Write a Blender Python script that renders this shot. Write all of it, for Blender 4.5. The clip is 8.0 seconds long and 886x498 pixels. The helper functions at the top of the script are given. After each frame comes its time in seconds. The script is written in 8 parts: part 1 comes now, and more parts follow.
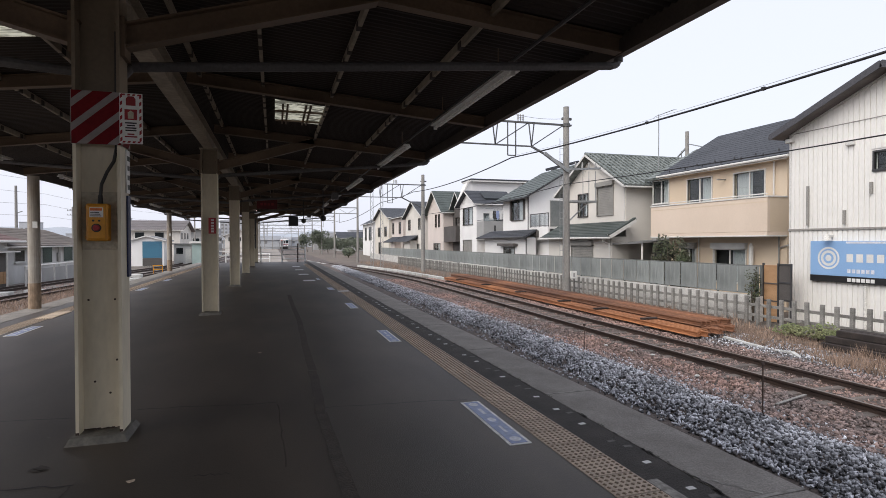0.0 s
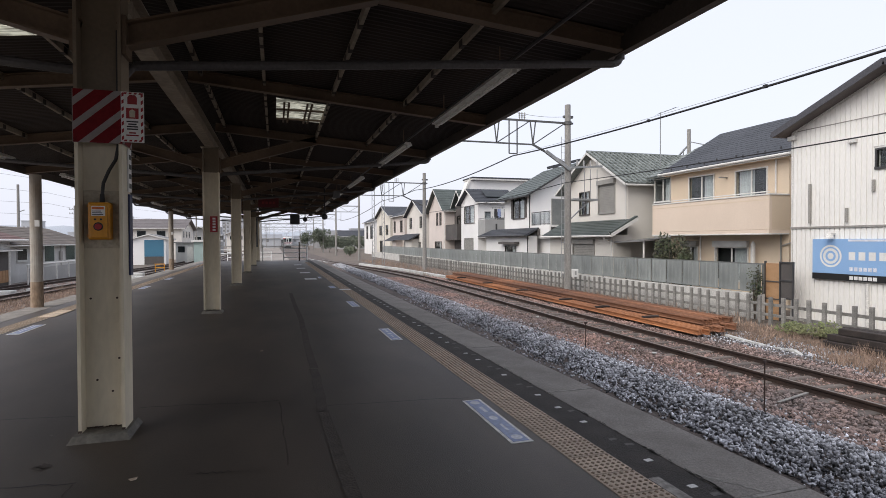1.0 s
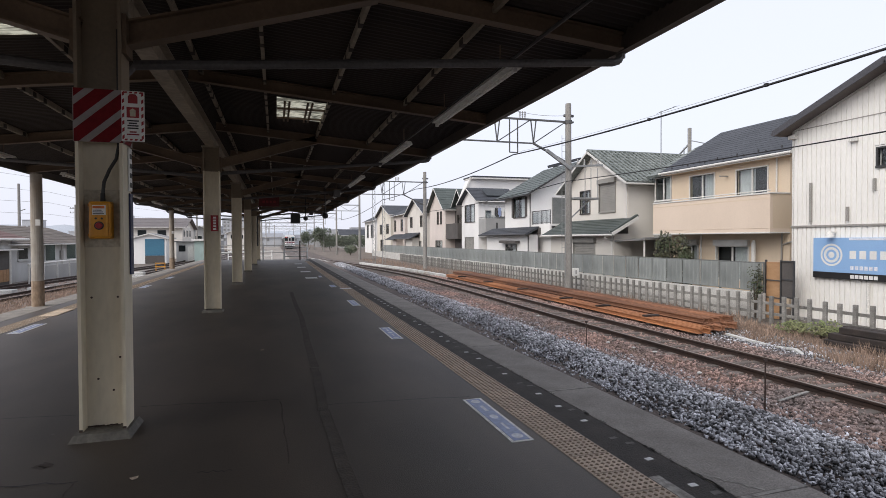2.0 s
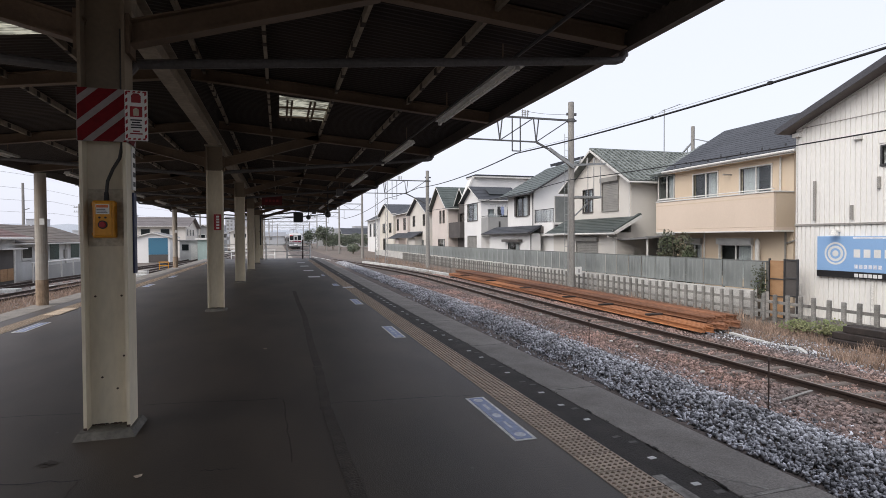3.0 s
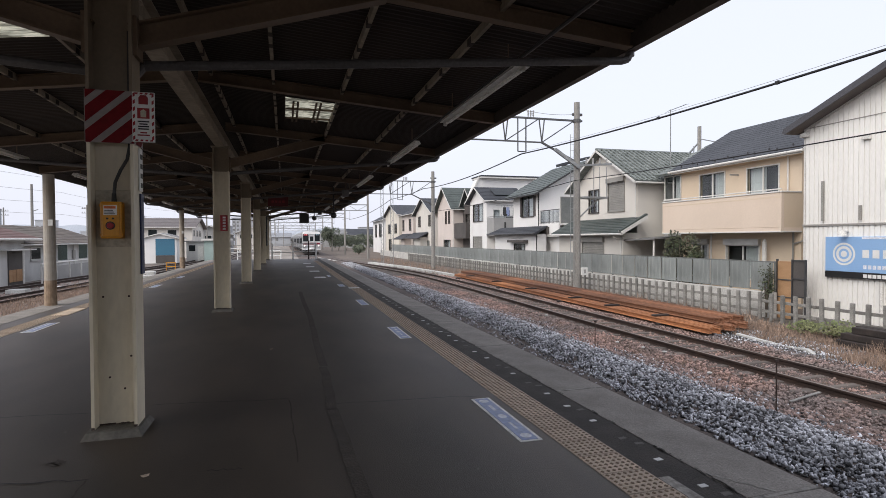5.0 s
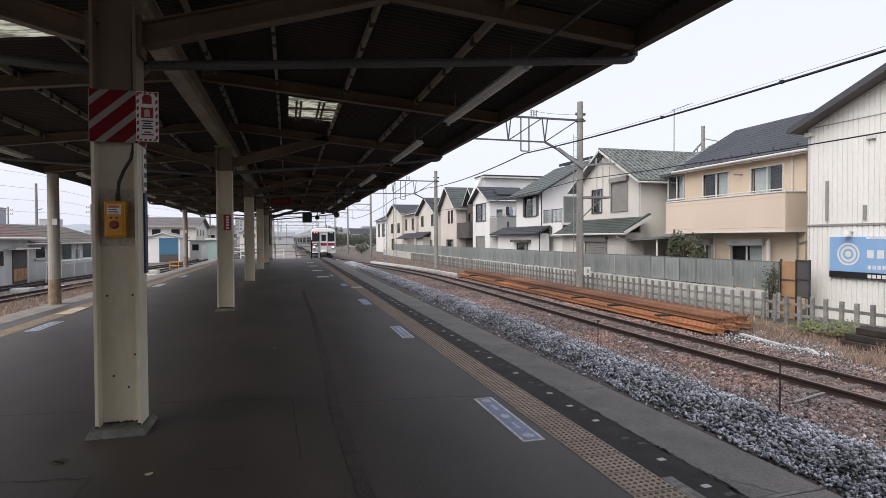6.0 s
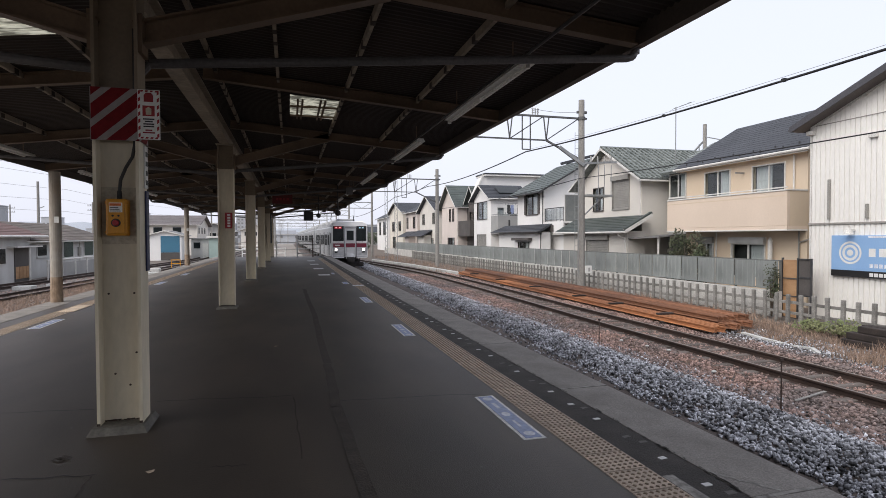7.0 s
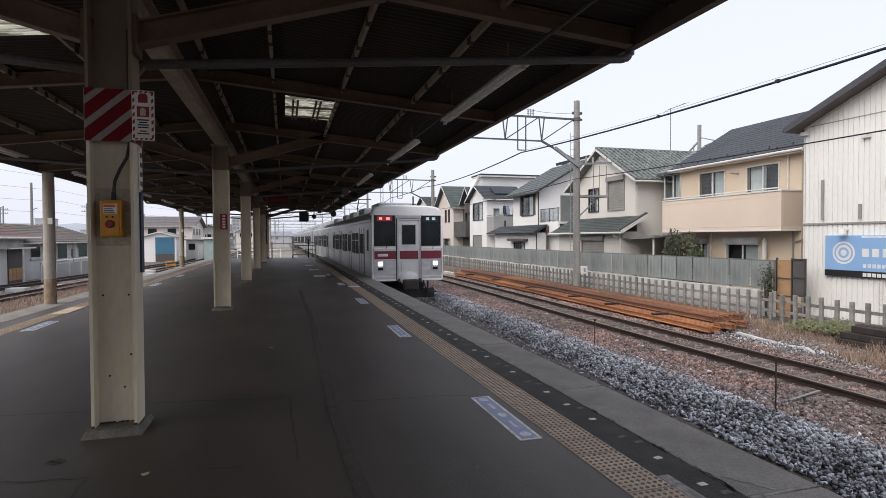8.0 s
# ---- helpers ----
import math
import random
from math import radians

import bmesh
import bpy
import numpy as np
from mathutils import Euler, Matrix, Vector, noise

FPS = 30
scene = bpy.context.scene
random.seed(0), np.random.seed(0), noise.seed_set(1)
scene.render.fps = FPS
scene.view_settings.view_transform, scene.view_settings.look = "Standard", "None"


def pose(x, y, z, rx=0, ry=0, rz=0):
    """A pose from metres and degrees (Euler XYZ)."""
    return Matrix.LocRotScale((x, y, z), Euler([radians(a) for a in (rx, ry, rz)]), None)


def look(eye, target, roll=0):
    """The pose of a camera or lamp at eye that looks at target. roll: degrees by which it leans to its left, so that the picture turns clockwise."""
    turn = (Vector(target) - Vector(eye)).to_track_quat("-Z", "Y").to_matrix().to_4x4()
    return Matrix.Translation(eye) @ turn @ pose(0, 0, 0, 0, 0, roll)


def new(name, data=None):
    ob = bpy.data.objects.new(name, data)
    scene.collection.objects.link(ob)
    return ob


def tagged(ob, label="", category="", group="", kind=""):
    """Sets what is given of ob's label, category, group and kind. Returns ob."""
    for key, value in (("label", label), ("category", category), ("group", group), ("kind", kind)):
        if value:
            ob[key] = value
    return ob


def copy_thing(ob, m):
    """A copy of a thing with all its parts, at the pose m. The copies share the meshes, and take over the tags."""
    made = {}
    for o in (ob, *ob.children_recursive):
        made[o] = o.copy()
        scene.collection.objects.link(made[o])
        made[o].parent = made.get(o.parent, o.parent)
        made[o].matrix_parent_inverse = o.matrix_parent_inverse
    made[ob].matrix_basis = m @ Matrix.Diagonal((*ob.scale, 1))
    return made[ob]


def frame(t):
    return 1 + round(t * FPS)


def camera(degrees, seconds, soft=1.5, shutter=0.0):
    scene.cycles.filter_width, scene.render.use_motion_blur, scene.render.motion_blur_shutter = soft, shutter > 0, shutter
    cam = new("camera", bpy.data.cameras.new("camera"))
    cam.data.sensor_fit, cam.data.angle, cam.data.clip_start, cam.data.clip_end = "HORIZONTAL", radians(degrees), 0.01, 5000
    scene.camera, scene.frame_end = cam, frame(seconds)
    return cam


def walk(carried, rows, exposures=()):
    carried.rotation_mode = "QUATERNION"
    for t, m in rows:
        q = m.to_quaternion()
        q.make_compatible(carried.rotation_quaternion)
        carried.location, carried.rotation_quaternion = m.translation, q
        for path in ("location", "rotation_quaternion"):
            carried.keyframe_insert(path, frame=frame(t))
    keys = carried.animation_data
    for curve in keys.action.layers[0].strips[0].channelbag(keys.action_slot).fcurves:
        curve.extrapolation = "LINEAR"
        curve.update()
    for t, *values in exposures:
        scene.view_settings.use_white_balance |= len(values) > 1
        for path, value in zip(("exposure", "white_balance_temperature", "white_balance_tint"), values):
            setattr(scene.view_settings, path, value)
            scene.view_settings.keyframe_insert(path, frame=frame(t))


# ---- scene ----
cam = camera(78.3, 8.0, soft=0.85)
EYE = (0.0, 0.0, 1.585)


def held(turn, tilt, lean):
    """A hand-held view: degrees turned to the right of the platform's line, tilted down, leaning."""
    return pose(*EYE, 90 - tilt, 0, -turn) @ pose(0, 0, 0, 0, 0, -lean)


walk(cam, [
    (0.0, held(17.260, 0.745, 0.161)),
    (0.5, held(17.178, 0.840, 0.167)),
    (1.0, held(17.109, 0.922, 0.214)),
    (1.5, held(17.110, 0.965, 0.255)),
    (3.0, held(16.772, 1.160, 0.280)),
    (3.5, held(16.610, 1.096, 0.400)),
    (4.0, held(16.490, 1.080, 0.350)),
    (4.5, held(16.345, 1.083, 0.335)),
    (6.0, held(15.894, 1.134, 0.238)),
    (6.5, held(15.792, 1.271, 0.215)),
    (7.0, held(15.767, 1.316, 0.190)),
    (7.5, held(15.949, 1.267, 0.310)),
    (8.0, held(16.209, 1.235, 0.291)),
])

# ---- overcast sky and its veiled sun ----
SUN_UP, SUN_FROM = 42.0, 240.0
world = bpy.data.worlds.new("overcast")
scene.world = world
world.use_nodes = True
wn, wl = world.node_tree.nodes, world.node_tree.links
wn.clear()
sky = wn.new("ShaderNodeTexSky")
sky.sky_type, sky.sun_disc = "NISHITA", False
sky.sun_elevation, sky.sun_rotation = radians(SUN_UP), radians(SUN_FROM)
sky.air_density, sky.dust_density, sky.ozone_density = 1.0, 6.0, 1.0
bg_sky, bg_cloud = wn.new("ShaderNodeBackground"), wn.new("ShaderNodeBackground")
bg_sky.inputs[1].default_value = 0.03
bg_cloud.inputs[0].default_value = (0.81, 0.83, 0.94, 1)
bg_cloud.inputs[1].default_value = 0.81
both, w_out = wn.new("ShaderNodeAddShader"), wn.new("ShaderNodeOutputWorld")
wl.new(sky.outputs[0], bg_sky.inputs[0])
wl.new(bg_sky.outputs[0], both.inputs[0])
wl.new(bg_cloud.outputs[0], both.inputs[1])
wl.new(both.outputs[0], w_out.inputs[0])
sun = new("sun", bpy.data.lights.new("sun", "SUN"))
sun.data.energy, sun.data.angle, sun.data.color = 1.55, radians(50), (1.0, 0.965, 0.915)
a_, e_ = radians(SUN_FROM), radians(SUN_UP)
sun.matrix_world = look((math.sin(a_) * math.cos(e_) * 50, math.cos(a_) * math.cos(e_) * 50, math.sin(e_) * 50), (0, 0, 0))
scene.view_settings.exposure = 0.35


# ---- materials ----
def mat(name, c1, c2=None, scale=1.5, rough=0.7, bump=0.15, metal=0.0, fine=30.0, grain=0.25, stretch=(1, 1, 1), each=0.0, spread=(0.35, 0.65), spec=0.5):
    """A surface of two colours in large soft patches, with fine grain, relief, and a difference from object to object."""
    c2 = c2 or tuple(v * 0.8 for v in c1)
    m = bpy.data.materials.new(name)
    m.use_nodes = True
    n, l = m.node_tree.nodes, m.node_tree.links
    b = n["Principled BSDF"]
    tc, mp = n.new("ShaderNodeTexCoord"), n.new("ShaderNodeMapping")
    mp.inputs["Scale"].default_value = stretch
    l.new(tc.outputs["Object"], mp.inputs[0])
    big, small = n.new("ShaderNodeTexNoise"), n.new("ShaderNodeTexNoise")
    big.inputs["Scale"].default_value, big.inputs["Detail"].default_value = scale, 6
    small.inputs["Scale"].default_value, small.inputs["Detail"].default_value = fine, 4
    l.new(mp.outputs[0], big.inputs[0])
    l.new(mp.outputs[0], small.inputs[0])
    ramp = n.new("ShaderNodeMapRange")
    ramp.inputs[1].default_value, ramp.inputs[2].default_value = spread
    l.new(big.outputs[0], ramp.inputs[0])
    mix = n.new("ShaderNodeMix")
    mix.data_type = "RGBA"
    mix.inputs[6].default_value, mix.inputs[7].default_value = (*c1, 1), (*c2, 1)
    l.new(ramp.outputs[0], mix.inputs[0])
    val = n.new("ShaderNodeMapRange")
    val.inputs[1].default_value, val.inputs[2].default_value = 0.25, 0.75
    val.inputs[3].default_value, val.inputs[4].default_value = 1 - grain, 1 + grain
    l.new(small.outputs[0], val.inputs[0])
    hsv = n.new("ShaderNodeHueSaturation")
    l.new(mix.outputs[2], hsv.inputs["Color"])
    out = val.outputs[0]
    if each:
        info, er, mul = n.new("ShaderNodeObjectInfo"), n.new("ShaderNodeMapRange"), n.new("ShaderNodeMath")
        er.inputs[3].default_value, er.inputs[4].default_value = 1 - each, 1 + each
        mul.operation = "MULTIPLY"
        l.new(info.outputs["Random"], er.inputs[0])
        l.new(er.outputs[0], mul.inputs[0])
        l.new(out, mul.inputs[1])
        out = mul.outputs[0]
    l.new(out, hsv.inputs["Value"])
    l.new(hsv.outputs[0], b.inputs["Base Color"])
    rr = n.new("ShaderNodeMapRange")
    rr.inputs[3].default_value, rr.inputs[4].default_value = max(rough - 0.1, 0.02), min(rough + 0.1, 1)
    l.new(small.outputs[0], rr.inputs[0])
    l.new(rr.outputs[0], b.inputs["Roughness"])
    b.inputs["Metallic"].default_value = metal
    b.inputs["Specular IOR Level"].default_value = spec
    if bump:
        bp = n.new("ShaderNodeBump")
        bp.inputs["Strength"].default_value, bp.inputs["Distance"].default_value = bump, 0.02
        l.new(small.outputs[0], bp.inputs["Height"])
        l.new(bp.outputs[0], b.inputs["Normal"])
    return m


def islands(m, spread=0.4):
    """Lets each loose piece of one mesh differ in brightness."""
    n, l = m.node_tree.nodes, m.node_tree.links
    hsv = next(x for x in n if x.bl_idname == "ShaderNodeHueSaturation")
    geo, mr, mul = n.new("ShaderNodeNewGeometry"), n.new("ShaderNodeMapRange"), n.new("ShaderNodeMath")
    mr.inputs[3].default_value, mr.inputs[4].default_value = 1 - spread, 1 + spread
    mul.operation = "MULTIPLY"
    old = hsv.inputs["Value"].links[0].from_socket
    l.new(geo.outputs["Random Per Island"], mr.inputs[0])
    l.new(mr.outputs[0], mul.inputs[0])
    l.new(old, mul.inputs[1])
    l.new(mul.outputs[0], hsv.inputs["Value"])
    return m


def glass(name, tint=(0.75, 0.8, 0.82)):
    m = bpy.data.materials.new(name)
    m.use_nodes = True
    b = m.node_tree.nodes["Principled BSDF"]
    b.inputs["Base Color"].default_value = (*tint, 1)
    b.inputs["Roughness"].default_value, b.inputs["IOR"].default_value = 0.04, 1.45
    b.inputs["Transmission Weight"].default_value = 1.0
    return m


def glow(name, colour, strength):
    m = bpy.data.materials.new(name)
    m.use_nodes = True
    b = m.node_tree.nodes["Principled BSDF"]
    b.inputs["Base Color"].default_value = (*colour, 1)
    b.inputs["Emission Color"].default_value = (*colour, 1)
    b.inputs["Emission Strength"].default_value = strength
    return m


def frosted(name, colour, through_part=0.7):
    """A thin weathered plastic sheet that lets daylight through."""
    m = bpy.data.materials.new(name)
    m.use_nodes = True
    n, l = m.node_tree.nodes, m.node_tree.links
    tr, mix, noise_ = n.new("ShaderNodeBsdfTranslucent"), n.new("ShaderNodeMixShader"), n.new("ShaderNodeTexNoise")
    noise_.inputs["Scale"].default_value = 3
    # Dark streaks along the sheet put rib shadows and dirt into its colour
    tcx, mpx, rampx, mixx = n.new("ShaderNodeTexCoord"), n.new("ShaderNodeMapping"), n.new("ShaderNodeMapRange"), n.new("ShaderNodeMix")
    mpx.inputs["Scale"].default_value = (1.2, 9, 1)
    rampx.inputs[1].default_value, rampx.inputs[2].default_value = 0.42, 0.58
    mixx.data_type = "RGBA"
    mixx.inputs[6].default_value, mixx.inputs[7].default_value = (*(v * 0.18 for v in colour), 1), (*colour, 1)
    l.new(tcx.outputs["Object"], mpx.inputs[0])
    l.new(mpx.outputs[0], noise_.inputs[0])
    l.new(noise_.outputs[0], rampx.inputs[0])
    l.new(rampx.outputs[0], mixx.inputs[0])
    l.new(mixx.outputs[2], tr.inputs[0])
    n["Principled BSDF"].inputs["Base Color"].default_value = (*colour, 1)
    n["Principled BSDF"].inputs["Roughness"].default_value = 0.5
    mix.inputs[0].default_value = through_part
    l.new(n["Principled BSDF"].outputs[0], mix.inputs[1])
    l.new(tr.outputs[0], mix.inputs[2])
    l.new(mix.outputs[0], n["Material Output"].inputs[0])
    return m


ASPHALT = mat("asphalt", (0.046, 0.036, 0.0285), (0.092, 0.073, 0.057), 1.0, 0.54, 0.14, fine=130, grain=0.5, spec=0.55, spread=(0.34, 0.66), stretch=(1, 0.4, 1))
EDGE_STRIP = mat("dark_asphalt_strip", (0.036, 0.032, 0.029), (0.058, 0.051, 0.046), 3.5, 0.75, 0.4, fine=80, grain=0.5, spec=0.3)
SHEEN_TILE = mat("tactile_tile_sheen", (0.74, 0.60, 0.46), (0.62, 0.50, 0.385), 5, 0.75, 0.2, each=0.08)
MORTAR = mat("pale_mortar", (0.42, 0.40, 0.37), (0.20, 0.19, 0.175), 14, 0.9, 0.4, grain=0.3)
SEAM = mat("tar", (0.012, 0.012, 0.012), None, 3, 0.6, 0.2)
OLD_TAR = mat("worn_tar_band", (0.040, 0.032, 0.026), (0.072, 0.058, 0.046), 5, 0.7, 0.3, fine=60, grain=0.5)
COPING = mat("coping_concrete", (0.32, 0.295, 0.27), (0.21, 0.194, 0.177), 1.8, 0.85, 0.25, fine=90, grain=0.35, each=0.08)
EDGE_WALL = mat("platform_wall_concrete", (0.17, 0.16, 0.145), (0.09, 0.085, 0.075), 1.2, 0.9, 0.4)
TACTILE_DOT = mat("tactile_dirt", (0.20, 0.15, 0.11), (0.29, 0.22, 0.16), 4, 0.85, 0.2)
TACTILE = mat("tactile_paver", (0.62, 0.51, 0.41), (0.44, 0.36, 0.29), 2.5, 0.8, 0.3, fine=60, each=0.1)
WHITE_MARK = mat("road_paint_white", (0.86, 0.86, 0.85), (0.66, 0.66, 0.65), 9, 0.7, 0.2)
FADED_MARK = mat("worn_road_paint", (0.16, 0.15, 0.14), (0.085, 0.08, 0.075), 30, 0.8, 0.2)
BLUE_STICKER = mat("sticker_blue", (0.26, 0.32, 0.52), (0.31, 0.37, 0.56), 5, 0.5, 0.05)
PALE_STICKER = mat("sticker_pale", (0.72, 0.75, 0.82), (0.58, 0.6, 0.66), 8, 0.5, 0.05)
CREAM = mat("cream_paint", (0.67, 0.605, 0.47), (0.56, 0.50, 0.385), 1.6, 0.5, 0.12, fine=22, grain=0.08, stretch=(1, 1, 0.35))
COLUMN_HEAD = mat("column_upper_brown", (0.25, 0.20, 0.142), (0.205, 0.162, 0.115), 1.5, 0.55, 0.1, grain=0.1)
BEAM = mat("canopy_steel_paint", (0.18, 0.125, 0.082), (0.12, 0.083, 0.055), 1.5, 0.6, 0.1, grain=0.15)
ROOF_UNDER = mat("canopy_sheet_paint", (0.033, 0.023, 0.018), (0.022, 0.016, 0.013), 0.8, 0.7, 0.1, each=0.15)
GUTTER = mat("gutter_paint", (0.075, 0.06, 0.05), (0.05, 0.041, 0.035), 1.5, 0.55, 0.1)
PIPE = mat("drain_pipe_grey", (0.115, 0.11, 0.11), (0.08, 0.077, 0.077), 2, 0.5, 0.08)
PURLIN = mat("purlin_paint", (0.30, 0.255, 0.195), (0.22, 0.185, 0.14), 2.0, 0.6, 0.1, fine=12, grain=0.3)
TUBE = mat("fluorescent_tube_off", (0.78, 0.78, 0.75), (0.68, 0.68, 0.65), 4, 0.35, 0.0)
DARK = mat("dark_plastic", (0.03, 0.03, 0.032), (0.02, 0.02, 0.02), 3, 0.5, 0.05)
SKYLIGHT = frosted("roof_light_sheet", (0.66, 0.64, 0.50), 0.8)
RED = mat("sign_red", (0.32, 0.018, 0.025), (0.27, 0.015, 0.02), 3, 0.5, 0.03, grain=0.1)
DULL_RED = mat("sign_dark_red", (0.30, 0.02, 0.025), (0.2, 0.015, 0.02), 3, 0.5, 0.03)
GUARD = mat("guard_sheet_white", (0.285, 0.255, 0.245), (0.235, 0.21, 0.20), 3, 0.5, 0.03, grain=0.1)
GUARD_RED = mat("guard_red", (0.165, 0.010, 0.014), (0.125, 0.008, 0.011), 3, 0.6, 0.03, grain=0.2, spec=0.12)
WHITE = mat("sign_white", (0.74, 0.74, 0.72), (0.66, 0.66, 0.64), 3, 0.5, 0.03, grain=0.08)
YELLOW = mat("alarm_box_yellow", (0.63, 0.285, 0.018), (0.54, 0.235, 0.015), 6, 0.45, 0.05, grain=0.1)
ORANGE = mat("label_orange", (0.7, 0.16, 0.02), None, 6, 0.5, 0)
PLATE = mat("backing_plate", (0.47, 0.42, 0.325), (0.39, 0.35, 0.27), 3, 0.5, 0.06)
BLACK = mat("black_rubber", (0.012, 0.012, 0.013), None, 5, 0.6, 0.05)
PLINTH = mat("plinth_concrete", (0.17, 0.16, 0.14), (0.10, 0.095, 0.085), 5, 0.9, 0.5)
BALLAST_DARK = mat("old_ballast_bed", (0.12, 0.095, 0.083), (0.085, 0.07, 0.063), 0.8, 0.95, 1.0, fine=28, grain=0.5)
STONE_GREY = islands(mat("fresh_ballast", (0.50, 0.505, 0.535), (0.255, 0.258, 0.275), 1.2, 0.9, 0.3, fine=40, grain=0.3), 0.88)
STONE_BROWN = islands(mat("rusty_ballast", (0.375, 0.245, 0.205), (0.20, 0.163, 0.153), 0.5, 0.95, 0.3, fine=40, grain=0.3), 0.65)
RAIL_RUST = mat("rail_side_rust", (0.055, 0.034, 0.026), (0.036, 0.024, 0.02), 2, 0.8, 0.2)
RAIL_TOP = mat("rail_head_worn", (0.27, 0.225, 0.195), (0.18, 0.145, 0.125), 3, 0.38, 0.05, metal=0.5)
FRESH_RUST = mat("orange_rust", (0.285, 0.128, 0.066), (0.11, 0.055, 0.038), 0.9, 0.9, 0.3, fine=25, grain=0.35, spread=(0.4, 0.6), stretch=(1, 0.15, 1), each=0.3)
BRIGHT_RUST = mat("newer_orange_rust", (0.36, 0.15, 0.063), (0.16, 0.07, 0.038), 0.9, 0.9, 0.3, fine=25, grain=0.35, spread=(0.4, 0.6), stretch=(1, 0.15, 1), each=0.3)
SLEEPER = mat("sleeper_wood", (0.20, 0.172, 0.152), (0.115, 0.096, 0.084), 2, 0.95, 0.5, stretch=(0.3, 3, 1), each=0.25)
OLD_SLEEPER = mat("creosoted_timber", (0.045, 0.034, 0.03), (0.025, 0.02, 0.018), 3, 0.9, 0.5, each=0.25)
DIRT = mat("trackside_dirt", (0.165, 0.13, 0.105), (0.115, 0.10, 0.085), 0.35, 0.95, 0.8, fine=16, grain=0.4)
GREY_POLE = mat("pole_concrete", (0.30, 0.29, 0.27), (0.23, 0.22, 0.205), 1.5, 0.85, 0.3, stretch=(1, 1, 0.3))
TAN_POLE = mat("rusty_pole_paint", (0.41, 0.39, 0.355), (0.31, 0.245, 0.18), 0.9, 0.7, 0.1, fine=14, grain=0.1, stretch=(1, 1, 0.6))
POLE_RUST = mat("pole_rust_coat", (0.38, 0.32, 0.25), (0.25, 0.165, 0.105), 2.2, 0.85, 0.2, fine=20, grain=0.3, stretch=(1, 1, 0.5))
STEEL = mat("galvanised_steel", (0.34, 0.35, 0.35), (0.25, 0.26, 0.26), 1.5, 0.5, 0.1, metal=0.4)
WIRE = mat("cable_black", (0.012, 0.012, 0.013), None, 2, 0.6, 0)
THIN_WIRE = mat("copper_wire_grey", (0.2, 0.2, 0.2), None, 2, 0.5, 0)
PICKET = mat("weathered_concrete_picket", (0.27, 0.262, 0.245), (0.165, 0.16, 0.148), 3, 0.9, 0.4, each=0.2)
PANEL = mat("grey_fence_sheet", (0.26, 0.28, 0.272), (0.185, 0.20, 0.195), 1.2, 0.5, 0.1, grain=0.1, each=0.13)
FENCE_POST = mat("fence_post_steel", (0.16, 0.17, 0.165), None, 2, 0.5, 0.1)
R_DARK = mat("weathered_dark_roof", (0.165, 0.14, 0.118), (0.115, 0.098, 0.085), 0.7, 0.7, 0.2, spec=0.2)
R_BLUEGREY = mat("blue_grey_metal_roof", (0.085, 0.085, 0.095), (0.07, 0.07, 0.078), 0.7, 0.5, 0.1, spec=0.2)
LOW_WALL = mat("retaining_wall", (0.56, 0.55, 0.52), (0.44, 0.43, 0.41), 1.5, 0.9, 0.3)
TROUGH = mat("white_duct", (0.62, 0.62, 0.60), (0.5, 0.5, 0.48), 2, 0.8, 0.2, each=0.1)
GLASS = glass("window_glass")
DARK_ROOM = mat("unlit_core_and_cloth", (0.06, 0.06, 0.06), None, 2, 0.9, 0)
CURTAIN = mat("curtain", (0.62, 0.63, 0.62), (0.52, 0.53, 0.52), 3, 0.9, 0.2, stretch=(8, 8, 0.5))
ALU = mat("window_frame_aluminium", (0.60, 0.60, 0.58), None, 2, 0.45, 0.03, grain=0.05)
BRONZE = mat("window_frame_bronze", (0.055, 0.045, 0.04), None, 2, 0.45, 0.03)
SHUTTER = mat("roller_shutter", (0.30, 0.29, 0.265), (0.26, 0.25, 0.23), 2, 0.55, 0.05)
W_SIDING = mat("white_metal_siding", (0.81, 0.80, 0.765), (0.75, 0.735, 0.70), 0.6, 0.45, 0.05, grain=0.06, stretch=(1, 1, 0.2))
W_YELLOW = mat("yellow_beige_render", (0.66, 0.545, 0.415), (0.61, 0.50, 0.375), 0.5, 0.9, 0.25, fine=45, grain=0.08)
W_PEACH = mat("peach_render", (0.70, 0.585, 0.48), (0.645, 0.535, 0.435), 0.4, 0.9, 0.25, fine=45, grain=0.06, stretch=(1, 1, 0.4))
W_CREAM = mat("cream_render", (0.69, 0.655, 0.60), (0.63, 0.60, 0.55), 0.5, 0.9, 0.25, fine=45, grain=0.08)
# Greyer than the white render: eave shade is put into this wall colour
W_PALE = mat("pale_grimy_shaded_render", (0.60, 0.60, 0.59), (0.49, 0.485, 0.475), 0.8, 0.9, 0.2, fine=45, grain=0.1, stretch=(1, 1, 0.4))
W_WHITE = mat("white_render", (0.81, 0.80, 0.785), (0.75, 0.74, 0.725), 0.5, 0.9, 0.2, fine=45, grain=0.06)
W_GREY = mat("grey_render", (0.36, 0.36, 0.35), (0.31, 0.31, 0.305), 0.6, 0.9, 0.2, fine=45, grain=0.08)
W_PINK = mat("pinkish_render", (0.66, 0.585, 0.54), (0.60, 0.535, 0.49), 0.5, 0.9, 0.2, fine=45, grain=0.08)
W_LEMON = mat("pale_yellow_render", (0.68, 0.64, 0.565), (0.62, 0.58, 0.51), 0.5, 0.9, 0.2, fine=45, grain=0.08)
W_DARK = mat("dark_brown_cladding", (0.10, 0.09, 0.085), (0.075, 0.068, 0.064), 0.8, 0.8, 0.2)
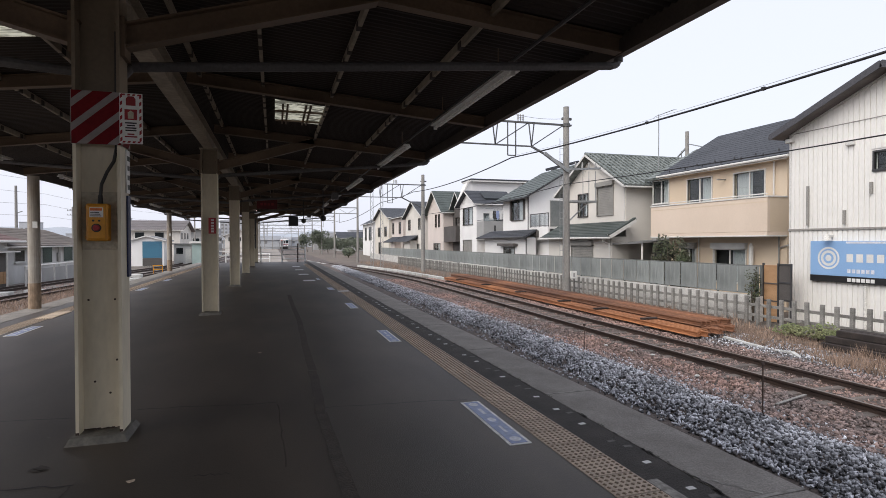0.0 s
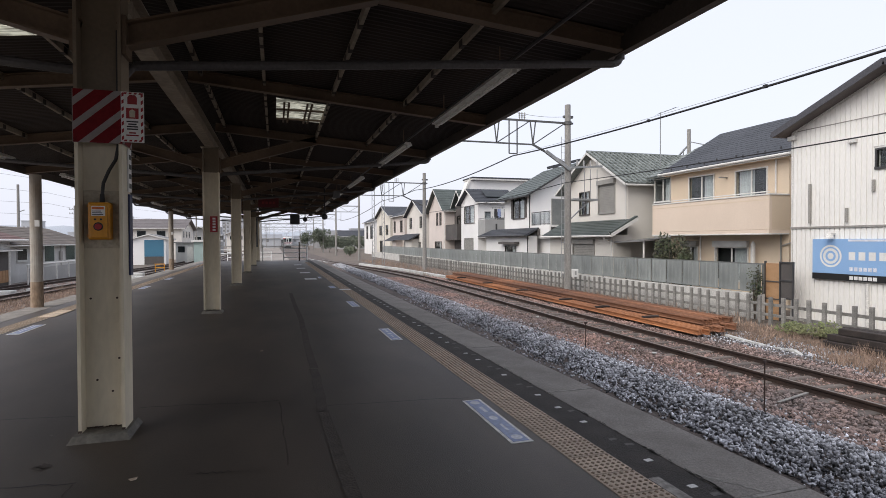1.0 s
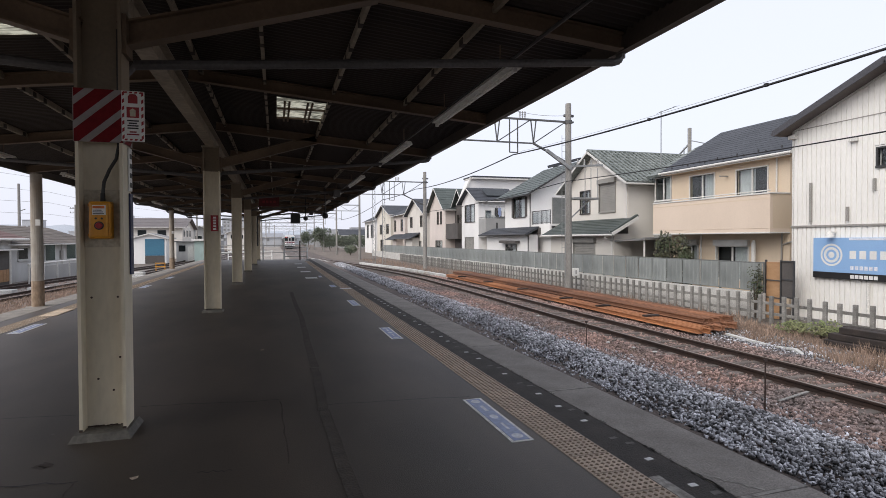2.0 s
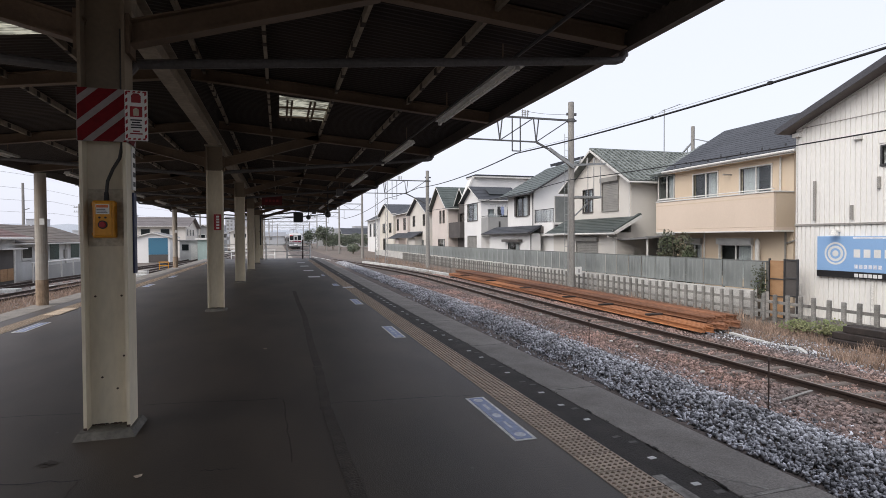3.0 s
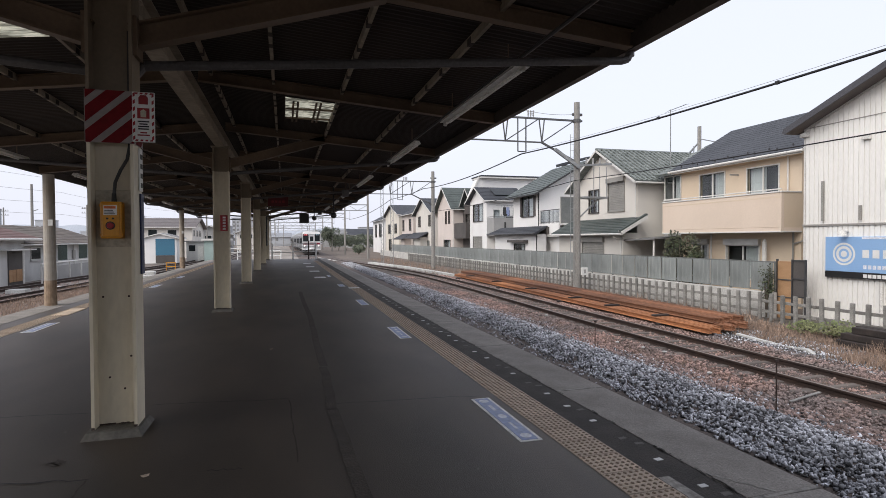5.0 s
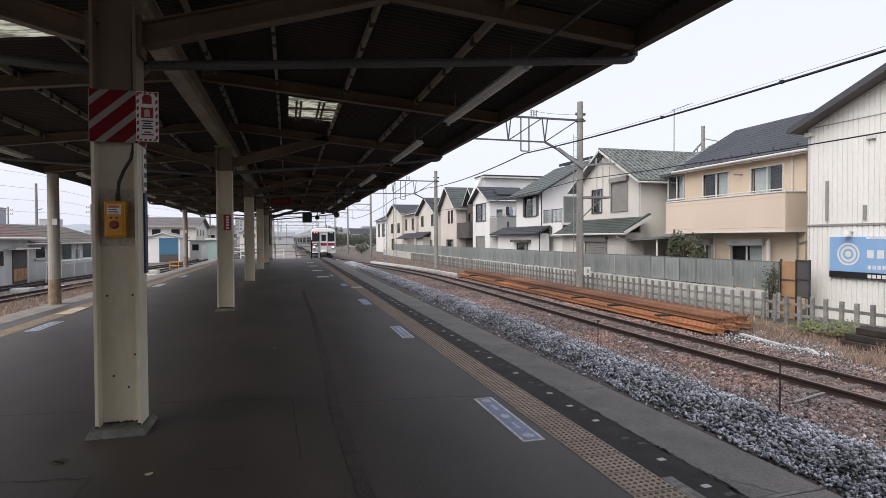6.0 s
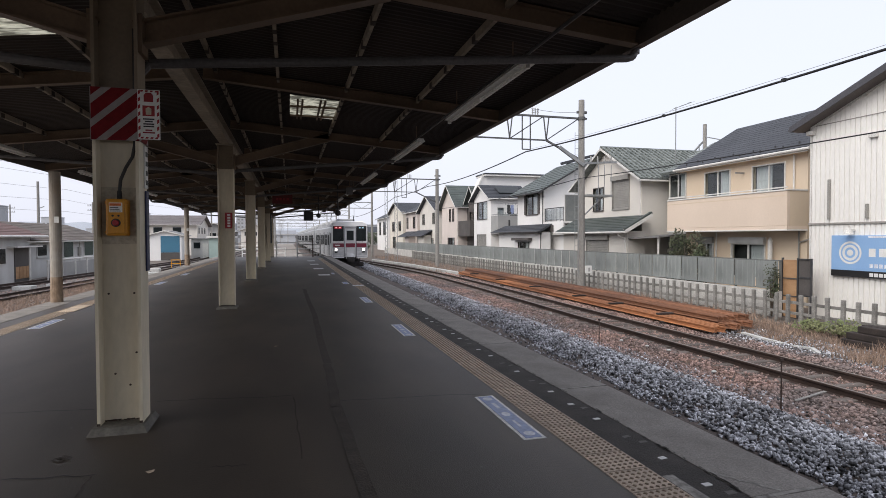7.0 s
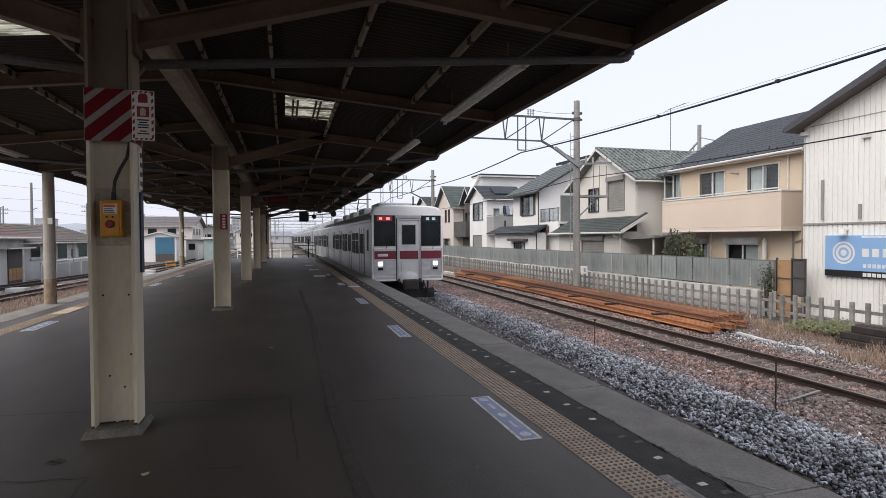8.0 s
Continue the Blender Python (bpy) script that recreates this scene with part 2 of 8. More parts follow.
R_SLATE = mat("charcoal_slate_roof", (0.062, 0.066, 0.076), (0.048, 0.052, 0.06), 0.8, 0.6, 0.3, fine=18, grain=0.2, spec=0.2)
R_GREEN = mat("green_tile_roof", (0.088, 0.104, 0.098), (0.067, 0.08, 0.075), 1.0, 0.5, 0.3, fine=14, grain=0.25, spec=0.2)
R_GREYGREEN = mat("grey_green_tile_roof", (0.215, 0.235, 0.225), (0.125, 0.14, 0.132), 2.2, 0.55, 0.4, fine=12, grain=0.35, spec=0.2)
R_BROWN = mat("brown_metal_roof", (0.15, 0.13, 0.125), (0.12, 0.105, 0.10), 0.8, 0.5, 0.15, spec=0.2)
R_GREY = mat("grey_roof", (0.24, 0.24, 0.24), (0.19, 0.19, 0.19), 0.8, 0.6, 0.2, spec=0.2)
TRIM = mat("white_trim", (0.68, 0.67, 0.64), (0.6, 0.59, 0.56), 2, 0.5, 0.05)
DARK_TRIM = mat("dark_trim", (0.05, 0.05, 0.052), None, 2, 0.5, 0.05)
AD_BLUE = mat("advert_blue", (0.235, 0.40, 0.66), (0.26, 0.43, 0.68), 1.2, 0.45, 0.02, grain=0.05)
PLYWOOD = mat("plywood_sheet", (0.43, 0.26, 0.14), (0.36, 0.21, 0.11), 1.5, 0.85, 0.15, stretch=(1, 1, 4))
LEAF_DARK = islands(mat("shrub_leaf", (0.05, 0.07, 0.03), (0.06, 0.05, 0.03), 2.0, 0.6, 0), 0.5)
LEAF_GREEN = islands(mat("weed_leaf", (0.135, 0.17, 0.06), (0.20, 0.20, 0.10), 1.2, 0.7, 0), 0.4)
LEAF_FAR = islands(mat("far_bush_leaf", (0.085, 0.105, 0.07), (0.12, 0.13, 0.09), 0.8, 0.8, 0), 0.4)
DRY_GRASS = islands(mat("dry_grass", (0.34, 0.245, 0.185), (0.25, 0.18, 0.14), 1.0, 0.9, 0), 0.4)
BARK = mat("bark", (0.10, 0.08, 0.06), None, 5, 0.9, 0.5)
STAINLESS = mat("train_stainless", (0.52, 0.525, 0.535), (0.41, 0.415, 0.425), 0.8, 0.36, 0.03, metal=0.75, grain=0.06, stretch=(1, 0.3, 2))
TRAIN_FRONT = mat("train_front_metal", (0.76, 0.755, 0.75), (0.62, 0.615, 0.61), 1.6, 0.4, 0.02, metal=0.2, grain=0.06)
TRAIN_WHITE = mat("train_roof_front_white", (0.90, 0.90, 0.895), (0.84, 0.84, 0.835), 1.0, 0.45, 0.0, grain=0.03)
TRAIN_LOWER = mat("train_brushed_panel", (0.60, 0.60, 0.60), (0.45, 0.45, 0.455), 2.2, 0.4, 0.03, metal=0.45, grain=0.1, stretch=(1, 1, 3))
ROOF_UNIT = mat("roof_unit_grey", (0.46, 0.465, 0.47), (0.36, 0.365, 0.37), 1.2, 0.7, 0.1)
TRAIN_ROOF = mat("train_roof_grey", (0.26, 0.265, 0.27), (0.20, 0.205, 0.21), 0.7, 0.8, 0.1)
MAROON = mat("train_band_maroon", (0.20, 0.012, 0.035), (0.17, 0.011, 0.03), 1.0, 0.35, 0.0, grain=0.05)
TRAIN_GLASS = mat("train_dark_glass", (0.010, 0.014, 0.015), (0.022, 0.027, 0.028), 1.5, 0.08, 0, grain=0.2, spec=0.14)
SIDE_GLASS = mat("train_side_glass", (0.012, 0.014, 0.015), (0.022, 0.024, 0.025), 1.5, 0.5, 0, grain=0.2, spec=0.03)
UNDERGEAR = mat("underfloor_gear", (0.032, 0.03, 0.03), (0.05, 0.046, 0.043), 2, 0.8, 0.2)
HEADLIGHT = glow("headlight", (1.0, 0.92, 0.88), 2.5)
LED_RED = glow("led_red_field", (0.40, 0.015, 0.03), 0.22)
LED_PINK = glow("led_pink", (1.0, 0.5, 0.46), 0.55)
TRUSS = mat("dark_truss_steel", (0.105, 0.105, 0.105), (0.07, 0.072, 0.073), 1.5, 0.6, 0.1)
HANG_RED = mat("hanging_sign_red", (0.11, 0.008, 0.01), (0.08, 0.007, 0.009), 3, 0.6, 0.03)
NAVY = mat("navy_plate", (0.02, 0.03, 0.09), None, 3, 0.5, 0.02)
GUM = mat("gum_spot", (0.17, 0.16, 0.145), None, 5, 0.9, 0)
LED_WHITE = glow("led_pale", (0.35, 0.55, 0.65), 0.35)
R_RED = mat("faded_red_roof", (0.17, 0.105, 0.095), (0.13, 0.085, 0.078), 1.0, 0.7, 0.2, spec=0.2)
YARD = mat("pale_gravel_and_haze", (0.30, 0.27, 0.24), (0.20, 0.18, 0.16), 0.35, 0.95, 0.5, fine=14)
# Distance haze is painted into the next three base colours
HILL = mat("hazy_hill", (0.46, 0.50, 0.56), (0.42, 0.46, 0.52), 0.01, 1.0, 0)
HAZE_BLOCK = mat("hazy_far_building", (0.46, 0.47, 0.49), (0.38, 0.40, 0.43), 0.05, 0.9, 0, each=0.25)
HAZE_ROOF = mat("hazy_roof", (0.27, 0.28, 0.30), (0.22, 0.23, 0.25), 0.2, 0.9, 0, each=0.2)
BLUE_DOOR = mat("shed_blue", (0.045, 0.15, 0.24), (0.05, 0.17, 0.26), 1, 0.5, 0.05)
MINT = mat("shed_mint", (0.36, 0.46, 0.43), (0.33, 0.42, 0.39), 1, 0.6, 0.05)

# ---- building helpers ----
AT = {}


def thing(name, base, label, category, group="", kind=""):
    ob = new(name)
    ob.location = base
    ob.empty_display_size = 0.2
    AT[ob] = Matrix.Translation(base)
    return tagged(ob, label, category, group, kind)


def mesh_of(bm, name, material, smooth=False):
    me = bpy.data.meshes.new(name)
    bm.normal_update()
    bm.to_mesh(me)
    bm.free()
    me.materials.append(material)
    if smooth:
        me.shade_smooth()
    return me


def part(name, bm, material, parent, label="", smooth=False, kind=""):
    """One mesh, modelled at its place in the world, under a thing or a part."""
    me = bm if isinstance(bm, bpy.types.Mesh) else mesh_of(bm, name, material, smooth)
    ob = new(name, me)
    ob.parent = parent
    ob.matrix_parent_inverse = AT.get(parent, Matrix()).inverted()
    return tagged(ob, label, kind=kind)


def piece(name, me, parent, m):
    """One of many alike pieces that share a mesh, at the pose m."""
    ob = new(name, me)
    ob.parent = parent
    ob.matrix_parent_inverse = AT.get(parent, Matrix()).inverted()
    ob.matrix_basis = m
    return ob


def single(name, bm, material, label, category, group="", kind="", smooth=False):
    return tagged(new(name, mesh_of(bm, name, material, smooth)), label, category, group, kind)


def B():
    return bmesh.new()


def box(bm, x0, x1, y0, y1, z0, z1, bev=0.0):
    v = [bm.verts.new(p) for p in ((x0, y0, z0), (x1, y0, z0), (x1, y1, z0), (x0, y1, z0), (x0, y0, z1), (x1, y0, z1), (x1, y1, z1), (x0, y1, z1))]
    fs = [bm.faces.new([v[i] for i in q]) for q in ((3, 2, 1, 0), (4, 5, 6, 7), (0, 1, 5, 4), (1, 2, 6, 5), (2, 3, 7, 6), (3, 0, 4, 7))]
    if bev:
        es = {e for f in fs for e in f.edges}
        bmesh.ops.bevel(bm, geom=list(es), offset=bev, segments=2, profile=0.5, affect="EDGES")
    return bm


def rod(bm, p, q, r0, r1=None, n=10):
    """A round bar from p to q."""
    r1 = r0 if r1 is None else r1
    p, q = Vector(p), Vector(q)
    w = (q - p).normalized()
    u = w.orthogonal().normalized()
    s = w.cross(u)
    rings = []
    for c, r in ((p, r0), (q, r1)):
        rings.append([bm.verts.new(c + r * (math.cos(2 * math.pi * k / n) * u + math.sin(2 * math.pi * k / n) * s)) for k in range(n)])
    for k in range(n):
        bm.faces.new((rings[0][k], rings[0][(k + 1) % n], rings[1][(k + 1) % n], rings[1][k]))
    bm.faces.new(rings[0][::-1])
    bm.faces.new(rings[1])
    return bm


def bar(bm, p, q, w, h):
    """A square bar from p to q, w wide and h deep."""
    p, q = Vector(p), Vector(q)
    d = (q - p).normalized()
    u = d.cross(Vector((0, 0, 1)))
    u = u.normalized() if u.length > 1e-4 else Vector((1, 0, 0))
    s = u.cross(d)
    ring = [[bm.verts.new(c + a * w / 2 * u + b * h / 2 * s) for a, b in ((-1, -1), (1, -1), (1, 1), (-1, 1))] for c in (p, q)]
    for k in range(4):
        bm.faces.new((ring[0][k], ring[0][(k + 1) % 4], ring[1][(k + 1) % 4], ring[1][k]))
    bm.faces.new(ring[0][::-1])
    bm.faces.new(ring[1])
    return bm


def ibeam(bm, p, q, w, h, t=0.016):
    """An I-section from p to q, given by the middle of its web."""
    p, q = Vector(p), Vector(q)
    d = (q - p).normalized()
    s = d.cross(Vector((0, 0, 1))).normalized().cross(d)
    bar(bm, p, q, t, h - 2 * t)
    for k in (-1, 1):
        o = s * k * (h - t) / 2
        bar(bm, p + o, q + o, w, t)
    return bm


def sweep(bm, profile, path):
    """A closed profile (sideways, up) drawn along a path of (place, sideways direction)."""
    rings = [[bm.verts.new(Vector(c) + Vector(s) * a + Vector((0, 0, b))) for a, b in profile] for c, s in path]
    n = len(profile)
    for r0, r1 in zip(rings, rings[1:]):
        for k in range(n):
            bm.faces.new((r0[k], r0[(k + 1) % n], r1[(k + 1) % n], r1[k]))
    bm.faces.new(rings[0][::-1])
    bm.faces.new(rings[-1])
    return bm


def cable(name, pts, r, material, parent=None, label="", category="", group=""):
    cu = bpy.data.curves.new(name, "CURVE")
    cu.dimensions, cu.bevel_depth, cu.bevel_resolution = "3D", r, 1
    sp = cu.splines.new("POLY")
    sp.points.add(len(pts) - 1)
    for p, c in zip(sp.points, pts):
        p.co = (*c, 1)
    cu.materials.append(material)
    ob = new(name, cu)
    if parent:
        ob.parent = parent
        ob.matrix_parent_inverse = AT.get(parent, Matrix()).inverted()
    return tagged(ob, label, category, group)


def sagging(p, q, sag, n=14):
    return [tuple(Vector(p).lerp(Vector(q), k / n) - Vector((0, 0, sag * 4 * (k / n) * (1 - k / n)))) for k in range(n + 1)]


def poly(bm, pts):
    return bm.faces.new([bm.verts.new(p) for p in pts])


def clipped(pts, lo, hi):
    """A flat outline cut to a rectangle."""
    for ax in (0, 1):
        for lim, sg in ((lo[ax], 1), (hi[ax], -1)):
            out = []
            for a, b in zip(pts, pts[1:] + pts[:1]):
                ina, inb = sg * (a[ax] - lim) >= 0, sg * (b[ax] - lim) >= 0
                if ina:
                    out.append(a)
                if ina != inb:
                    k = (lim - a[ax]) / (b[ax] - a[ax])
                    out.append((a[0] + k * (b[0] - a[0]), a[1] + k * (b[1] - a[1])))
            pts = out
            if not pts:
                return pts
    return pts


def smooth_step(a, b, v):
    k = min(max((v - a) / (b - a), 0), 1)
    return k * k * (3 - 2 * k)

# ---- ground ----
GROUND = -1.2
RAIL = -1.05


def near_track(y):
    return 4.655 - 0.5 * smooth_step(44, 70, y) - 0.45 * smooth_step(100, 170, y)


def second_track(y):
    return 9.72 + 0.3 * smooth_step(12, 30, y) - 4.6 * smooth_step(34, 84, y)


def left_track(y):
    return -12.6 + 0.09 * (min(y, 75) - 28)


def ground_sheet():
    xs = [-2500, -400, -120, -40, -20, -12, -6, 0, 4, 8, 12, 16, 20, 30, 60, 140, 400, 2500]
    ys = [-600, -100, -30, -10, 0, 10, 20, 30, 45, 60, 90, 140, 250, 500, 1200, 4000]
    bm = B()
    v = [[bm.verts.new((x, y, GROUND - 0.03)) for x in xs] for y in ys]
    for j in range(len(ys) - 1):
        for i in range(len(xs) - 1):
            bm.faces.new((v[j][i], v[j][i + 1], v[j + 1][i + 1], v[j + 1][i]))
    return single("ground", bm, DIRT, "brown dirt ground with old gravel between the tracks", "ground", kind="structure")


def bed_sheet(name, x_of, half, y0, y1, material, label, top):
    """A low bank of ballast under a track, uneven on top."""
    bm = B()
    rows = []
    y = y0
    while y <= y1:
        row = []
        for k in range(13):
            s = -1 + k / 6
            z = GROUND - 0.02 + top * (1 - abs(s) ** 3)
            z += 0.02 * noise.noise((x_of(y) + s * half, y * 1.3, 3.1)) if abs(s) < 0.95 else 0
            row.append(bm.verts.new((x_of(y) + s * half, y, z)))
        rows.append(row)
        y += 0.8 if y < 40 else 3.0
    for a, b in zip(rows, rows[1:]):
        for k in range(12):
            bm.faces.new((a[k], a[k + 1], b[k + 1], b[k]))
    return single(name, bm, material, label, "ballast", kind="structure", smooth=True)


def heap_x(y):
    return 6.3 + 0.25 * smooth_step(6, 18, y)


def bed_height(x, y):
    """The top of the ballast banks at arrays of places."""
    z = np.full(len(x), GROUND - 0.03)
    for x_of, off, half, top in ((near_track, 0.6, 2.9, 0.16), (second_track, 0.2, 2.4, 0.025), (heap_x, 0.0, 0.85, 0.27)):
        s = np.clip(np.abs(x - np.array([x_of(v) for v in y]) - off) / half, 0, 1)
        z = np.maximum(z, GROUND - 0.02 + top * (1 - s ** 3))
    return z


def stones(name, spots, material, label, size):
    """Loose stones, each a small crooked lump of its own, as one heap of stuff."""
    rng = np.random.default_rng(len(spots))
    base = np.array([(1, 0, 0), (-1, 0, 0), (0, 1, 0), (0, -1, 0), (0, 0, 1), (0, 0, -1)], float)
    tri = np.array([(0, 2, 4), (2, 1, 4), (1, 3, 4), (3, 0, 4), (2, 0, 5), (1, 2, 5), (3, 1, 5), (0, 3, 5)])
    n = len(spots)
    v = base[None] * rng.uniform(0.55, 1.25, (n, 6, 3)) + rng.normal(0, 0.22, (n, 6, 3))
    q = rng.normal(size=(n, 4))
    q /= np.linalg.norm(q, axis=1)[:, None]
    w, x, y, z = q.T
    rot = np.stack([1 - 2 * (y * y + z * z), 2 * (x * y - z * w), 2 * (x * z + y * w), 2 * (x * y + z * w), 1 - 2 * (x * x + z * z), 2 * (y * z - x * w), 2 * (x * z - y * w), 2 * (y * z + x * w), 1 - 2 * (x * x + y * y)], 1).reshape(n, 3, 3)
    v = np.einsum("nij,nkj->nki", rot, v) * (size * rng.uniform(0.6, 1.25, n))[:, None, None] + np.asarray(spots)[:, None, :]
    f = (tri[None] + (np.arange(n) * 6)[:, None, None]).reshape(-1, 3)
    me = bpy.data.meshes.new(name)
    me.vertices.add(n * 6)
    me.vertices.foreach_set("co", v.reshape(-1))
    me.loops.add(f.size)
    me.loops.foreach_set("vertex_index", f.reshape(-1).astype(np.int32))
    me.polygons.add(len(f))
    me.polygons.foreach_set("loop_start", np.arange(0, f.size, 3, dtype=np.int32))
    me.update()
    me.validate()
    me.materials.append(material)
    return tagged(new(name, me), label, "gravel", kind="stuff")


def spots_in(n, x_lo, x_hi, y0, y1, z, seed, lean=1.6):
    """Places strewn between two lines along the track, closer together near the platform's head."""
    rng = np.random.default_rng(seed)
    y = y0 + (y1 - y0) * rng.uniform(0, 1, n) ** lean
    lo, hi = np.array([x_lo(v) for v in y]), np.array([x_hi(v) for v in y])
    x = lo + (hi - lo) * rng.uniform(0, 1, n)
    return np.stack([x, y, z(x, y, rng)], 1)


RAIL_PROFILE = [(-0.064, 0), (0.064, 0), (0.064, 0.012), (0.012, 0.03), (0.009, 0.105), (0.032, 0.118), (0.032, 0.148), (0.024, 0.153), (-0.024, 0.153), (-0.032, 0.148), (-0.032, 0.118), (-0.009, 0.105), (-0.012, 0.03), (-0.064, 0.012)]


def track(name, x_of, y0, y1, label, sleepers, sleeper_end):
    t = thing(name, (x_of(0), 0, RAIL - 0.153), label, "railway track", kind="structure")
    for side in (-0.5665, 0.5665):
        path, y = [], y0
        while y < y1 + 0.1:
            path.append(((x_of(y) + side, y, RAIL - 0.153), (1, 0, 0)))
            y += 2.0 if y < 120 else 10
        part("rail", sweep(B(), RAIL_PROFILE, path), RAIL_RUST, t)
        cap = [(-0.026, 0.1535), (0.026, 0.1535), (0.022, 0.157), (-0.022, 0.157)]
        part("rail_head", sweep(B(), cap, path), RAIL_TOP, t, "worn brownish running surface")
    if sleepers:
        me = mesh_of(box(B(), -1.05, 1.05, -0.1, 0.1, -0.13, 0, 0.012), "sleeper", SLEEPER)
        y = -3.0
        while y < sleeper_end:
            piece("sleeper", me, t, pose(x_of(y), y, RAIL - 0.125, 0, 0, 0.7 * math.sin(y * 7)))
            y += 0.66
    return t


# ---- platform ----
EDGE_R, EDGE_L, END_Y, HEAD_Y = 3.22, -5.72, 46.0, -43.75


def platform():
    bm = B()
    box(bm, EDGE_L + 0.55, EDGE_R - 0.55, HEAD_Y, END_Y, -1.2, 0.0)
    deck = single("platform", bm, ASPHALT, "dark patched asphalt island platform surface", "platform", kind="structure")
    for x0, x1 in ((EDGE_R - 0.548, EDGE_R - 0.06), (EDGE_L + 0.06, EDGE_L + 0.548)):
        w = single("platform_wall", box(B(), x0, x1, HEAD_Y, END_Y, -1.2, -0.121), EDGE_WALL, "stained concrete platform edge wall", "wall", kind="structure")
    coping = mesh_of(box(B(), -0.276, 0.276, 0.016, 2.424, -0.12, 0.006, 0.008), "coping_slab", COPING)
    mortar = mesh_of(box(B(), -0.27, 0.27, -0.014, 0.014, -0.1, 0.0075), "mortar_joint", MORTAR)
    y = HEAD_Y
    while y < END_Y - 0.1:
        for x in (EDGE_R - 0.272, EDGE_L + 0.272):
            piece("coping_slab", coping, deck, pose(x, y, 0))
            if y > 0:
                piece("mortar_joint", mortar, deck, pose(x, y, 0, 0, 0, 1.5 * math.sin(y * 3)))
        y += 2.44
    part("edge_strip", box(B(), 2.338, EDGE_R - 0.552, -3.2, END_Y, -0.02, 0.003), EDGE_STRIP, deck, "blacker asphalt strip along the coping")
    bm = B()
    rr = random.Random(31)
    for k in range(260):
        y = 1.8 + 22 * rr.random() ** 1.6
        x, l, w = 2.672 + rr.uniform(-0.01, 0.014), rr.uniform(0.02, 0.1), rr.uniform(0.004, 0.011)
        poly(bm, [(x - w, y, 0.0085), (x + w * 0.6, y + l * 0.1, 0.0085), (x + w, y + l * 0.8, 0.0085), (x - w * 0.5, y + l, 0.0085)])
    part("crumbled_edge", bm, EDGE_STRIP, deck, "crumbled black asphalt edge on the coping", kind="stuff")
    bm = box(B(), -0.16, 0.16, 0.007, 0.293, -0.03, 0.006)
    for i in range(7):
        for j in range(6):
            cx, cy = -0.135 + i * 0.045, 0.03 + j * 0.048
            lo = [bm.verts.new((cx + a * 0.0155, cy + b * 0.017, 0.006)) for a, b in ((0, -1), (1, -0.2), (0, 1), (-1, 0.2))]
            hi = [bm.verts.new((cx + a * 0.009, cy + b * 0.010, 0.012)) for a, b in ((0, -1), (1, -0.2), (0, 1), (-1, 0.2))]
            for k in range(4):
                bm.faces.new((lo[k], lo[(k + 1) % 4], hi[(k + 1) % 4], hi[k]))
            bm.faces.new(hi)
    bm.faces.ensure_lookup_table()
    for f in bm.faces[6:]:
        f.material_index = 1
    tile = mesh_of(bm, "tactile_tile", TACTILE)
    tile.materials.append(TACTILE_DOT)
    for xc, first in ((2.176, -3.13), (-4.67, -0.23)):
        for k in range(148):
            piece("tactile_tile", tile, deck, pose(xc, first + 0.3 * k, 0, 0, 0, 0.25 * math.sin(k * 5.1)))
    # The strip's bright sheen, put in as four paler tiles laid over it
    fresh = mesh_of(box(B(), -0.15, 0.15, 0.004, 0.296, 0.0, 0.0145, 0.003), "renewed_tile", SHEEN_TILE)
    for y in (13.3, 13.6, 13.9, 14.2):
        piece("renewed_tile", fresh, deck, pose(-4.6, y, 0))
    part("patch", box(B(), 2.342, 2.425, 0.8, 3.02, -0.01, 0.006), MORTAR, deck, "pale mortar strip beside the tactile paving")
    bm = B()
    rr = random.Random(9)
    pts = [(2.69 + 0.22 * k / 9 + rr.uniform(-0.012, 0.012), 2.98 - 0.34 * k / 9) for k in range(10)]
    for (xa, ya), (xb, yb) in zip(pts, pts[1:]):
        poly(bm, [(xa - 0.007, ya - 0.007, 0.0085), (xb - 0.007, yb - 0.007, 0.0085), (xb + 0.007, yb + 0.007, 0.0085), (xa + 0.007, ya + 0.007, 0.0085)])
    part("filled_crack", bm, MORTAR, deck, "pale filled crack in the coping")
    mark = mesh_of(box(B(), -0.029, 0.029, -0.02, 0.02, 0, 0.006), "reflective_mark", WHITE_MARK)
    worn = mesh_of(box(B(), -0.035, 0.035, -0.022, 0.022, 0, 0.0045), "worn_mark", FADED_MARK)
    faded = (3, 7, 9, 12, 16, 19, 22)
    for k in range(-1, 60):
        y = 2.84 + 0.432 * k
        if (k + 1) in faded or k > 26 and k % 3:
            piece("worn_mark", worn, deck, pose(2.54, y, 0, 0, 0, 10 * math.sin(k)))
        else:
            piece("reflective_mark", mark, deck, pose(2.54 + 0.01 * math.sin(k * 3), y, 0, 0, 0, 8 * math.sin(k * 2.3)))
        if k % 2 == 0:
            piece("worn_mark", worn, deck, pose(2.60, y - 0.13, 0, 0, 0, 20 * math.sin(k * 1.7)))
    seams = (((-1.25, 5.78), (0.03, 5.6)), ((0.42, 5.3), (1.85, 5.14)), ((0.476, 2.6), (0.405, 5.13)), ((0.405, 5.131), (0.444, 6.88)), ((0.444, 6.881), (0.471, 11.57)), ((0.471, 11.571), (0.42, 17.0)),
             ((0.03, 5.57), (0.07, 3.97)), ((-0.53, 4.01), (-0.31, 3.98)), ((-1.61, 4.41), (-1.55, 4.49)), ((-1.9, 4.2), (-1.255, 4.09)), ((-1.284, 4.08), (-1.27, 3.6)), ((-3.9, 5.95), (-1.74, 5.68)),
             ((-2.7, 12.02), (-1.3, 11.96)), ((-0.9, 12.1), (1.8, 11.9)))
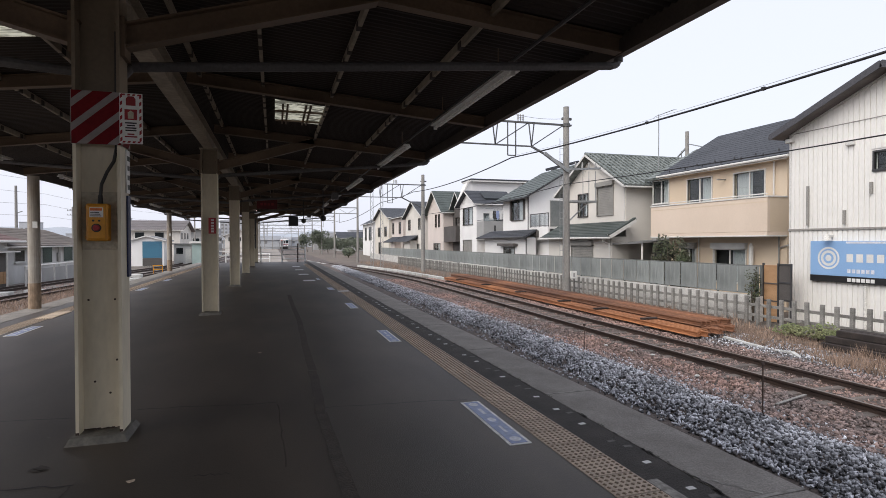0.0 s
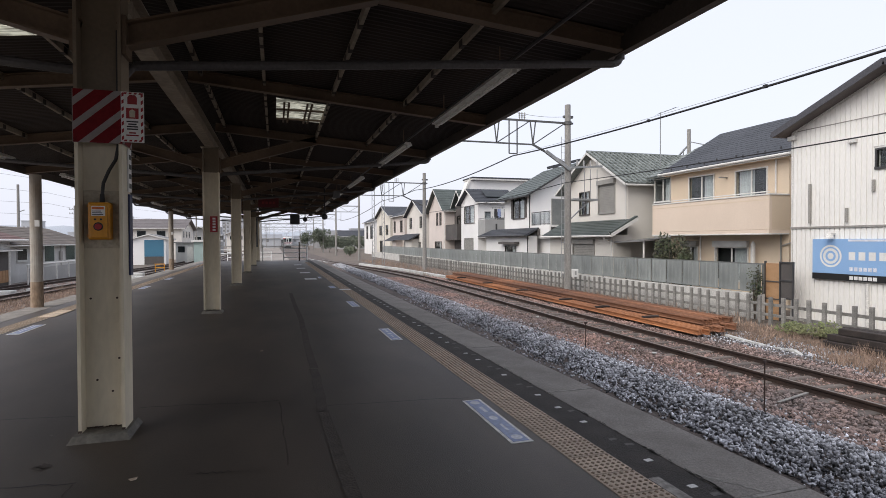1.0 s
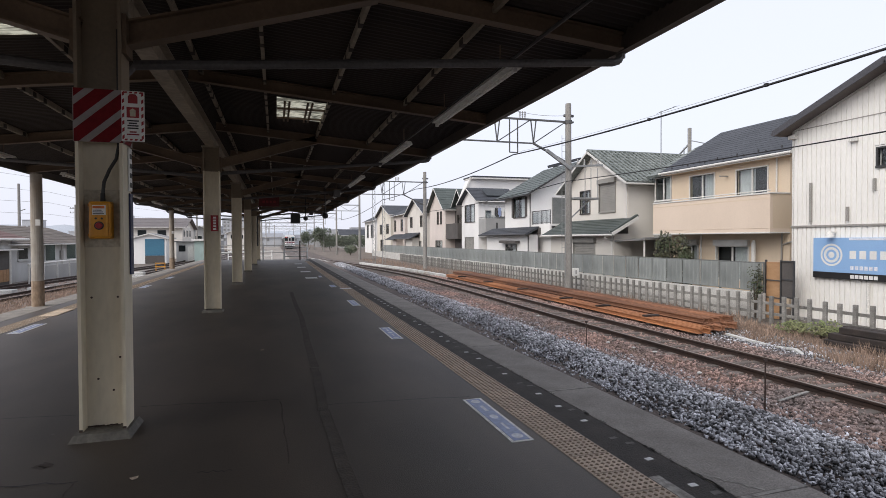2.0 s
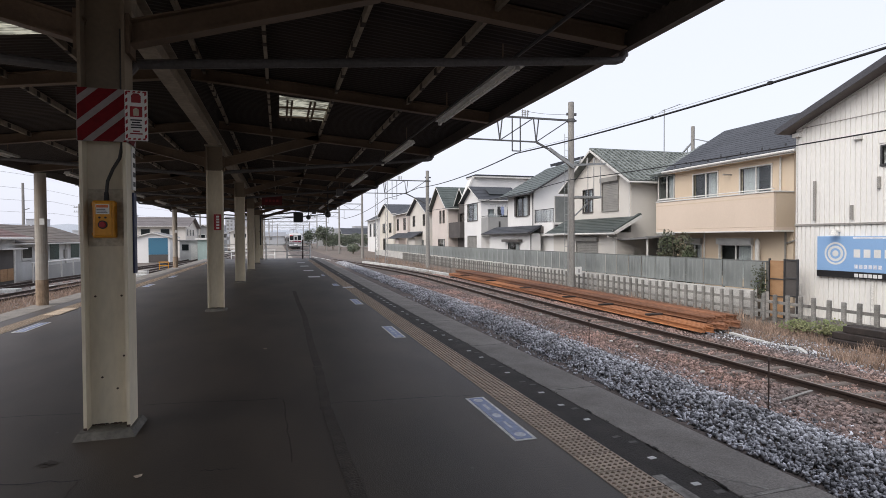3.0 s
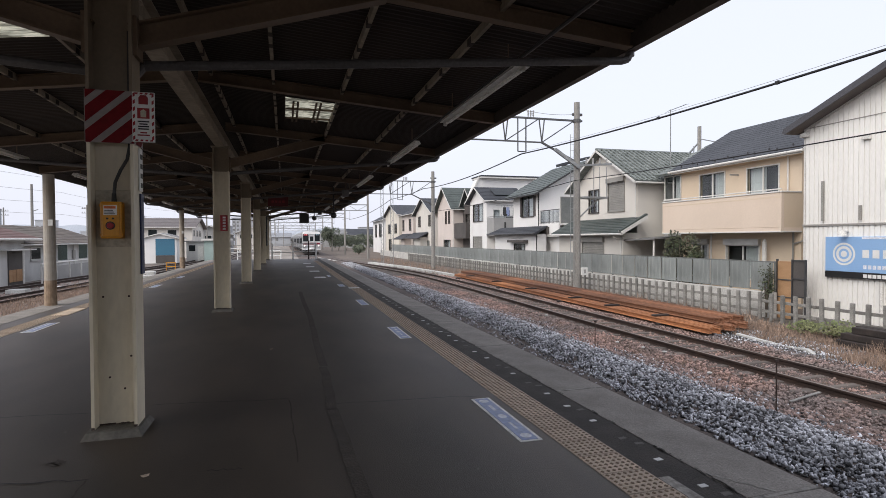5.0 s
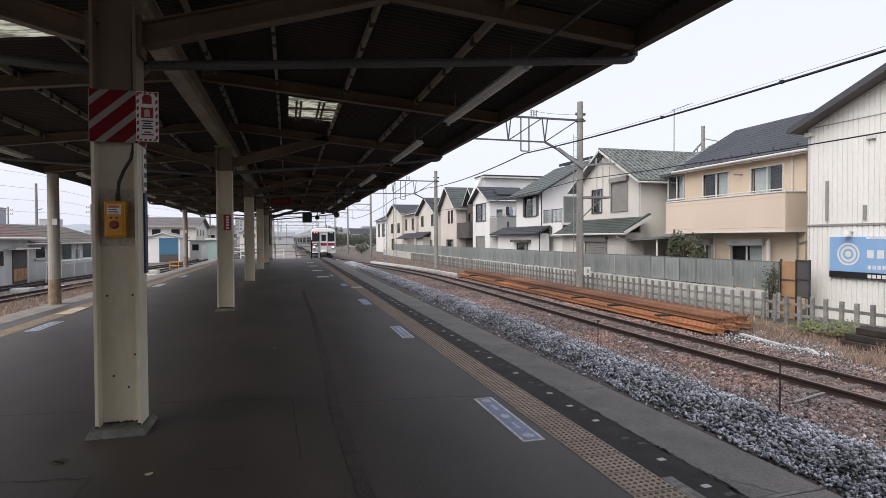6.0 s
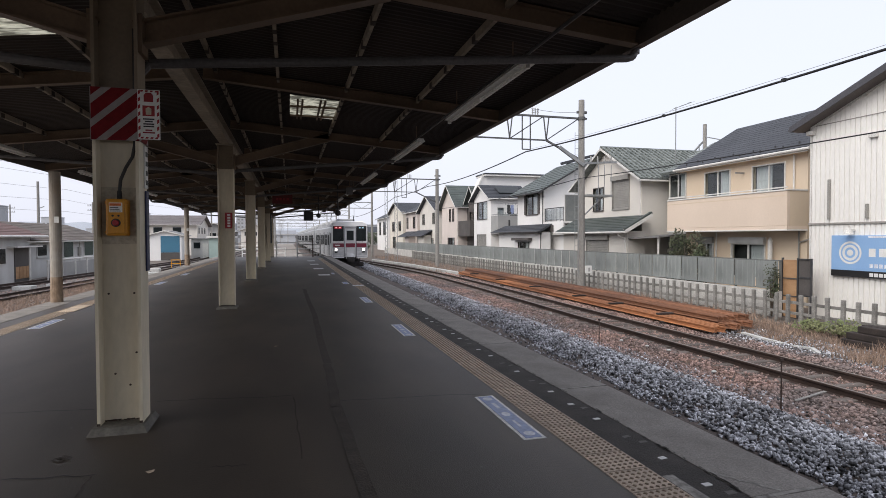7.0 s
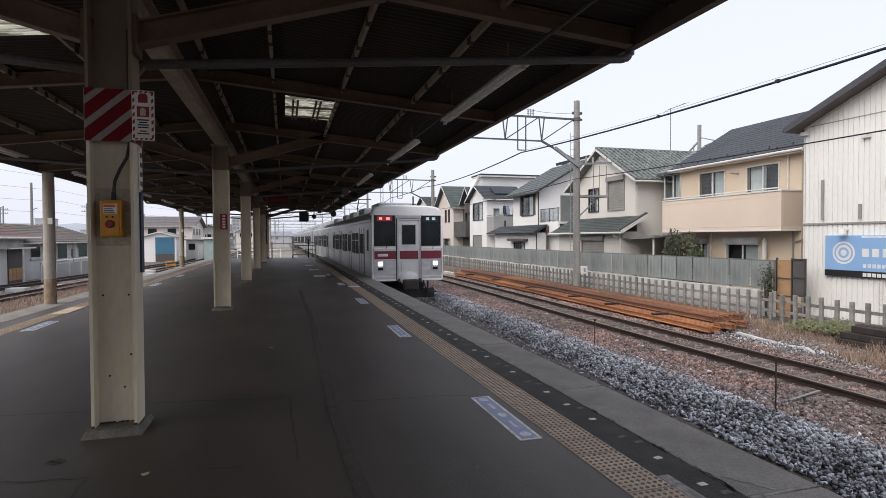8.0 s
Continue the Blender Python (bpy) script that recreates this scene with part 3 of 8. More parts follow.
    for (xa, ya), (xb, yb) in seams:
        n = 10
        bm = B()
        rr = random.Random(int(ya * 100))
        pts = [(xa + (xb - xa) * k / n + rr.uniform(-0.01, 0.01), ya + (yb - ya) * k / n + rr.uniform(-0.02, 0.02)) for k in range(n + 1)]
        d = Vector((xb - xa, yb - ya, 0)).normalized()
        nrm = Vector((-d.y, d.x, 0))
        lengthwise = abs(d.y) > abs(d.x)
        wd = 0.05 if lengthwise and yb > ya else 0.006
        va = [bm.verts.new((x + nrm.x * wd, y + nrm.y * wd, 0.003)) for x, y in pts]
        vb = [bm.verts.new((x - nrm.x * wd, y - nrm.y * wd, 0.003)) for x, y in pts]
        for k in range(n):
            bm.faces.new((vb[k], vb[k + 1], va[k + 1], va[k]))
        part("tar_seam", bm, OLD_TAR if lengthwise else SEAM, deck, "dark worn tar band" if lengthwise else "black tar-filled crack")
    return deck


def sticker(x0, x1, y0, y1, label, blue=True):
    t = thing("floor_sticker", (x0, y0, 0.002), label, "floor sticker", "boarding stickers on the platform")
    part("sheet", box(B(), x0, x1, y0, y1, 0.001, 0.005), WHITE_MARK, t, "pale border")
    if blue:
        m = 0.027
        part("printed_field", box(B(), x0 + m, x1 - m, y0 + m, y1 - m, 0.005, 0.0075), BLUE_STICKER, t, "faded blue field")
        for a, b, c, d in ((0.05, 0.14, 0.25, 0.75), (0.46, 0.56, 0.3, 0.7), (0.86, 0.95, 0.25, 0.75), (0.2, 0.4, 0.42, 0.55), (0.62, 0.82, 0.42, 0.6)):
            w, l = x1 - x0, y1 - y0
            bm = B()
            n, cx, cy = 10, x0 + w * (c + d) / 2, y0 + l * (a + b) / 2
            if b - a < 0.15:
                poly(bm, [(cx + w * (d - c) / 2 * math.cos(2 * math.pi * k / n), cy + l * (b - a) / 2 * math.sin(2 * math.pi * k / n), 0.009) for k in range(n)])
            else:
                for j in range(1):
                    yy = y0 + l * (a + (b - a) * (j + 0.15))
                    poly(bm, [(x0 + w * c, yy, 0.009), (x0 + w * d, yy, 0.009), (x0 + w * d, yy + l * (b - a) * 0.7, 0.009), (x0 + w * c, yy + l * (b - a) * 0.7, 0.009)])
            part("print", bm, PALE_STICKER, t, "pale printed mark")
    return t


# ---- platform canopy ----
COL_X, COL_Y0, COL_STEP = -1.345, 5.095, 7.92
EAVE = 4.98


def under(dx, side=1):
    """Height of the rafters' underside at a distance from the ridge; the left slope is steeper."""
    return 4.02 - (0.082 if side > 0 else 0.13) * abs(dx)


def column_mesh(name, low, high, material):
    """A rolled steel column, flanges to the sides."""
    bm = B()
    for s in (-1, 1):
        box(bm, s * 0.155 - 0.012, s * 0.155 + 0.012, -0.125, 0.125, low, high)
    box(bm, -0.143, 0.143, -0.008, 0.008, low, high)
    return mesh_of(bm, name, material)


def plinth_mesh():
    bm = B()
    a = [bm.verts.new((s * 0.22, t * 0.225, 0)) for s, t in ((-1, -1), (1, -1), (1, 1), (-1, 1))]
    b = [bm.verts.new((s * 0.19, t * 0.19, 0.055)) for s, t in ((-1, -1), (1, -1), (1, 1), (-1, 1))]
    for k in range(4):
        bm.faces.new((a[k], a[(k + 1) % 4], b[(k + 1) % 4], b[k]))
    bm.faces.new(b)
    return mesh_of(bm, "plinth", PLINTH)


def canopy():
    c = thing("platform_canopy", (COL_X, COL_Y0, 0), "dark steel platform canopy with cream columns and corrugated sheets", "canopy", kind="structure")
    # Bays with k below 0 are unseen, added behind the camera to shade the foreground
    cols = [COL_Y0 + COL_STEP * k for k in range(-6, 6)]
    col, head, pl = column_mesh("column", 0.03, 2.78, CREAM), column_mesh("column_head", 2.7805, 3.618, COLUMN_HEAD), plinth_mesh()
    bm = B()
    rr = random.Random(5)
    for k in range(14):
        a = -0.142 + k * 0.02
        box(bm, a, a + 0.021, -0.0105, -0.0085, 0.056, 0.061 + 0.009 * rr.random())
    for s in (-1, 1):
        box(bm, s * 0.155 - 0.0125, s * 0.155 + 0.0125, -0.127, -0.1255, 0.056, 0.075)
    rust = mesh_of(bm, "rust_line", RAIL_RUST)
    # Column tops go darker brown: above 2.78 m on the first, 3.1 elsewhere
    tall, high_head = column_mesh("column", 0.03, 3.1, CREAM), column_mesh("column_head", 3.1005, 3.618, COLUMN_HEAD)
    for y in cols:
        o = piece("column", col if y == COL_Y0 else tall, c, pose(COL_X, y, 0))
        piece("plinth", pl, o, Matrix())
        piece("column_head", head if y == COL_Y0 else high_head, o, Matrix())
        piece("rust_line", rust, o, Matrix())
        for s in (-1, 1):
            part("brace", ibeam(B(), (COL_X + s * 0.15, y, 3.27), (COL_X + s * 2.26, y, under(2.26, s) + 0.08), 0.14, 0.2), BEAM, c)
            part("seat_plate", box(B(), COL_X + s * 0.17, COL_X + s * 0.2, y - 0.1, y + 0.1, 3.1, 3.42), BEAM, c)
        part("cap_plate", box(B(), COL_X - 0.19, COL_X + 0.19, y - 0.2, y + 0.2, 3.6185, 3.638), PURLIN, c)
    y0, y1 = cols[0] - 1.9, cols[-1] + 2.2
    part("ridge_beam", ibeam(B(), (COL_X, y0, 3.80), (COL_X, y1, 3.80), 0.2, 0.32), PURLIN, c, "pale painted lengthwise beam")
    y = cols[0]
    while y < y1:
        for s in (-1, 1):
            z0, z1 = under(0.1, s) + 0.09, under(EAVE - 0.05, s) + 0.09
            part("rafter", ibeam(B(), (COL_X + s * 0.1, y, z0), (COL_X + s * (EAVE - 0.05), y, z1), 0.12, 0.18), BEAM, c)
        y += COL_STEP / 2
    for s in (-1, 1):
        for dx in (0.29, 1.2, 2.26, 3.45):
            zz = under(dx, s) + 0.15
            bm = B()
            yy = y0 + 0.3
            while yy < y1:
                box(bm, COL_X + s * dx - 0.026, COL_X + s * dx + 0.026, yy, yy + 0.12, zz - 0.05, zz + 0.03)
                yy += 0.8 if int(yy) % 3 else 0.4
            part("hook_clip", bm, ROOF_UNDER, c, "dark clips holding the sheets", kind="stuff")
            part("purlin", box(B(), COL_X + s * dx - 0.022, COL_X + s * dx + 0.022, y0, y1, zz - 0.045, zz + 0.05), PURLIN, c)
        xe = COL_X + s * EAVE
        part("fascia", box(B(), xe - 0.03, xe + 0.0, y0, y1, under(EAVE, s) + 0.008, under(EAVE, s) + 0.318), GUTTER, c)
        part("gutter", sweep(B(), [(0.0, 0.0), (0.03, -0.05), (0.1, -0.05), (0.13, 0.0), (0.13, 0.09), (0.12, 0.09), (0.12, 0.005), (0.09, -0.035), (0.04, -0.035), (0.01, 0.005), (0.01, 0.09), (0.0, 0.09)],
             [((xe + 0.025 if s > 0 else xe - 0.132, y0, under(EAVE, s) + 0.09), (1, 0, 0)), ((xe + 0.025 if s > 0 else xe - 0.132, y1, under(EAVE, s) + 0.09), (1, 0, 0))]), GUTTER, c, "brown rain gutter")
    # corrugated sheets laid from ridge to eave
    wide, ribs = 0.8, 8

    def sheet_mesh(d0, d1, s, name, material):
        bm = B()
        rows = []
        for dx in (d0, d1):
            row = []
            for k in range(ribs * 4 + 1):
                yy = wide * k / (ribs * 4)
                row.append(bm.verts.new((s * dx, yy, under(dx, s) + 0.215 + 0.014 * (1 if k % 4 in (0, 1) else -1))))
            rows.append(row)
        for k in range(ribs * 4):
            bm.faces.new((rows[0][k], rows[1][k], rows[1][k + 1], rows[0][k + 1]))
        return mesh_of(bm, name, material)

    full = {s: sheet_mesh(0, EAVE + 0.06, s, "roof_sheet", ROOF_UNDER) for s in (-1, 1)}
    split = {}
    lights = {(1, 10): (1.38, 2.28), (1, 11): (1.38, 2.28), (-1, 6.9): (1.25, 2.1), (1, 30): (1.38, 2.28), (-1, 30): (1.3, 2.2)}
    for s in (-1, 1):
        n = 0
        y = y0
        while y < y1 - 0.05:
            hit = next((lights[k] for k in lights if k[0] == s and abs(y + 0.4 - (k[1] + 0.1)) < 0.41), None)
            if hit:
                a, b = hit
                for d0, d1, mm, nm in ((0, a, ROOF_UNDER, "roof_sheet"), (a, b, SKYLIGHT, "roof_light"), (b, EAVE + 0.06, ROOF_UNDER, "roof_sheet")):
                    key = (s, d0, d1)
                    if key not in split:
                        split[key] = sheet_mesh(d0, d1, s, nm, mm)
                    piece(nm, split[key], c, pose(COL_X, y, 0))
                if s > 0:
                    for u in (0.12, 0.2, 0.52, 0.6):
                        part("roof_light_bar", box(B(), COL_X + a + u, COL_X + a + u + 0.035, y, y + 0.8, under(1.8) + 0.14, under(1.8) + 0.17), BEAM, c)
                    part("roof_light_bar", box(B(), COL_X + a, COL_X + b, y + 0.36, y + 0.4, under(1.8) + 0.11, under(1.8) + 0.139), BEAM, c)
            else:
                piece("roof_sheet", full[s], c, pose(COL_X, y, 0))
            y += wide
    for y in cols:
        for s in (-1, 1):
            xe = COL_X + s * (EAVE + 0.065)
            bm = B()
            yy = y + 0.17
            d = under(EAVE, s) - under(EAVE)
            pts = [(COL_X + s * 0.2, yy, 3.09 + 0.3 * d), (xe - s * 0.1, yy, 3.54 + d), (xe - s * 0.03, yy, 3.565 + d), (xe, yy, 3.62 + d), (xe, yy, 3.68 + d)]
            part("drain_pipe", mesh_from_tube(pts, 0.042, PIPE), PIPE, c, "grey drain pipe with elbow at the gutter")
            part("elbow_collar", rod(B(), (xe, yy, 3.60 + d), (xe, yy, 3.67 + d), 0.052, n=12), PIPE, c)
        part("downpipe", mesh_from_tube([(COL_X + 0.2, y + 0.17, 3.09), (COL_X + 0.05, y + 0.17, 2.9), (COL_X + 0.05, y + 0.17, 0.02)], 0.032, PIPE), PIPE, c)
    return c


def mesh_from_tube(pts, r, material, n=10):
    bm = B()
    for p, q in zip(pts, pts[1:]):
        rod(bm, p, q, r, n=n)
    for p in pts[1:-1]:
        bmesh.ops.create_icosphere(bm, subdivisions=1, radius=r * 1.03, matrix=Matrix.Translation(p))
    return mesh_of(bm, "tube", material)


def tube_light(y0, y1, x=2.5, drop=0.0):
    t = thing("tube_light", (x, (y0 + y1) / 2, 3.45 - drop), "unlit white fluorescent strip light under the canopy", "strip light", "strip lights under the canopy")
    bm = sweep(B(), [(-0.085, 0.05), (0.085, 0.05), (0.05, 0.11), (-0.05, 0.11)], [((x, y0, 3.4 - drop), (1, 0, 0)), ((x, y1, 3.4 - drop), (1, 0, 0))])
    part("housing", bm, TUBE, t)
    half = (y0 + y1) / 2
    for a, b in ((y0 + 0.04, half - 0.04), (half + 0.04, y1 - 0.04)):
        part("tube", rod(B(), (x, a, 3.425 - drop), (x, b, 3.425 - drop), 0.019, n=8), TUBE, t, "white glass tube")
    for yy in (y0 + 0.01, half, y1 - 0.01):
        part("lamp_holder", box(B(), x - 0.025, x + 0.025, yy - 0.02, yy + 0.02, 3.4 - drop, 3.455 - drop), TUBE, t)
    for yy in (y0 + 0.4, y1 - 0.4):
        part("hanger", rod(B(), (x, yy, 3.51 - drop), (x, yy, under(x - COL_X, x - COL_X) + 0.12), 0.008, n=6), BEAM, t)
    return t


# ---- things on the first column ----
def stripe_guard(y):
    x0, x1, z0, z1, yf = COL_X - 0.168, COL_X + 0.176, 2.37, 2.79, y - 0.14
    t = thing("striped_guard", (COL_X, yf, z0), "red and white striped warning wrap around the column", "warning wrap")
    bm = B()
    box(bm, x0, x1, yf, yf + 0.012, z0, z1)
    box(bm, x1, x1 + 0.006, yf, yf + 0.27, z0, z1)
    box(bm, x0 - 0.006, x0, yf, yf + 0.27, z0, z1)
    part("sheet", bm, GUARD, t)
    for k in range(-3, 6):
        zb = z0 - 0.03 + k * 0.19
        q = [(x0, zb), (x1, zb + 0.31), (x1, zb + 0.435), (x0, zb + 0.125)]
        q = clipped(q, (x0, z0), (x1, z1))
        if len(q) > 2:
            bm = B()
            poly(bm, [(x, yf - 0.002, z) for x, z in q])
            part("stripe", bm, GUARD_RED, t, "red slanted stripe")
    for k in range(-2, 6):
        zb = z0 + 0.05 + k * 0.19
        q = clipped([(0, zb), (0.27, zb + 0.2), (0.27, zb + 0.325), (0, zb + 0.125)], (0, z0), (0.27, z1))
        if len(q) > 2:
            bm = B()
            poly(bm, [(x1 + 0.008, yf + u, z) for u, z in q])
            part("stripe", bm, GUARD_RED, t, "red slanted stripe")
    return t


def warning_board(y):
    x0, x1, z0, z1 = -1.178, -1.012, 2.385, 2.79
    yf = y - 0.145
    t = thing("warning_sign", (x0, yf, z0), "white and red safety notice board fixed to the column", "notice board")
    part("board", box(B(), x0, x1, yf, yf + 0.012, z0, z1, 0.003), WHITE, t)
    bm = B()
    for k in range(7):
        za = z0 + 0.012 + k * 0.058
        for xa in (x0 + 0.006, x1 - 0.022):
            poly(bm, [(xa, yf - 0.002, za), (xa + 0.016, yf - 0.002, za + 0.012), (xa + 0.016, yf - 0.002, za + 0.042), (xa, yf - 0.002, za + 0.03)])
    for k in range(4):
        xa = x0 + 0.02 + k * 0.036
        for za in (z0 + 0.006, z1 - 0.02):
            poly(bm, [(xa, yf - 0.002, za), (xa + 0.02, yf - 0.002, za), (xa + 0.026, yf - 0.002, za + 0.014), (xa + 0.006, yf - 0.002, za + 0.014)])
    part("border", bm, RED, t, "broken red border")
    cx = (x0 + x1) / 2
    bm = B()
    poly(bm, [(cx - 0.045, yf - 0.002, 2.575), (cx + 0.045, yf - 0.002, 2.575), (cx + 0.045, yf - 0.002, 2.66), (cx - 0.045, yf - 0.002, 2.66)])
    part("picture_field", bm, DULL_RED, t, "red picture field")
    bm = B()
    poly(bm, [(cx - 0.02, yf - 0.004, 2.585), (cx + 0.02, yf - 0.004, 2.585), (cx + 0.022, yf - 0.004, 2.635), (cx, yf - 0.004, 2.65), (cx - 0.022, yf - 0.004, 2.635)])
    part("pictogram", bm, PLATE, t, "pale shape")
    bm = B()
    poly(bm, [(cx - 0.035, yf - 0.002, 2.69), (cx + 0.035, yf - 0.002, 2.69), (cx + 0.035, yf - 0.002, 2.745), (cx + 0.02, yf - 0.002, 2.765), (cx - 0.02, yf - 0.002, 2.765), (cx - 0.035, yf - 0.002, 2.745)])
    part("pictogram", bm, DULL_RED, t, "dark red shape")
    for z, w in ((2.545, 0.085), (2.525, 0.06), (2.505, 0.08), (2.485, 0.08), (2.455, 0.05), (2.435, 0.09)):
        bm = B()
        poly(bm, [(cx - w / 2, yf - 0.002, z), (cx + w / 2, yf - 0.002, z), (cx + w / 2, yf - 0.002, z + 0.011), (cx - w / 2, yf - 0.002, z + 0.011)])
        part("text_bar", bm, DULL_RED if z < 2.46 else DARK, t, "bar of small print")
    return t


def alarm_box(y):
    yf = y - 0.008
    t = thing("emergency_button_box", (COL_X, yf, 1.55), "yellow emergency stop box with a red push button", "alarm box")
    part("backing_plate", box(B(), COL_X - 0.14, COL_X + 0.14, yf - 0.01, yf, 1.53, 2.0, 0.003), PLATE, t)
    cx = COL_X - 0.005
    f = yf - 0.11
    part("case", box(B(), cx - 0.078, cx + 0.078, f, yf - 0.01, 1.6, 1.9, 0.012), YELLOW, t)
    part("lid", box(B(), cx - 0.064, cx + 0.064, f - 0.012, f, 1.615, 1.885, 0.008), YELLOW, t)
    part("button_ring", rod(B(), (cx, f - 0.012, 1.705), (cx, f - 0.02, 1.705), 0.034, n=20), DARK, t, "dark ring")
    part("push_button", rod(B(), (cx, f - 0.02, 1.705), (cx, f - 0.034, 1.705), 0.026, 0.022, n=20), RED, t, "red round push button")
    part("label", box(B(), cx - 0.048, cx + 0.048, f - 0.015, f - 0.012, 1.79, 1.868), WHITE, t, "white instruction label")
    part("label_heading", box(B(), cx - 0.044, cx + 0.04, f - 0.0165, f - 0.015, 1.842, 1.862), ORANGE, t, "orange bar")
    for k in range(3):
        part("text_bar", box(B(), cx - 0.042, cx + 0.036 - 0.008 * k, f - 0.0165, f - 0.015, 1.797 + k * 0.014, 1.803 + k * 0.014), DARK, t, "bar of small print")
    for dx in (-0.022, 0.02):
        part("screw", rod(B(), (cx + dx, f - 0.012, 1.762), (cx + dx, f - 0.02, 1.762), 0.008, n=10), DARK, t)
    for s in (-1, 1):
        for z in (1.63, 1.87):
            part("hinge", box(B(), cx + s * 0.078 - 0.006, cx + s * 0.078 + 0.006, f + 0.01, f + 0.04, z - 0.012, z + 0.012), YELLOW, t)
    part("cable_gland", rod(B(), (cx + 0.01, yf - 0.05, 1.9), (cx + 0.01, yf - 0.05, 1.97), 0.02, 0.016, n=12), BLACK, t)
    pts = [(cx + 0.01, yf - 0.05, 1.96), (cx + 0.02, yf - 0.05, 2.06), (cx + 0.06, yf - 0.05, 2.16), (cx + 0.11, yf - 0.05, 2.25), (cx + 0.13, yf - 0.05, 2.36), (cx + 0.135, yf - 0.05, 3.3)]
    part("conduit", mesh_from_tube(pts, 0.013, DARK), DARK, t, "flexible dark conduit")
    bm = B()
    for dx, z in ((-0.1, 1.12), (0.09, 1.12), (0.1, 0.62), (0.05, 0.35), (-0.06, 0.45)):
        rod(bm, (COL_X + dx, yf, z), (COL_X + dx, yf - 0.004, z), 0.009, n=8)
    part("plugged_hole", bm, RAIL_RUST, t, "rusty plugged bolt holes")
    return t


def hanging_things():
    t = thing("red_hanging_sign", (-0.27, 25, 3.05), "dark red lettered sign board hung under the canopy", "hanging sign")
    part("board", box(B(), -0.7, 0.15, 24.98, 25.06, 3.05, 3.47, 0.01), HANG_RED, t)
    for x in (-0.55, 0.0):
        part("hanger", rod(B(), (x, 25.02, 3.47), (x, 25.02, 3.95), 0.012, n=6), BEAM, t)
    for k in range(4):
        part("text_bar", box(B(), -0.55 + k * 0.15, -0.45 + k * 0.15, 24.974, 24.98, 3.2, 3.3), DULL_RED, t, "bar of lettering")
    t = thing("display_box", (1.03, 30, 2.46), "dark boxy passenger display hung from the canopy", "display")
    part("case", box(B(), 0.76, 1.24, 29.9, 30.5, 2.46, 2.96, 0.02), DARK, t)
    part("screen", box(B(), 1.24, 1.25, 29.97, 30.43, 2.52, 2.9), PLATE, t, "pale side face")
    for x in (0.85, 1.15):
        part("hanger", rod(B(), (x, 30.2, 2.96), (x, 30.2, 3.9), 0.015, n=6), BEAM, t)
    for x, y, z in ((2.04, 24.0, 2.62), (1.55, 30.5, 2.75)):
        t = thing("hanging_camera", (x, y, z), "dark dome camera hung under the eave", "camera", "dome cameras")
        bm = B()
        bmesh.ops.create_uvsphere(bm, u_segments=14, v_segments=9, radius=0.13, matrix=Matrix.Translation((x, y, z)))
        part("dome", bm, DARK, t, smooth=True)
        part("neck", rod(B(), (x, y, z + 0.1), (x, y, under(x - COL_X) + 0.1), 0.025, n=8), DARK, t)
    for y in (20.9, 36.7):
        t = thing("loudspeaker", (2.2, y, 3.3), "small grey loudspeaker hung under the canopy", "loudspeaker", "loudspeakers")
        part("case", box(B(), 2.1, 2.34, y - 0.14, y + 0.14, 3.2, 3.46, 0.02), PIPE, t)
        part("hanger", rod(B(), (2.22, y, 3.46), (2.22, y, 3.85), 0.012, n=6), BEAM, t)
    t = thing("column_notice", (COL_X + 0.02, 13.0, 1.75), "narrow red notice strip on the second column", "notice")
    part("plate", box(B(), COL_X - 0.02, COL_X + 0.13, 12.9, 12.91, 1.78, 2.13), RED, t)
    for k in range(5):
        part("text_bar", box(B(), COL_X + 0.03, COL_X + 0.09, 12.894, 12.9, 1.81 + k * 0.062, 1.85 + k * 0.062), WHITE, t, "white character bar")
    t = thing("side_plate", (COL_X + 0.17, COL_Y0, 1.32), "narrow navy blue plate on the column's side", "plate")
    part("plate", box(B(), COL_X + 0.168, COL_X + 0.182, COL_Y0 + 0.04, COL_Y0 + 0.13, 1.3, 1.98, 0.003), NAVY, t)
    part("upper_plate", box(B(), COL_X + 0.168, COL_X + 0.18, COL_Y0 + 0.02, COL_Y0 + 0.12, 2.0, 2.36, 0.003), WHITE, t, "white plate with dark print")
    for k in range(4):
        part("text_bar", box(B(), COL_X + 0.18, COL_X + 0.183, COL_Y0 + 0.04, COL_Y0 + 0.1, 2.03 + k * 0.08, 2.07 + k * 0.08), DARK, t, "dark bar of print")
    bm = B()
    rr = random.Random(77)
    for _ in range(150):
        x, y, r = rr.uniform(-4.0, 2.4), rr.uniform(1.6, 22), rr.uniform(0.006, 0.018)
        if -1.7 < x < -1.0 and 4.7 < y < 5.5 or 1.65 < x < 2.4:
            continue
        poly(bm, [(x + r * math.cos(a * 1.05) * rr.uniform(0.7, 1.2), y + r * math.sin(a * 1.05), 0.0022) for a in range(6)])
    single("gum_spots", bm, GUM, "pale trodden gum spots on the asphalt", "gum spots", kind="stuff")
    for x, y, a in ((-0.913, 4.036, 20), (0.35, 3.0, 70), (-0.2, 8.2, 40)):
        bm = B()
        poly(bm, [(x + 0.035 * math.cos(k) * (1 if k % 2 else 0.55), y + 0.03 * math.sin(k), 0.004 + 0.006 * (k % 2)) for k in range(6)])
        single("fallen_leaf", bm, TACTILE, "small yellow-brown fallen leaf on the asphalt", "leaf", "fallen leaves")
    for k in (4,):
        y = COL_Y0 + COL_STEP * k
        t = thing("station_sign", (COL_X + 0.25, y - 0.5, 1.2), "dark narrow sign board beside a far column", "sign board")
        part("board", box(B(), COL_X + 0.2, COL_X + 0.28, y - 0.75, y - 0.05, 1.2, 3.0, 0.01), DARK, t)
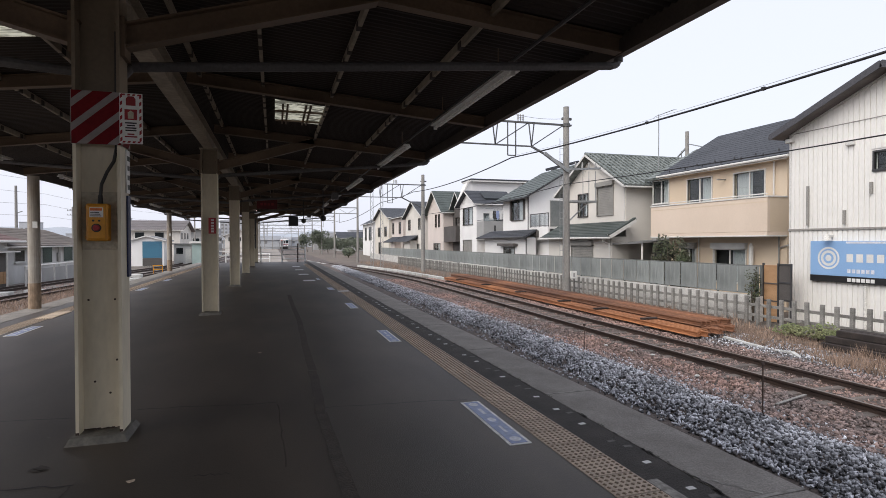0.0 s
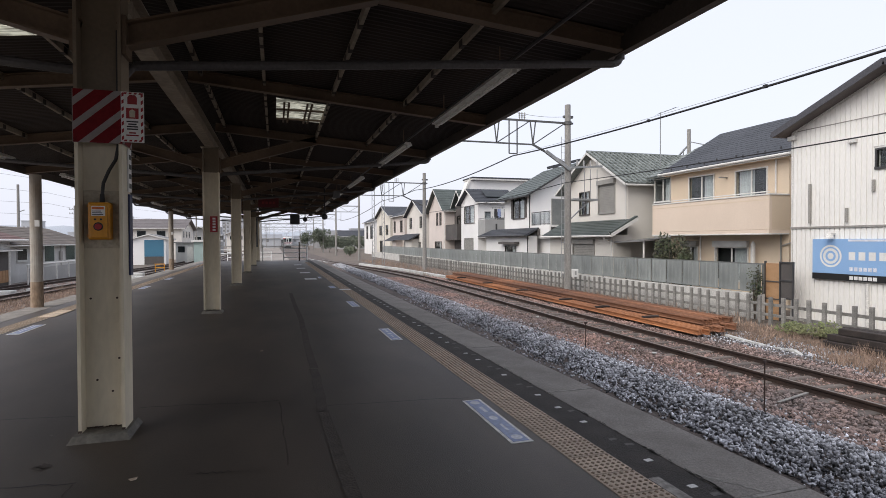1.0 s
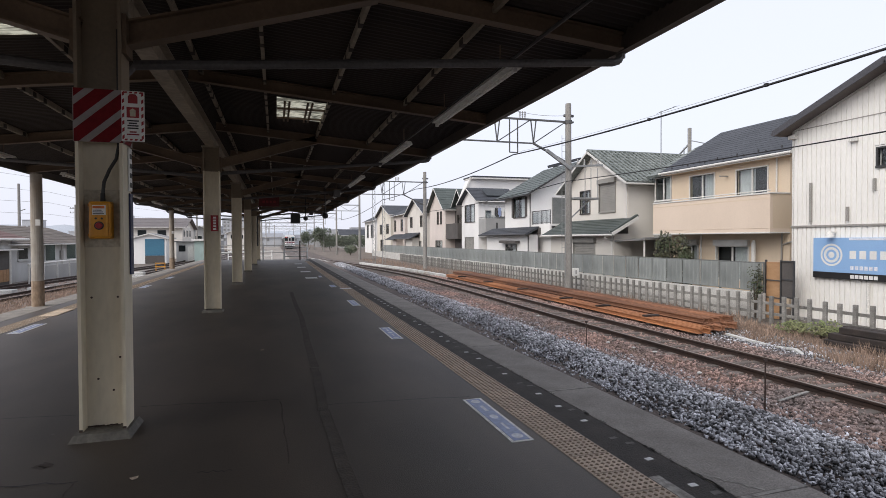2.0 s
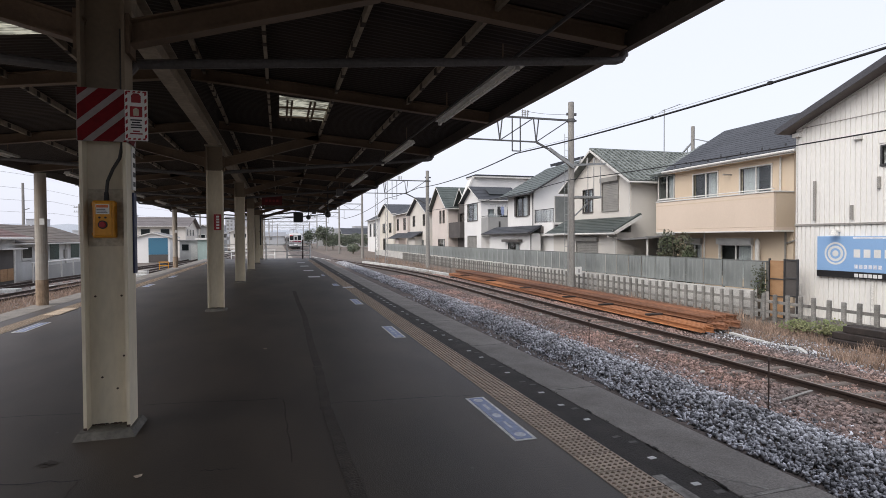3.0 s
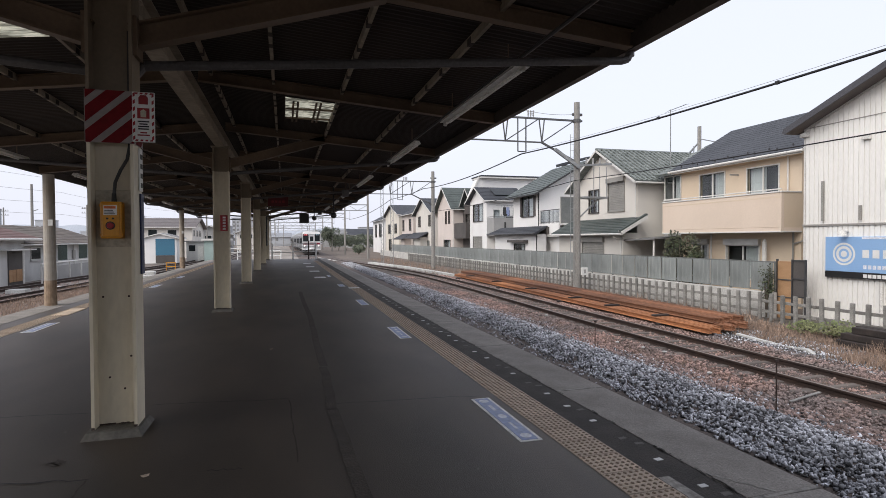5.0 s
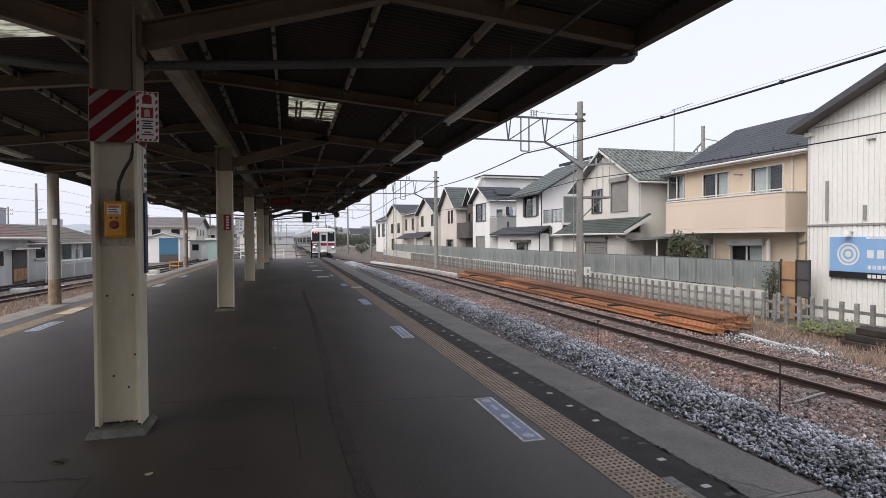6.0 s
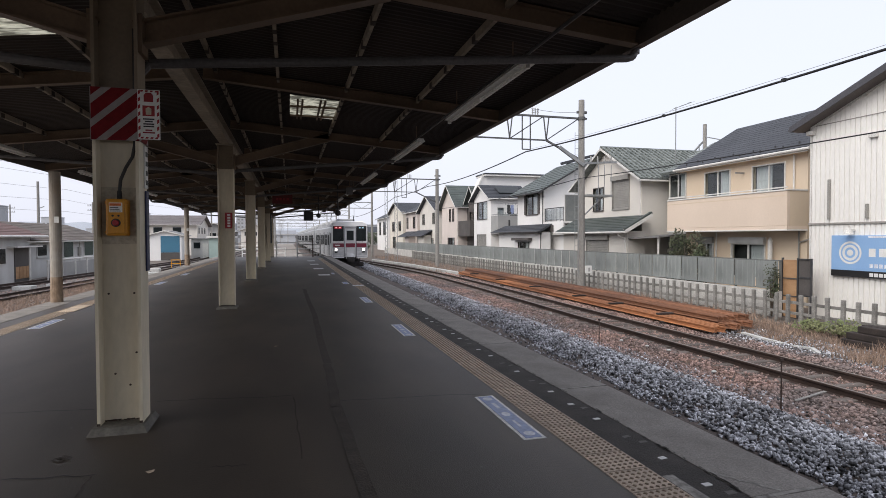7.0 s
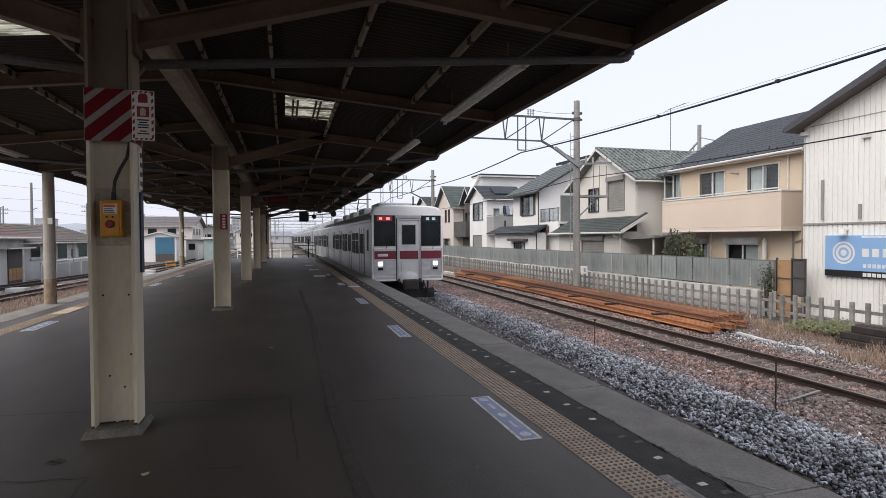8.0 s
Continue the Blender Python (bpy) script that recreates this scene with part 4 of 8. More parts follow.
        part("bracket", box(B(), COL_X + 0.16, COL_X + 0.2, y - 0.2, y - 0.06, 2.0, 2.1), BEAM, t)


def end_fence():
    t = thing("end_fence", (1.0, 45.6, 0), "white pipe fence at the platform's end", "fence")
    for x in (-4.3, -2.6, -1.0, 0.62, 2.42):
        part("post", rod(B(), (x, 45.6, 0), (x, 45.6, 1.3 if x != 0.62 else 1.75), 0.06, n=8), WHITE, t)
    for z in (0.55, 1.15):
        part("rail", rod(B(), (-4.3, 45.6, z), (0.62, 45.6, z), 0.025, n=8), TROUGH, t)
    for z in (0.25, 0.62, 0.98, 1.24):
        part("rail", rod(B(), (0.62, 45.6, z), (2.42, 45.6, z), 0.04, n=8), WHITE, t, "bright white rail")
    t = thing("marker_post", (1.8, 44.6, 0), "thin rusty marker post at the platform's end", "post")
    part("shaft", rod(B(), (1.8, 44.6, 0), (1.8, 44.6, 1.5), 0.05, n=8), RAIL_RUST, t)
    part("head", box(B(), 1.74, 1.86, 44.56, 44.6, 1.4, 1.5), RAIL_RUST, t)


ground_sheet()
bed_sheet("ballast_near", lambda y: near_track(y) + 0.6, 2.9, -14, 240, BALLAST_DARK, "grey ballast bed of the near track", 0.16)
bed_sheet("ballast_second", lambda y: second_track(y) + 0.2, 2.4, -14, 78, BALLAST_DARK, "rusty brown ballast bed of the second track", 0.025)
bed_sheet("ballast_left", lambda y: -11.5, 5.6, 2, 60, YARD, "brown ballast bed of the outer track", 0.01)
bed_sheet("ballast_heap", heap_x, 0.85, -14, 46, BALLAST_DARK, "ridge of freshly tipped grey ballast", 0.27)
track("track_near", near_track, -14, 320, "near railway track beside the platform on grey ballast", True, 110)
track("track_second", second_track, -14, 82, "second railway track with rusty rails on brown ballast", True, 62)
bed_sheet("ballast_left_near", lambda y: -7.5, 1.75, -14, 240, BALLAST_DARK, "ballast bed of the track along the platform's other side", 0.1)
# Pale sheet added over the far ground; its colour carries distance haze
bed_sheet("hazed_far_gravel", lambda y: -4.0, 7.0, 52, 260, YARD, "gravel sheet paled for distance haze between the far tracks", 0.03)
track("track_left_near", lambda y: -7.5, -14, 240, "railway track along the platform's other side", True, 90)
track("track_outer", lambda y: -15.3 + 0.12 * (min(y, 72) - 36), 2, 150, "outer railway track by the low houses", False, 0)
track("track_left", left_track, 2, 160, "railway track beyond the platform on brown ballast", True, 80)
platform()
for a, b in ((3.86, 5.04), (8.46, 9.63), (13.05, 14.24)):
    sticker(1.74, 1.93, a, b, "faded blue boarding position sticker on the asphalt")
for y in (22.8, 27.4, 32.0, 36.6):
    sticker(1.15, 1.62, y, y + 0.75, "pale worn boarding position sticker on the asphalt", False)
sticker(1.74, 1.93, 18.4, 19.3, "faded blue boarding position sticker on the asphalt")
sticker(1.74, 1.86, 23.4, 24.4, "faded blue boarding position sticker on the asphalt")
single("floor_strip", box(B(), 1.95, 2.3, 17.5, 17.8, 0.0125, 0.0165), WHITE_MARK, "pale worn strip across the tactile paving", "floor strip")
for a in (11.0, 15.6, 20.2, 24.8):
    sticker(-4.4, -4.2, a, a + 1.15, "faded blue boarding position sticker on the asphalt")
canopy()
for a, b in ((-5.2, -2.2), (0.2, 3.2), (5.46, 8.45), (10.42, 13.5), (16.3, 19.3), (21.6, 24.6), (27.0, 30.0), (32.4, 35.4), (37.8, 40.8)):
    tube_light(a, b)
    tube_light(a, b, COL_X - 3.88, 0.16)
cable("conduit_run", [(2.5, -6, 3.56), (2.5, 46, 3.56)], 0.02, DARK, None, "long dark cable conduit above the strip lights", "conduit")
stripe_guard(COL_Y0)
warning_board(COL_Y0)
alarm_box(COL_Y0)
hanging_things()
end_fence()


# ---- beside the tracks ----
def rail_stack():
    """Spare rails packed foot to foot in two layers beside the second track."""
    sweep_rail = lambda m: mesh_of(sweep(B(), RAIL_PROFILE, [((0, 0, 0), (1, 0, 0)), ((0, 25, 0), (1, 0, 0))]), "spare_rail", m)
    dull, bright = sweep_rail(FRESH_RUST), sweep_rail(BRIGHT_RUST)
    rr = random.Random(4)
    low = [11.3 + 0.137 * k for k in range(5)] + [12.12 + 0.137 * k for k in range(4)] + [12.83 + 0.137 * k for k in range(4)]
    top = [12.1 + 0.137 * k for k in range(5)] + [12.86 + 0.137 * k for k in range(4)]
    for layer, (x_list, z) in enumerate(((low, -1.1), (top, -0.945))):
        for x0 in x_list:
            front = x0 < 11.95
            y = 12.75 + 0.3 * layer + rr.uniform(-0.22, 0.25) + (0.1 if x0 > 12.8 else 0) - (0.25 if front else 0)
            ob = new("spare_rail", bright if front else dull)
            ob.matrix_basis = pose(x0, y, z + (0.002 if front else 0), 0, 0, (-0.95 if front else -0.85) + rr.uniform(-0.02, 0.02))
            tagged(ob, "bright orange rusty spare rail in a low row" if front else "orange-brown rusty spare rail in a trackside stack", "rail", "stacked spare rails")
    for y in (14.86, 17.63, 20.4, 24.8, 29.6, 34.5):
        x = 11.58 + 0.0158 * (y - 12.75)
        single("spacer_timber", box(B(), x - 0.3, x + 0.28, y - 0.07, y + 0.07, -0.942, -0.885, 0.008), OLD_SLEEPER, "dark spacer timber laid across the spare rails", "timber", "spacers on the rails")
    for y in (14.5, 21.0, 28.0, 35.5):
        single("bearer_timber", box(B(), 11.2, 13.9, y - 0.1, y + 0.1, GROUND - 0.02, -1.102, 0.01), OLD_SLEEPER, "dark timber bearer under the spare rails", "timber", "bearers under the rails")


def picket_fence():
    f = thing("picket_fence", (15.5, 20, GROUND), "weathered grey concrete picket fence along the tracks", "fence")
    me = mesh_of(box(B(), -0.045, 0.045, -0.055, 0.055, -0.05, 0.9, 0.012), "picket", PICKET)
    y, k = 3.5, 0
    while y < 70:
        piece("picket", me, f, pose(15.5 + 0.015 * math.sin(k * 2.1), y, GROUND + 0.02 * math.sin(k * 1.3), 0.6 * math.sin(k * 3.7), 0.8 * math.sin(k * 5.3), 2 * math.sin(k)))
        y += 0.45
        k += 1
    for z in (GROUND + 0.28, GROUND + 0.62):
        a = 3.3
        while a < 70:
            part("cross_rail", box(B(), 15.555, 15.625, a, min(a + 3.13, 70), z - 0.045, z + 0.045, 0.008), PICKET, f)
            a += 3.15


def sheet_fence():
    f = thing("sheet_fence", (16.2, 40, -0.3), "grey translucent sheet fence behind the pickets", "fence")
    bm = B()
    n = 8
    line = []
    for k in range(n):
        d = 0.014 if k % 2 else 0.0
        line += [(-d, 0.93 * (k + 0.1) / n), (-d, 0.93 * (k + 0.9) / n)]
    outline = line + [(a + 0.006, b) for a, b in line[::-1]]
    rings = [[bm.verts.new((a, b, z)) for a, b in outline] for z in (0, 0.97)]
    for k in range(len(outline)):
        bm.faces.new((rings[0][k], rings[0][(k + 1) % len(outline)], rings[1][(k + 1) % len(outline)], rings[1][k]))
    bm.faces.new(rings[1])
    me = mesh_of(bm, "sheet", PANEL)
    post = mesh_of(box(B(), -0.03, 0.03, -0.03, 0.03, -0.85, 1.02), "post", FENCE_POST)
    y = 14.85
    while y < 84:
        piece("sheet", me, f, pose(16.2, y + 0.02, -0.28))
        if round((y - 14.85) / 0.97) % 2 == 0:
            piece("post", post, f, pose(16.26, y, -0.28))
        y += 0.97
    for z in (-0.29, 0.69):
        part("top_rail", box(B(), 16.215, 16.255, 14.8, 84, z, z + 0.045), FENCE_POST, f)
    single("retaining_wall", box(B(), 16.12, 16.3, 14.8, 95, GROUND - 0.1, -0.33, 0.02), LOW_WALL, "pale low concrete retaining wall under the fence", "wall", kind="structure")


def leaf_heap(bm, centre, radii, n, size, seed, upright=0.0):
    rr = random.Random(seed)
    for _ in range(n):
        d = Vector((rr.gauss(0, 1), rr.gauss(0, 1), rr.gauss(0, 1))).normalized() * rr.uniform(0.45, 1.05) ** 0.6
        p = Vector(centre) + Vector((d.x * radii[0], d.y * radii[1], d.z * radii[2]))
        u = Vector((rr.gauss(0, 1), rr.gauss(0, 1), rr.gauss(0, 1) + upright)).normalized() * size * rr.uniform(0.6, 1.3)
        w = u.orthogonal().normalized() * size * 0.45
        poly(bm, [p - w * 0.3, p + u * 0.5 - w, p + u, p + u * 0.5 + w])


def blades(bm, x0, x1, y0, y1, n, h, seed):
    rr = random.Random(seed)
    for _ in range(n):
        x, y = rr.uniform(x0, x1), rr.uniform(y0, y1)
        z = GROUND - 0.01
        hh = h * rr.uniform(0.4, 1.2) * (0.6 + 0.8 * max(0, noise.noise((x * 1.3, y * 1.3, seed)) + 0.3))
        lx, ly = rr.gauss(0, 0.35) * hh, rr.gauss(0, 0.35) * hh
        a = rr.uniform(0, 3.14)
        w = 0.012
        poly(bm, [(x - w * math.cos(a), y - w * math.sin(a), z), (x + w * math.cos(a), y + w * math.sin(a), z), (x + lx, y + ly, z + hh)])


def shrub(name, x, y, z0, rx, ry, h, material, label, seed, n=900, size=0.12):
    t = thing(name, (x, y, z0), label, "shrub")
    bm = B()
    rr = random.Random(seed)
    for k in range(5):
        rod(bm, (x, y, z0), (x + rr.uniform(-0.5, 0.5) * rx, y + rr.uniform(-0.5, 0.5) * ry, z0 + h * rr.uniform(0.5, 0.9)), 0.03, 0.01, n=5)
    part("stem", bm, BARK, t)
    bm = B()
    for k in range(7):
        c = (x + rr.uniform(-0.6, 0.6) * rx, y + rr.uniform(-0.6, 0.6) * ry, z0 + h * rr.uniform(0.4, 0.85))
        leaf_heap(bm, c, (rx * 0.5, ry * 0.5, h * 0.28), n // 7, size, seed * 31 + k)
    part("crown", bm, material, t)
    return t


def duct(name, pts, label, wide=0.11, tall=0.05):
    """White lineside cable ducts, laid end to end."""
    t = thing(name, pts[0], label, "cable duct")
    for p, q in zip(pts, pts[1:]):
        p, q = Vector(p), Vector(q)
        n = max(1, int((q - p).length / 0.9))
        for k in range(n):
            if n > 3 and k % 5 == 3 and wide < 0.2:
                continue
            a, b = p.lerp(q, (k + 0.01) / n), p.lerp(q, (k + 0.99) / n)
            part("duct_length", bar(B(), a + Vector((0.03 * math.sin(k * 4.1), 0, 0)), b - Vector((0.02 * math.sin(k * 2.3), 0, 0.01)), wide, tall), TROUGH, t)


def stake(x, y, h):
    t = thing("marker_stake", (x, y, GROUND), "thin dark steel marker stake in the ballast", "stake", "marker stakes")
    part("rod", rod(B(), (x, y, GROUND), (x, y, GROUND + h), 0.012, n=6), RAIL_RUST, t)
    part("clip", box(B(), x - 0.03, x + 0.03, y - 0.015, y + 0.015, GROUND + h - 0.04, GROUND + h), RAIL_RUST, t)


def catenary_pole(x, y, h, near_x, label, platform_side=True):
    """A concrete pole with a trussed arm across the tracks."""
    t = thing("catenary_pole", (x, y, GROUND), label, "catenary pole", "overhead line poles")
    part("shaft", rod(B(), (x, y, GROUND - 0.05), (x, y, GROUND + h), 0.2, 0.15, n=16), GREY_POLE, t, smooth=False)
    top, low = GROUND + h - 0.95, GROUND + h - 2.15
    bm = B()
    bar(bm, (x + 0.3, y, top), (near_x, y, top), 0.09, 0.09)
    part("top_chord", bm, TRUSS, t)
    part("bottom_chord", bar(B(), (x - 2.0, y, low), (near_x, y, low), 0.07, 0.07), TRUSS, t)
    part("strut", bar(B(), (x, y, low - 0.95), (x - 2.0, y, low), 0.09, 0.09), TRUSS, t, "slanting support")
    n = int((x - near_x) / 2.0)
    for k in range(n):
        a = x - 2.0 * k
        part("web_bar", bar(B(), (a - 0.15, y, top), (a - 2.0, y, low), 0.05, 0.05), TRUSS, t)
        part("web_bar", bar(B(), (a - 1.85, y, top), (a - 2.0, y, low), 0.05, 0.05), TRUSS, t)
        part("web_bar", bar(B(), (a - 2.15, y, top), (a - 2.0, y, low), 0.05, 0.05), TRUSS, t)
    bm = B()
    for dx in (-0.22, 0.22):
        bar(bm, (x - 3.1 + dx, y, top), (x - 3.1 + dx, y, low - 0.5), 0.05, 0.05)
    bar(bm, (x - 3.32, y, low - 0.5), (x - 2.88, y, low - 0.5), 0.05, 0.05)
    part("drop_frame", bm, TRUSS, t)
    part("collar", rod(B(), (x, y, top - 0.08), (x, y, top + 0.08), 0.2, n=14), TRUSS, t)
    for k in range(3):
        xx = x - 2.75 + k * 0.14
        bm = B()
        rod(bm, (xx, y, top + 0.05), (xx, y, top + 0.4), 0.025, n=6)
        for j in range(3):
            rod(bm, (xx, y, top + 0.15 + j * 0.09), (xx, y, top + 0.19 + j * 0.09), 0.06, 0.04, n=8)
        part("insulator", bm, W_GREY, t)
    part("cross_arm", bar(B(), (x - 0.2, y + 0.1, GROUND + h - 0.6), (x + 0.35, y + 0.1, GROUND + h - 0.6), 0.12, 0.12), TRUSS, t)
    return t


def pole_fittings(x, y):
    """Steel ladder, working shelf and arm on the nearest pole."""
    t = thing("pole_shelf", (x + 0.15, y - 0.2, 3.6), "grey steel maintenance shelf and ladder clamped to the pole", "pole shelf")
    part("shelf", box(B(), x + 0.1, x + 1.55, y - 0.45, y + 0.25, 3.62, 3.72), STEEL, t)
    for dx in (0.75, 1.1, 1.5):
        part("upright", rod(B(), (x + dx, y - 0.4, 3.72), (x + dx, y - 0.4, 5.25), 0.02, n=6), STEEL, t)
    part("brace", bar(B(), (x + 0.15, y - 0.1, 2.7), (x + 1.2, y - 0.1, 3.62), 0.06, 0.06), STEEL, t)
    part("arm", bar(B(), (x - 0.2, y - 0.25, 5.3), (x + 1.9, y - 0.25, 5.45), 0.1, 0.1), STEEL, t)
    part("arm", bar(B(), (x - 1.4, y - 0.25, 6.1), (x, y - 0.25, 5.2), 0.12, 0.16), STEEL, t)
    for k in range(4):
        part("insulator", rod(B(), (x + 0.4 + 0.4 * k, y - 0.25, 5.4), (x + 0.4 + 0.4 * k, y - 0.25, 5.72), 0.05, 0.03, n=8), W_GREY, t)
    for dx in (-0.48, -0.28):
        part("ladder_rail", rod(B(), (x + dx, y - 0.2, -0.4), (x + dx, y - 0.2, 6.9), 0.014, n=6), STEEL, t)
    k = 0
    while -0.2 + 0.33 * k < 6.8:
        z = -0.2 + 0.33 * k
        part("ladder_rung", rod(B(), (x - 0.48, y - 0.2, z), (x - 0.28, y - 0.2, z), 0.01, n=5), STEEL, t)
        k += 1
    t = thing("pole_plate", (x + 0.2, y - 0.25, 0.0), "small white number plate box on the pole", "plate box")
    part("box", box(B(), x + 0.12, x + 0.48, y - 0.27, y - 0.15, -0.35, 0.05, 0.02), WHITE, t)
    part("text_bar", box(B(), x + 0.26, x + 0.36, y - 0.275, y - 0.27, -0.25, -0.05), W_GREY, t, "grey bar")


def lattice_mast(x, y, h):
    t = thing("lattice_mast", (x, y, GROUND), "thin grey steel lattice mast beside the tracks", "lattice mast")
    for dx in (-0.55, 0.55):
        bm = B()
        for ex in (-0.14, 0.14):
            bar(bm, (x + dx + ex, y, GROUND), (x + dx + ex, y, GROUND + h), 0.05, 0.05)
        part("leg", bm, STEEL, t)
        bm = B()
        k = 0
        while GROUND + 0.5 * (k + 1) < GROUND + h:
            s = 1 if k % 2 else -1
            bar(bm, (x + dx - 0.14 * s, y, GROUND + 0.5 * k), (x + dx + 0.14 * s, y, GROUND + 0.5 * (k + 1)), 0.03, 0.03)
            k += 1
        part("lacing", bm, STEEL, t)


# ---- houses ----
def wall_sheet(bm, origin, along, s0, s1, z0, z1, holes, out, depth=0.12):
    """An upright wall from s0 to s1 with openings that go through it."""
    o, a, n = Vector(origin), Vector(along), Vector(out)
    ss = sorted({s0, s1, *[v for h in holes for v in (h[0], h[1])]})
    zs = sorted({z0, z1, *[v for h in holes for v in (h[2], h[3])]})
    P = lambda s, z, d: o + a * s + n * d + Vector((0, 0, z - o.z))
    for sa, sb in zip(ss, ss[1:]):
        for za, zb in zip(zs, zs[1:]):
            cs, cz = (sa + sb) / 2, (za + zb) / 2
            if any(h[0] < cs < h[1] and h[2] < cz < h[3] for h in holes):
                continue
            poly(bm, [P(sa, za, 0), P(sb, za, 0), P(sb, zb, 0), P(sa, zb, 0)])
    for h0, h1, k0, k1 in holes:
        c = [(h0, k0), (h1, k0), (h1, k1), (h0, k1)]
        for (sa, za), (sb, zb) in zip(c, c[1:] + c[:1]):
            poly(bm, [P(sa, za, 0), P(sb, zb, 0), P(sb, zb, -depth), P(sa, za, -depth)])


def window(parent, origin, along, out, s0, s1, z0, z1, frame_mat=None, style="slide", hood=False, drawn=False, far_half=False):
    frame_mat = frame_mat or ALU
    o, a, n = Vector(origin), Vector(along), Vector(out)
    P = lambda s, z, d: Vector((o.x, o.y, 0)) + a * s + n * d + Vector((0, 0, z))

    def slab(sa, sb, za, zb, da, db):
        bm = B()
        q = [P(sa, za, da), P(sb, za, da), P(sb, zb, da), P(sa, zb, da)]
        r = [P(sa, za, db), P(sb, za, db), P(sb, zb, db), P(sa, zb, db)]
        va, vb = [bm.verts.new(p) for p in q], [bm.verts.new(p) for p in r]
        bm.faces.new(va)
        bm.faces.new(vb[::-1])
        for k in range(4):
            bm.faces.new((va[k], vb[k], vb[(k + 1) % 4], va[(k + 1) % 4]))
        bmesh.ops.recalc_face_normals(bm, faces=bm.faces[:])
        return bm

    w = part("window", slab(s0 - 0.05, s1 + 0.05, z0 - 0.07, z0, -0.05, 0.07), frame_mat, parent)
    t = 0.05
    part("frame", slab(s0 - t, s0, z0, z1, -0.06, 0.05), frame_mat, w)
    part("frame", slab(s1, s1 + t, z0, z1, -0.06, 0.05), frame_mat, w)
    part("frame", slab(s0 - t, s1 + t, z1, z1 + t, -0.06, 0.05), frame_mat, w)
    if hood:
        part("shutter_box", slab(s0 - 0.08, s1 + 0.08, z1 + t, z1 + 0.32, 0.0, 0.16), ALU if frame_mat == TRIM else SHUTTER, w)
    if style == "shutter":
        bm = B()
        k = 0
        z = z0
        while z < z1 - 0.01:
            sub = slab(s0, s1, z, min(z + 0.09, z1), -0.06, -0.02 + (0.008 if k % 2 else 0))
            me = bpy.data.meshes.new("tmp")
            sub.to_mesh(me)
            sub.free()
            bm.from_mesh(me)
            bpy.data.meshes.remove(me)
            z += 0.1
            k += 1
        part("roller_slats", bm, SHUTTER, w, "closed roller shutter")
        return w
    mid = (s0 + s1) / 2
    if style == "slide":
        part("mullion", slab(mid - 0.03, mid + 0.03, z0, z1, -0.06, 0.0), frame_mat, w)
        panes = ((s0, mid - 0.03, -0.03), (mid + 0.03, s1, -0.05))
    else:
        panes = ((s0, s1, -0.04),)
    for sa, sb, d in panes:
        g = part("pane", slab(sa, sb, z0, z1, d - 0.008, d), GLASS, w)
        g.visible_shadow = False
    if drawn:
        part("curtain", slab(s0, s1, z0, z1, -0.2, -0.19), CURTAIN, w, "pale drawn curtain")
        return w
    if far_half:
        part("curtain", slab(mid, s1, z0, z1, -0.2, -0.19), CURTAIN, w, "pale drawn curtain")
        return w
    part("curtain", slab(mid - 0.02 if a.y < 0 or style != "slide" else s0, s1 if a.y < 0 or style != "slide" else mid, z0, z1, -0.2, -0.19), CURTAIN, w, "pale drawn curtain")
    return w


def roof_slab(bm, e0, e1, r1, r0, courses=10, th=0.12, lip=0.02):
    """A sloping roof plane, eave e0-e1 and ridge r0-r1, laid in overlapping courses."""
    e0, e1, r1, r0 = (Vector(p) for p in (e0, e1, r1, r0))
    nrm = (e1 - e0).cross(r0 - e0).normalized()
    if nrm.z < 0:
        nrm = -nrm
    for k in range(courses):
        a, b = k / courses, (k + 1) / courses
        p, q = e0.lerp(r0, a) + nrm * lip, e1.lerp(r1, a) + nrm * lip
        s, t = e1.lerp(r1, b), e0.lerp(r0, b)
        poly(bm, [p, q, s, t])
        poly(bm, [p - nrm * lip, q - nrm * lip, q, p])
    d = nrm * -th
    low = [e0 + d, e1 + d, r1 + d, r0 + d]
    poly(bm, low[::-1])
    top = [e0, e1, r1, r0]
    for k in range(4):
        poly(bm, [low[k], low[(k + 1) % 4], top[(k + 1) % 4], top[k]])


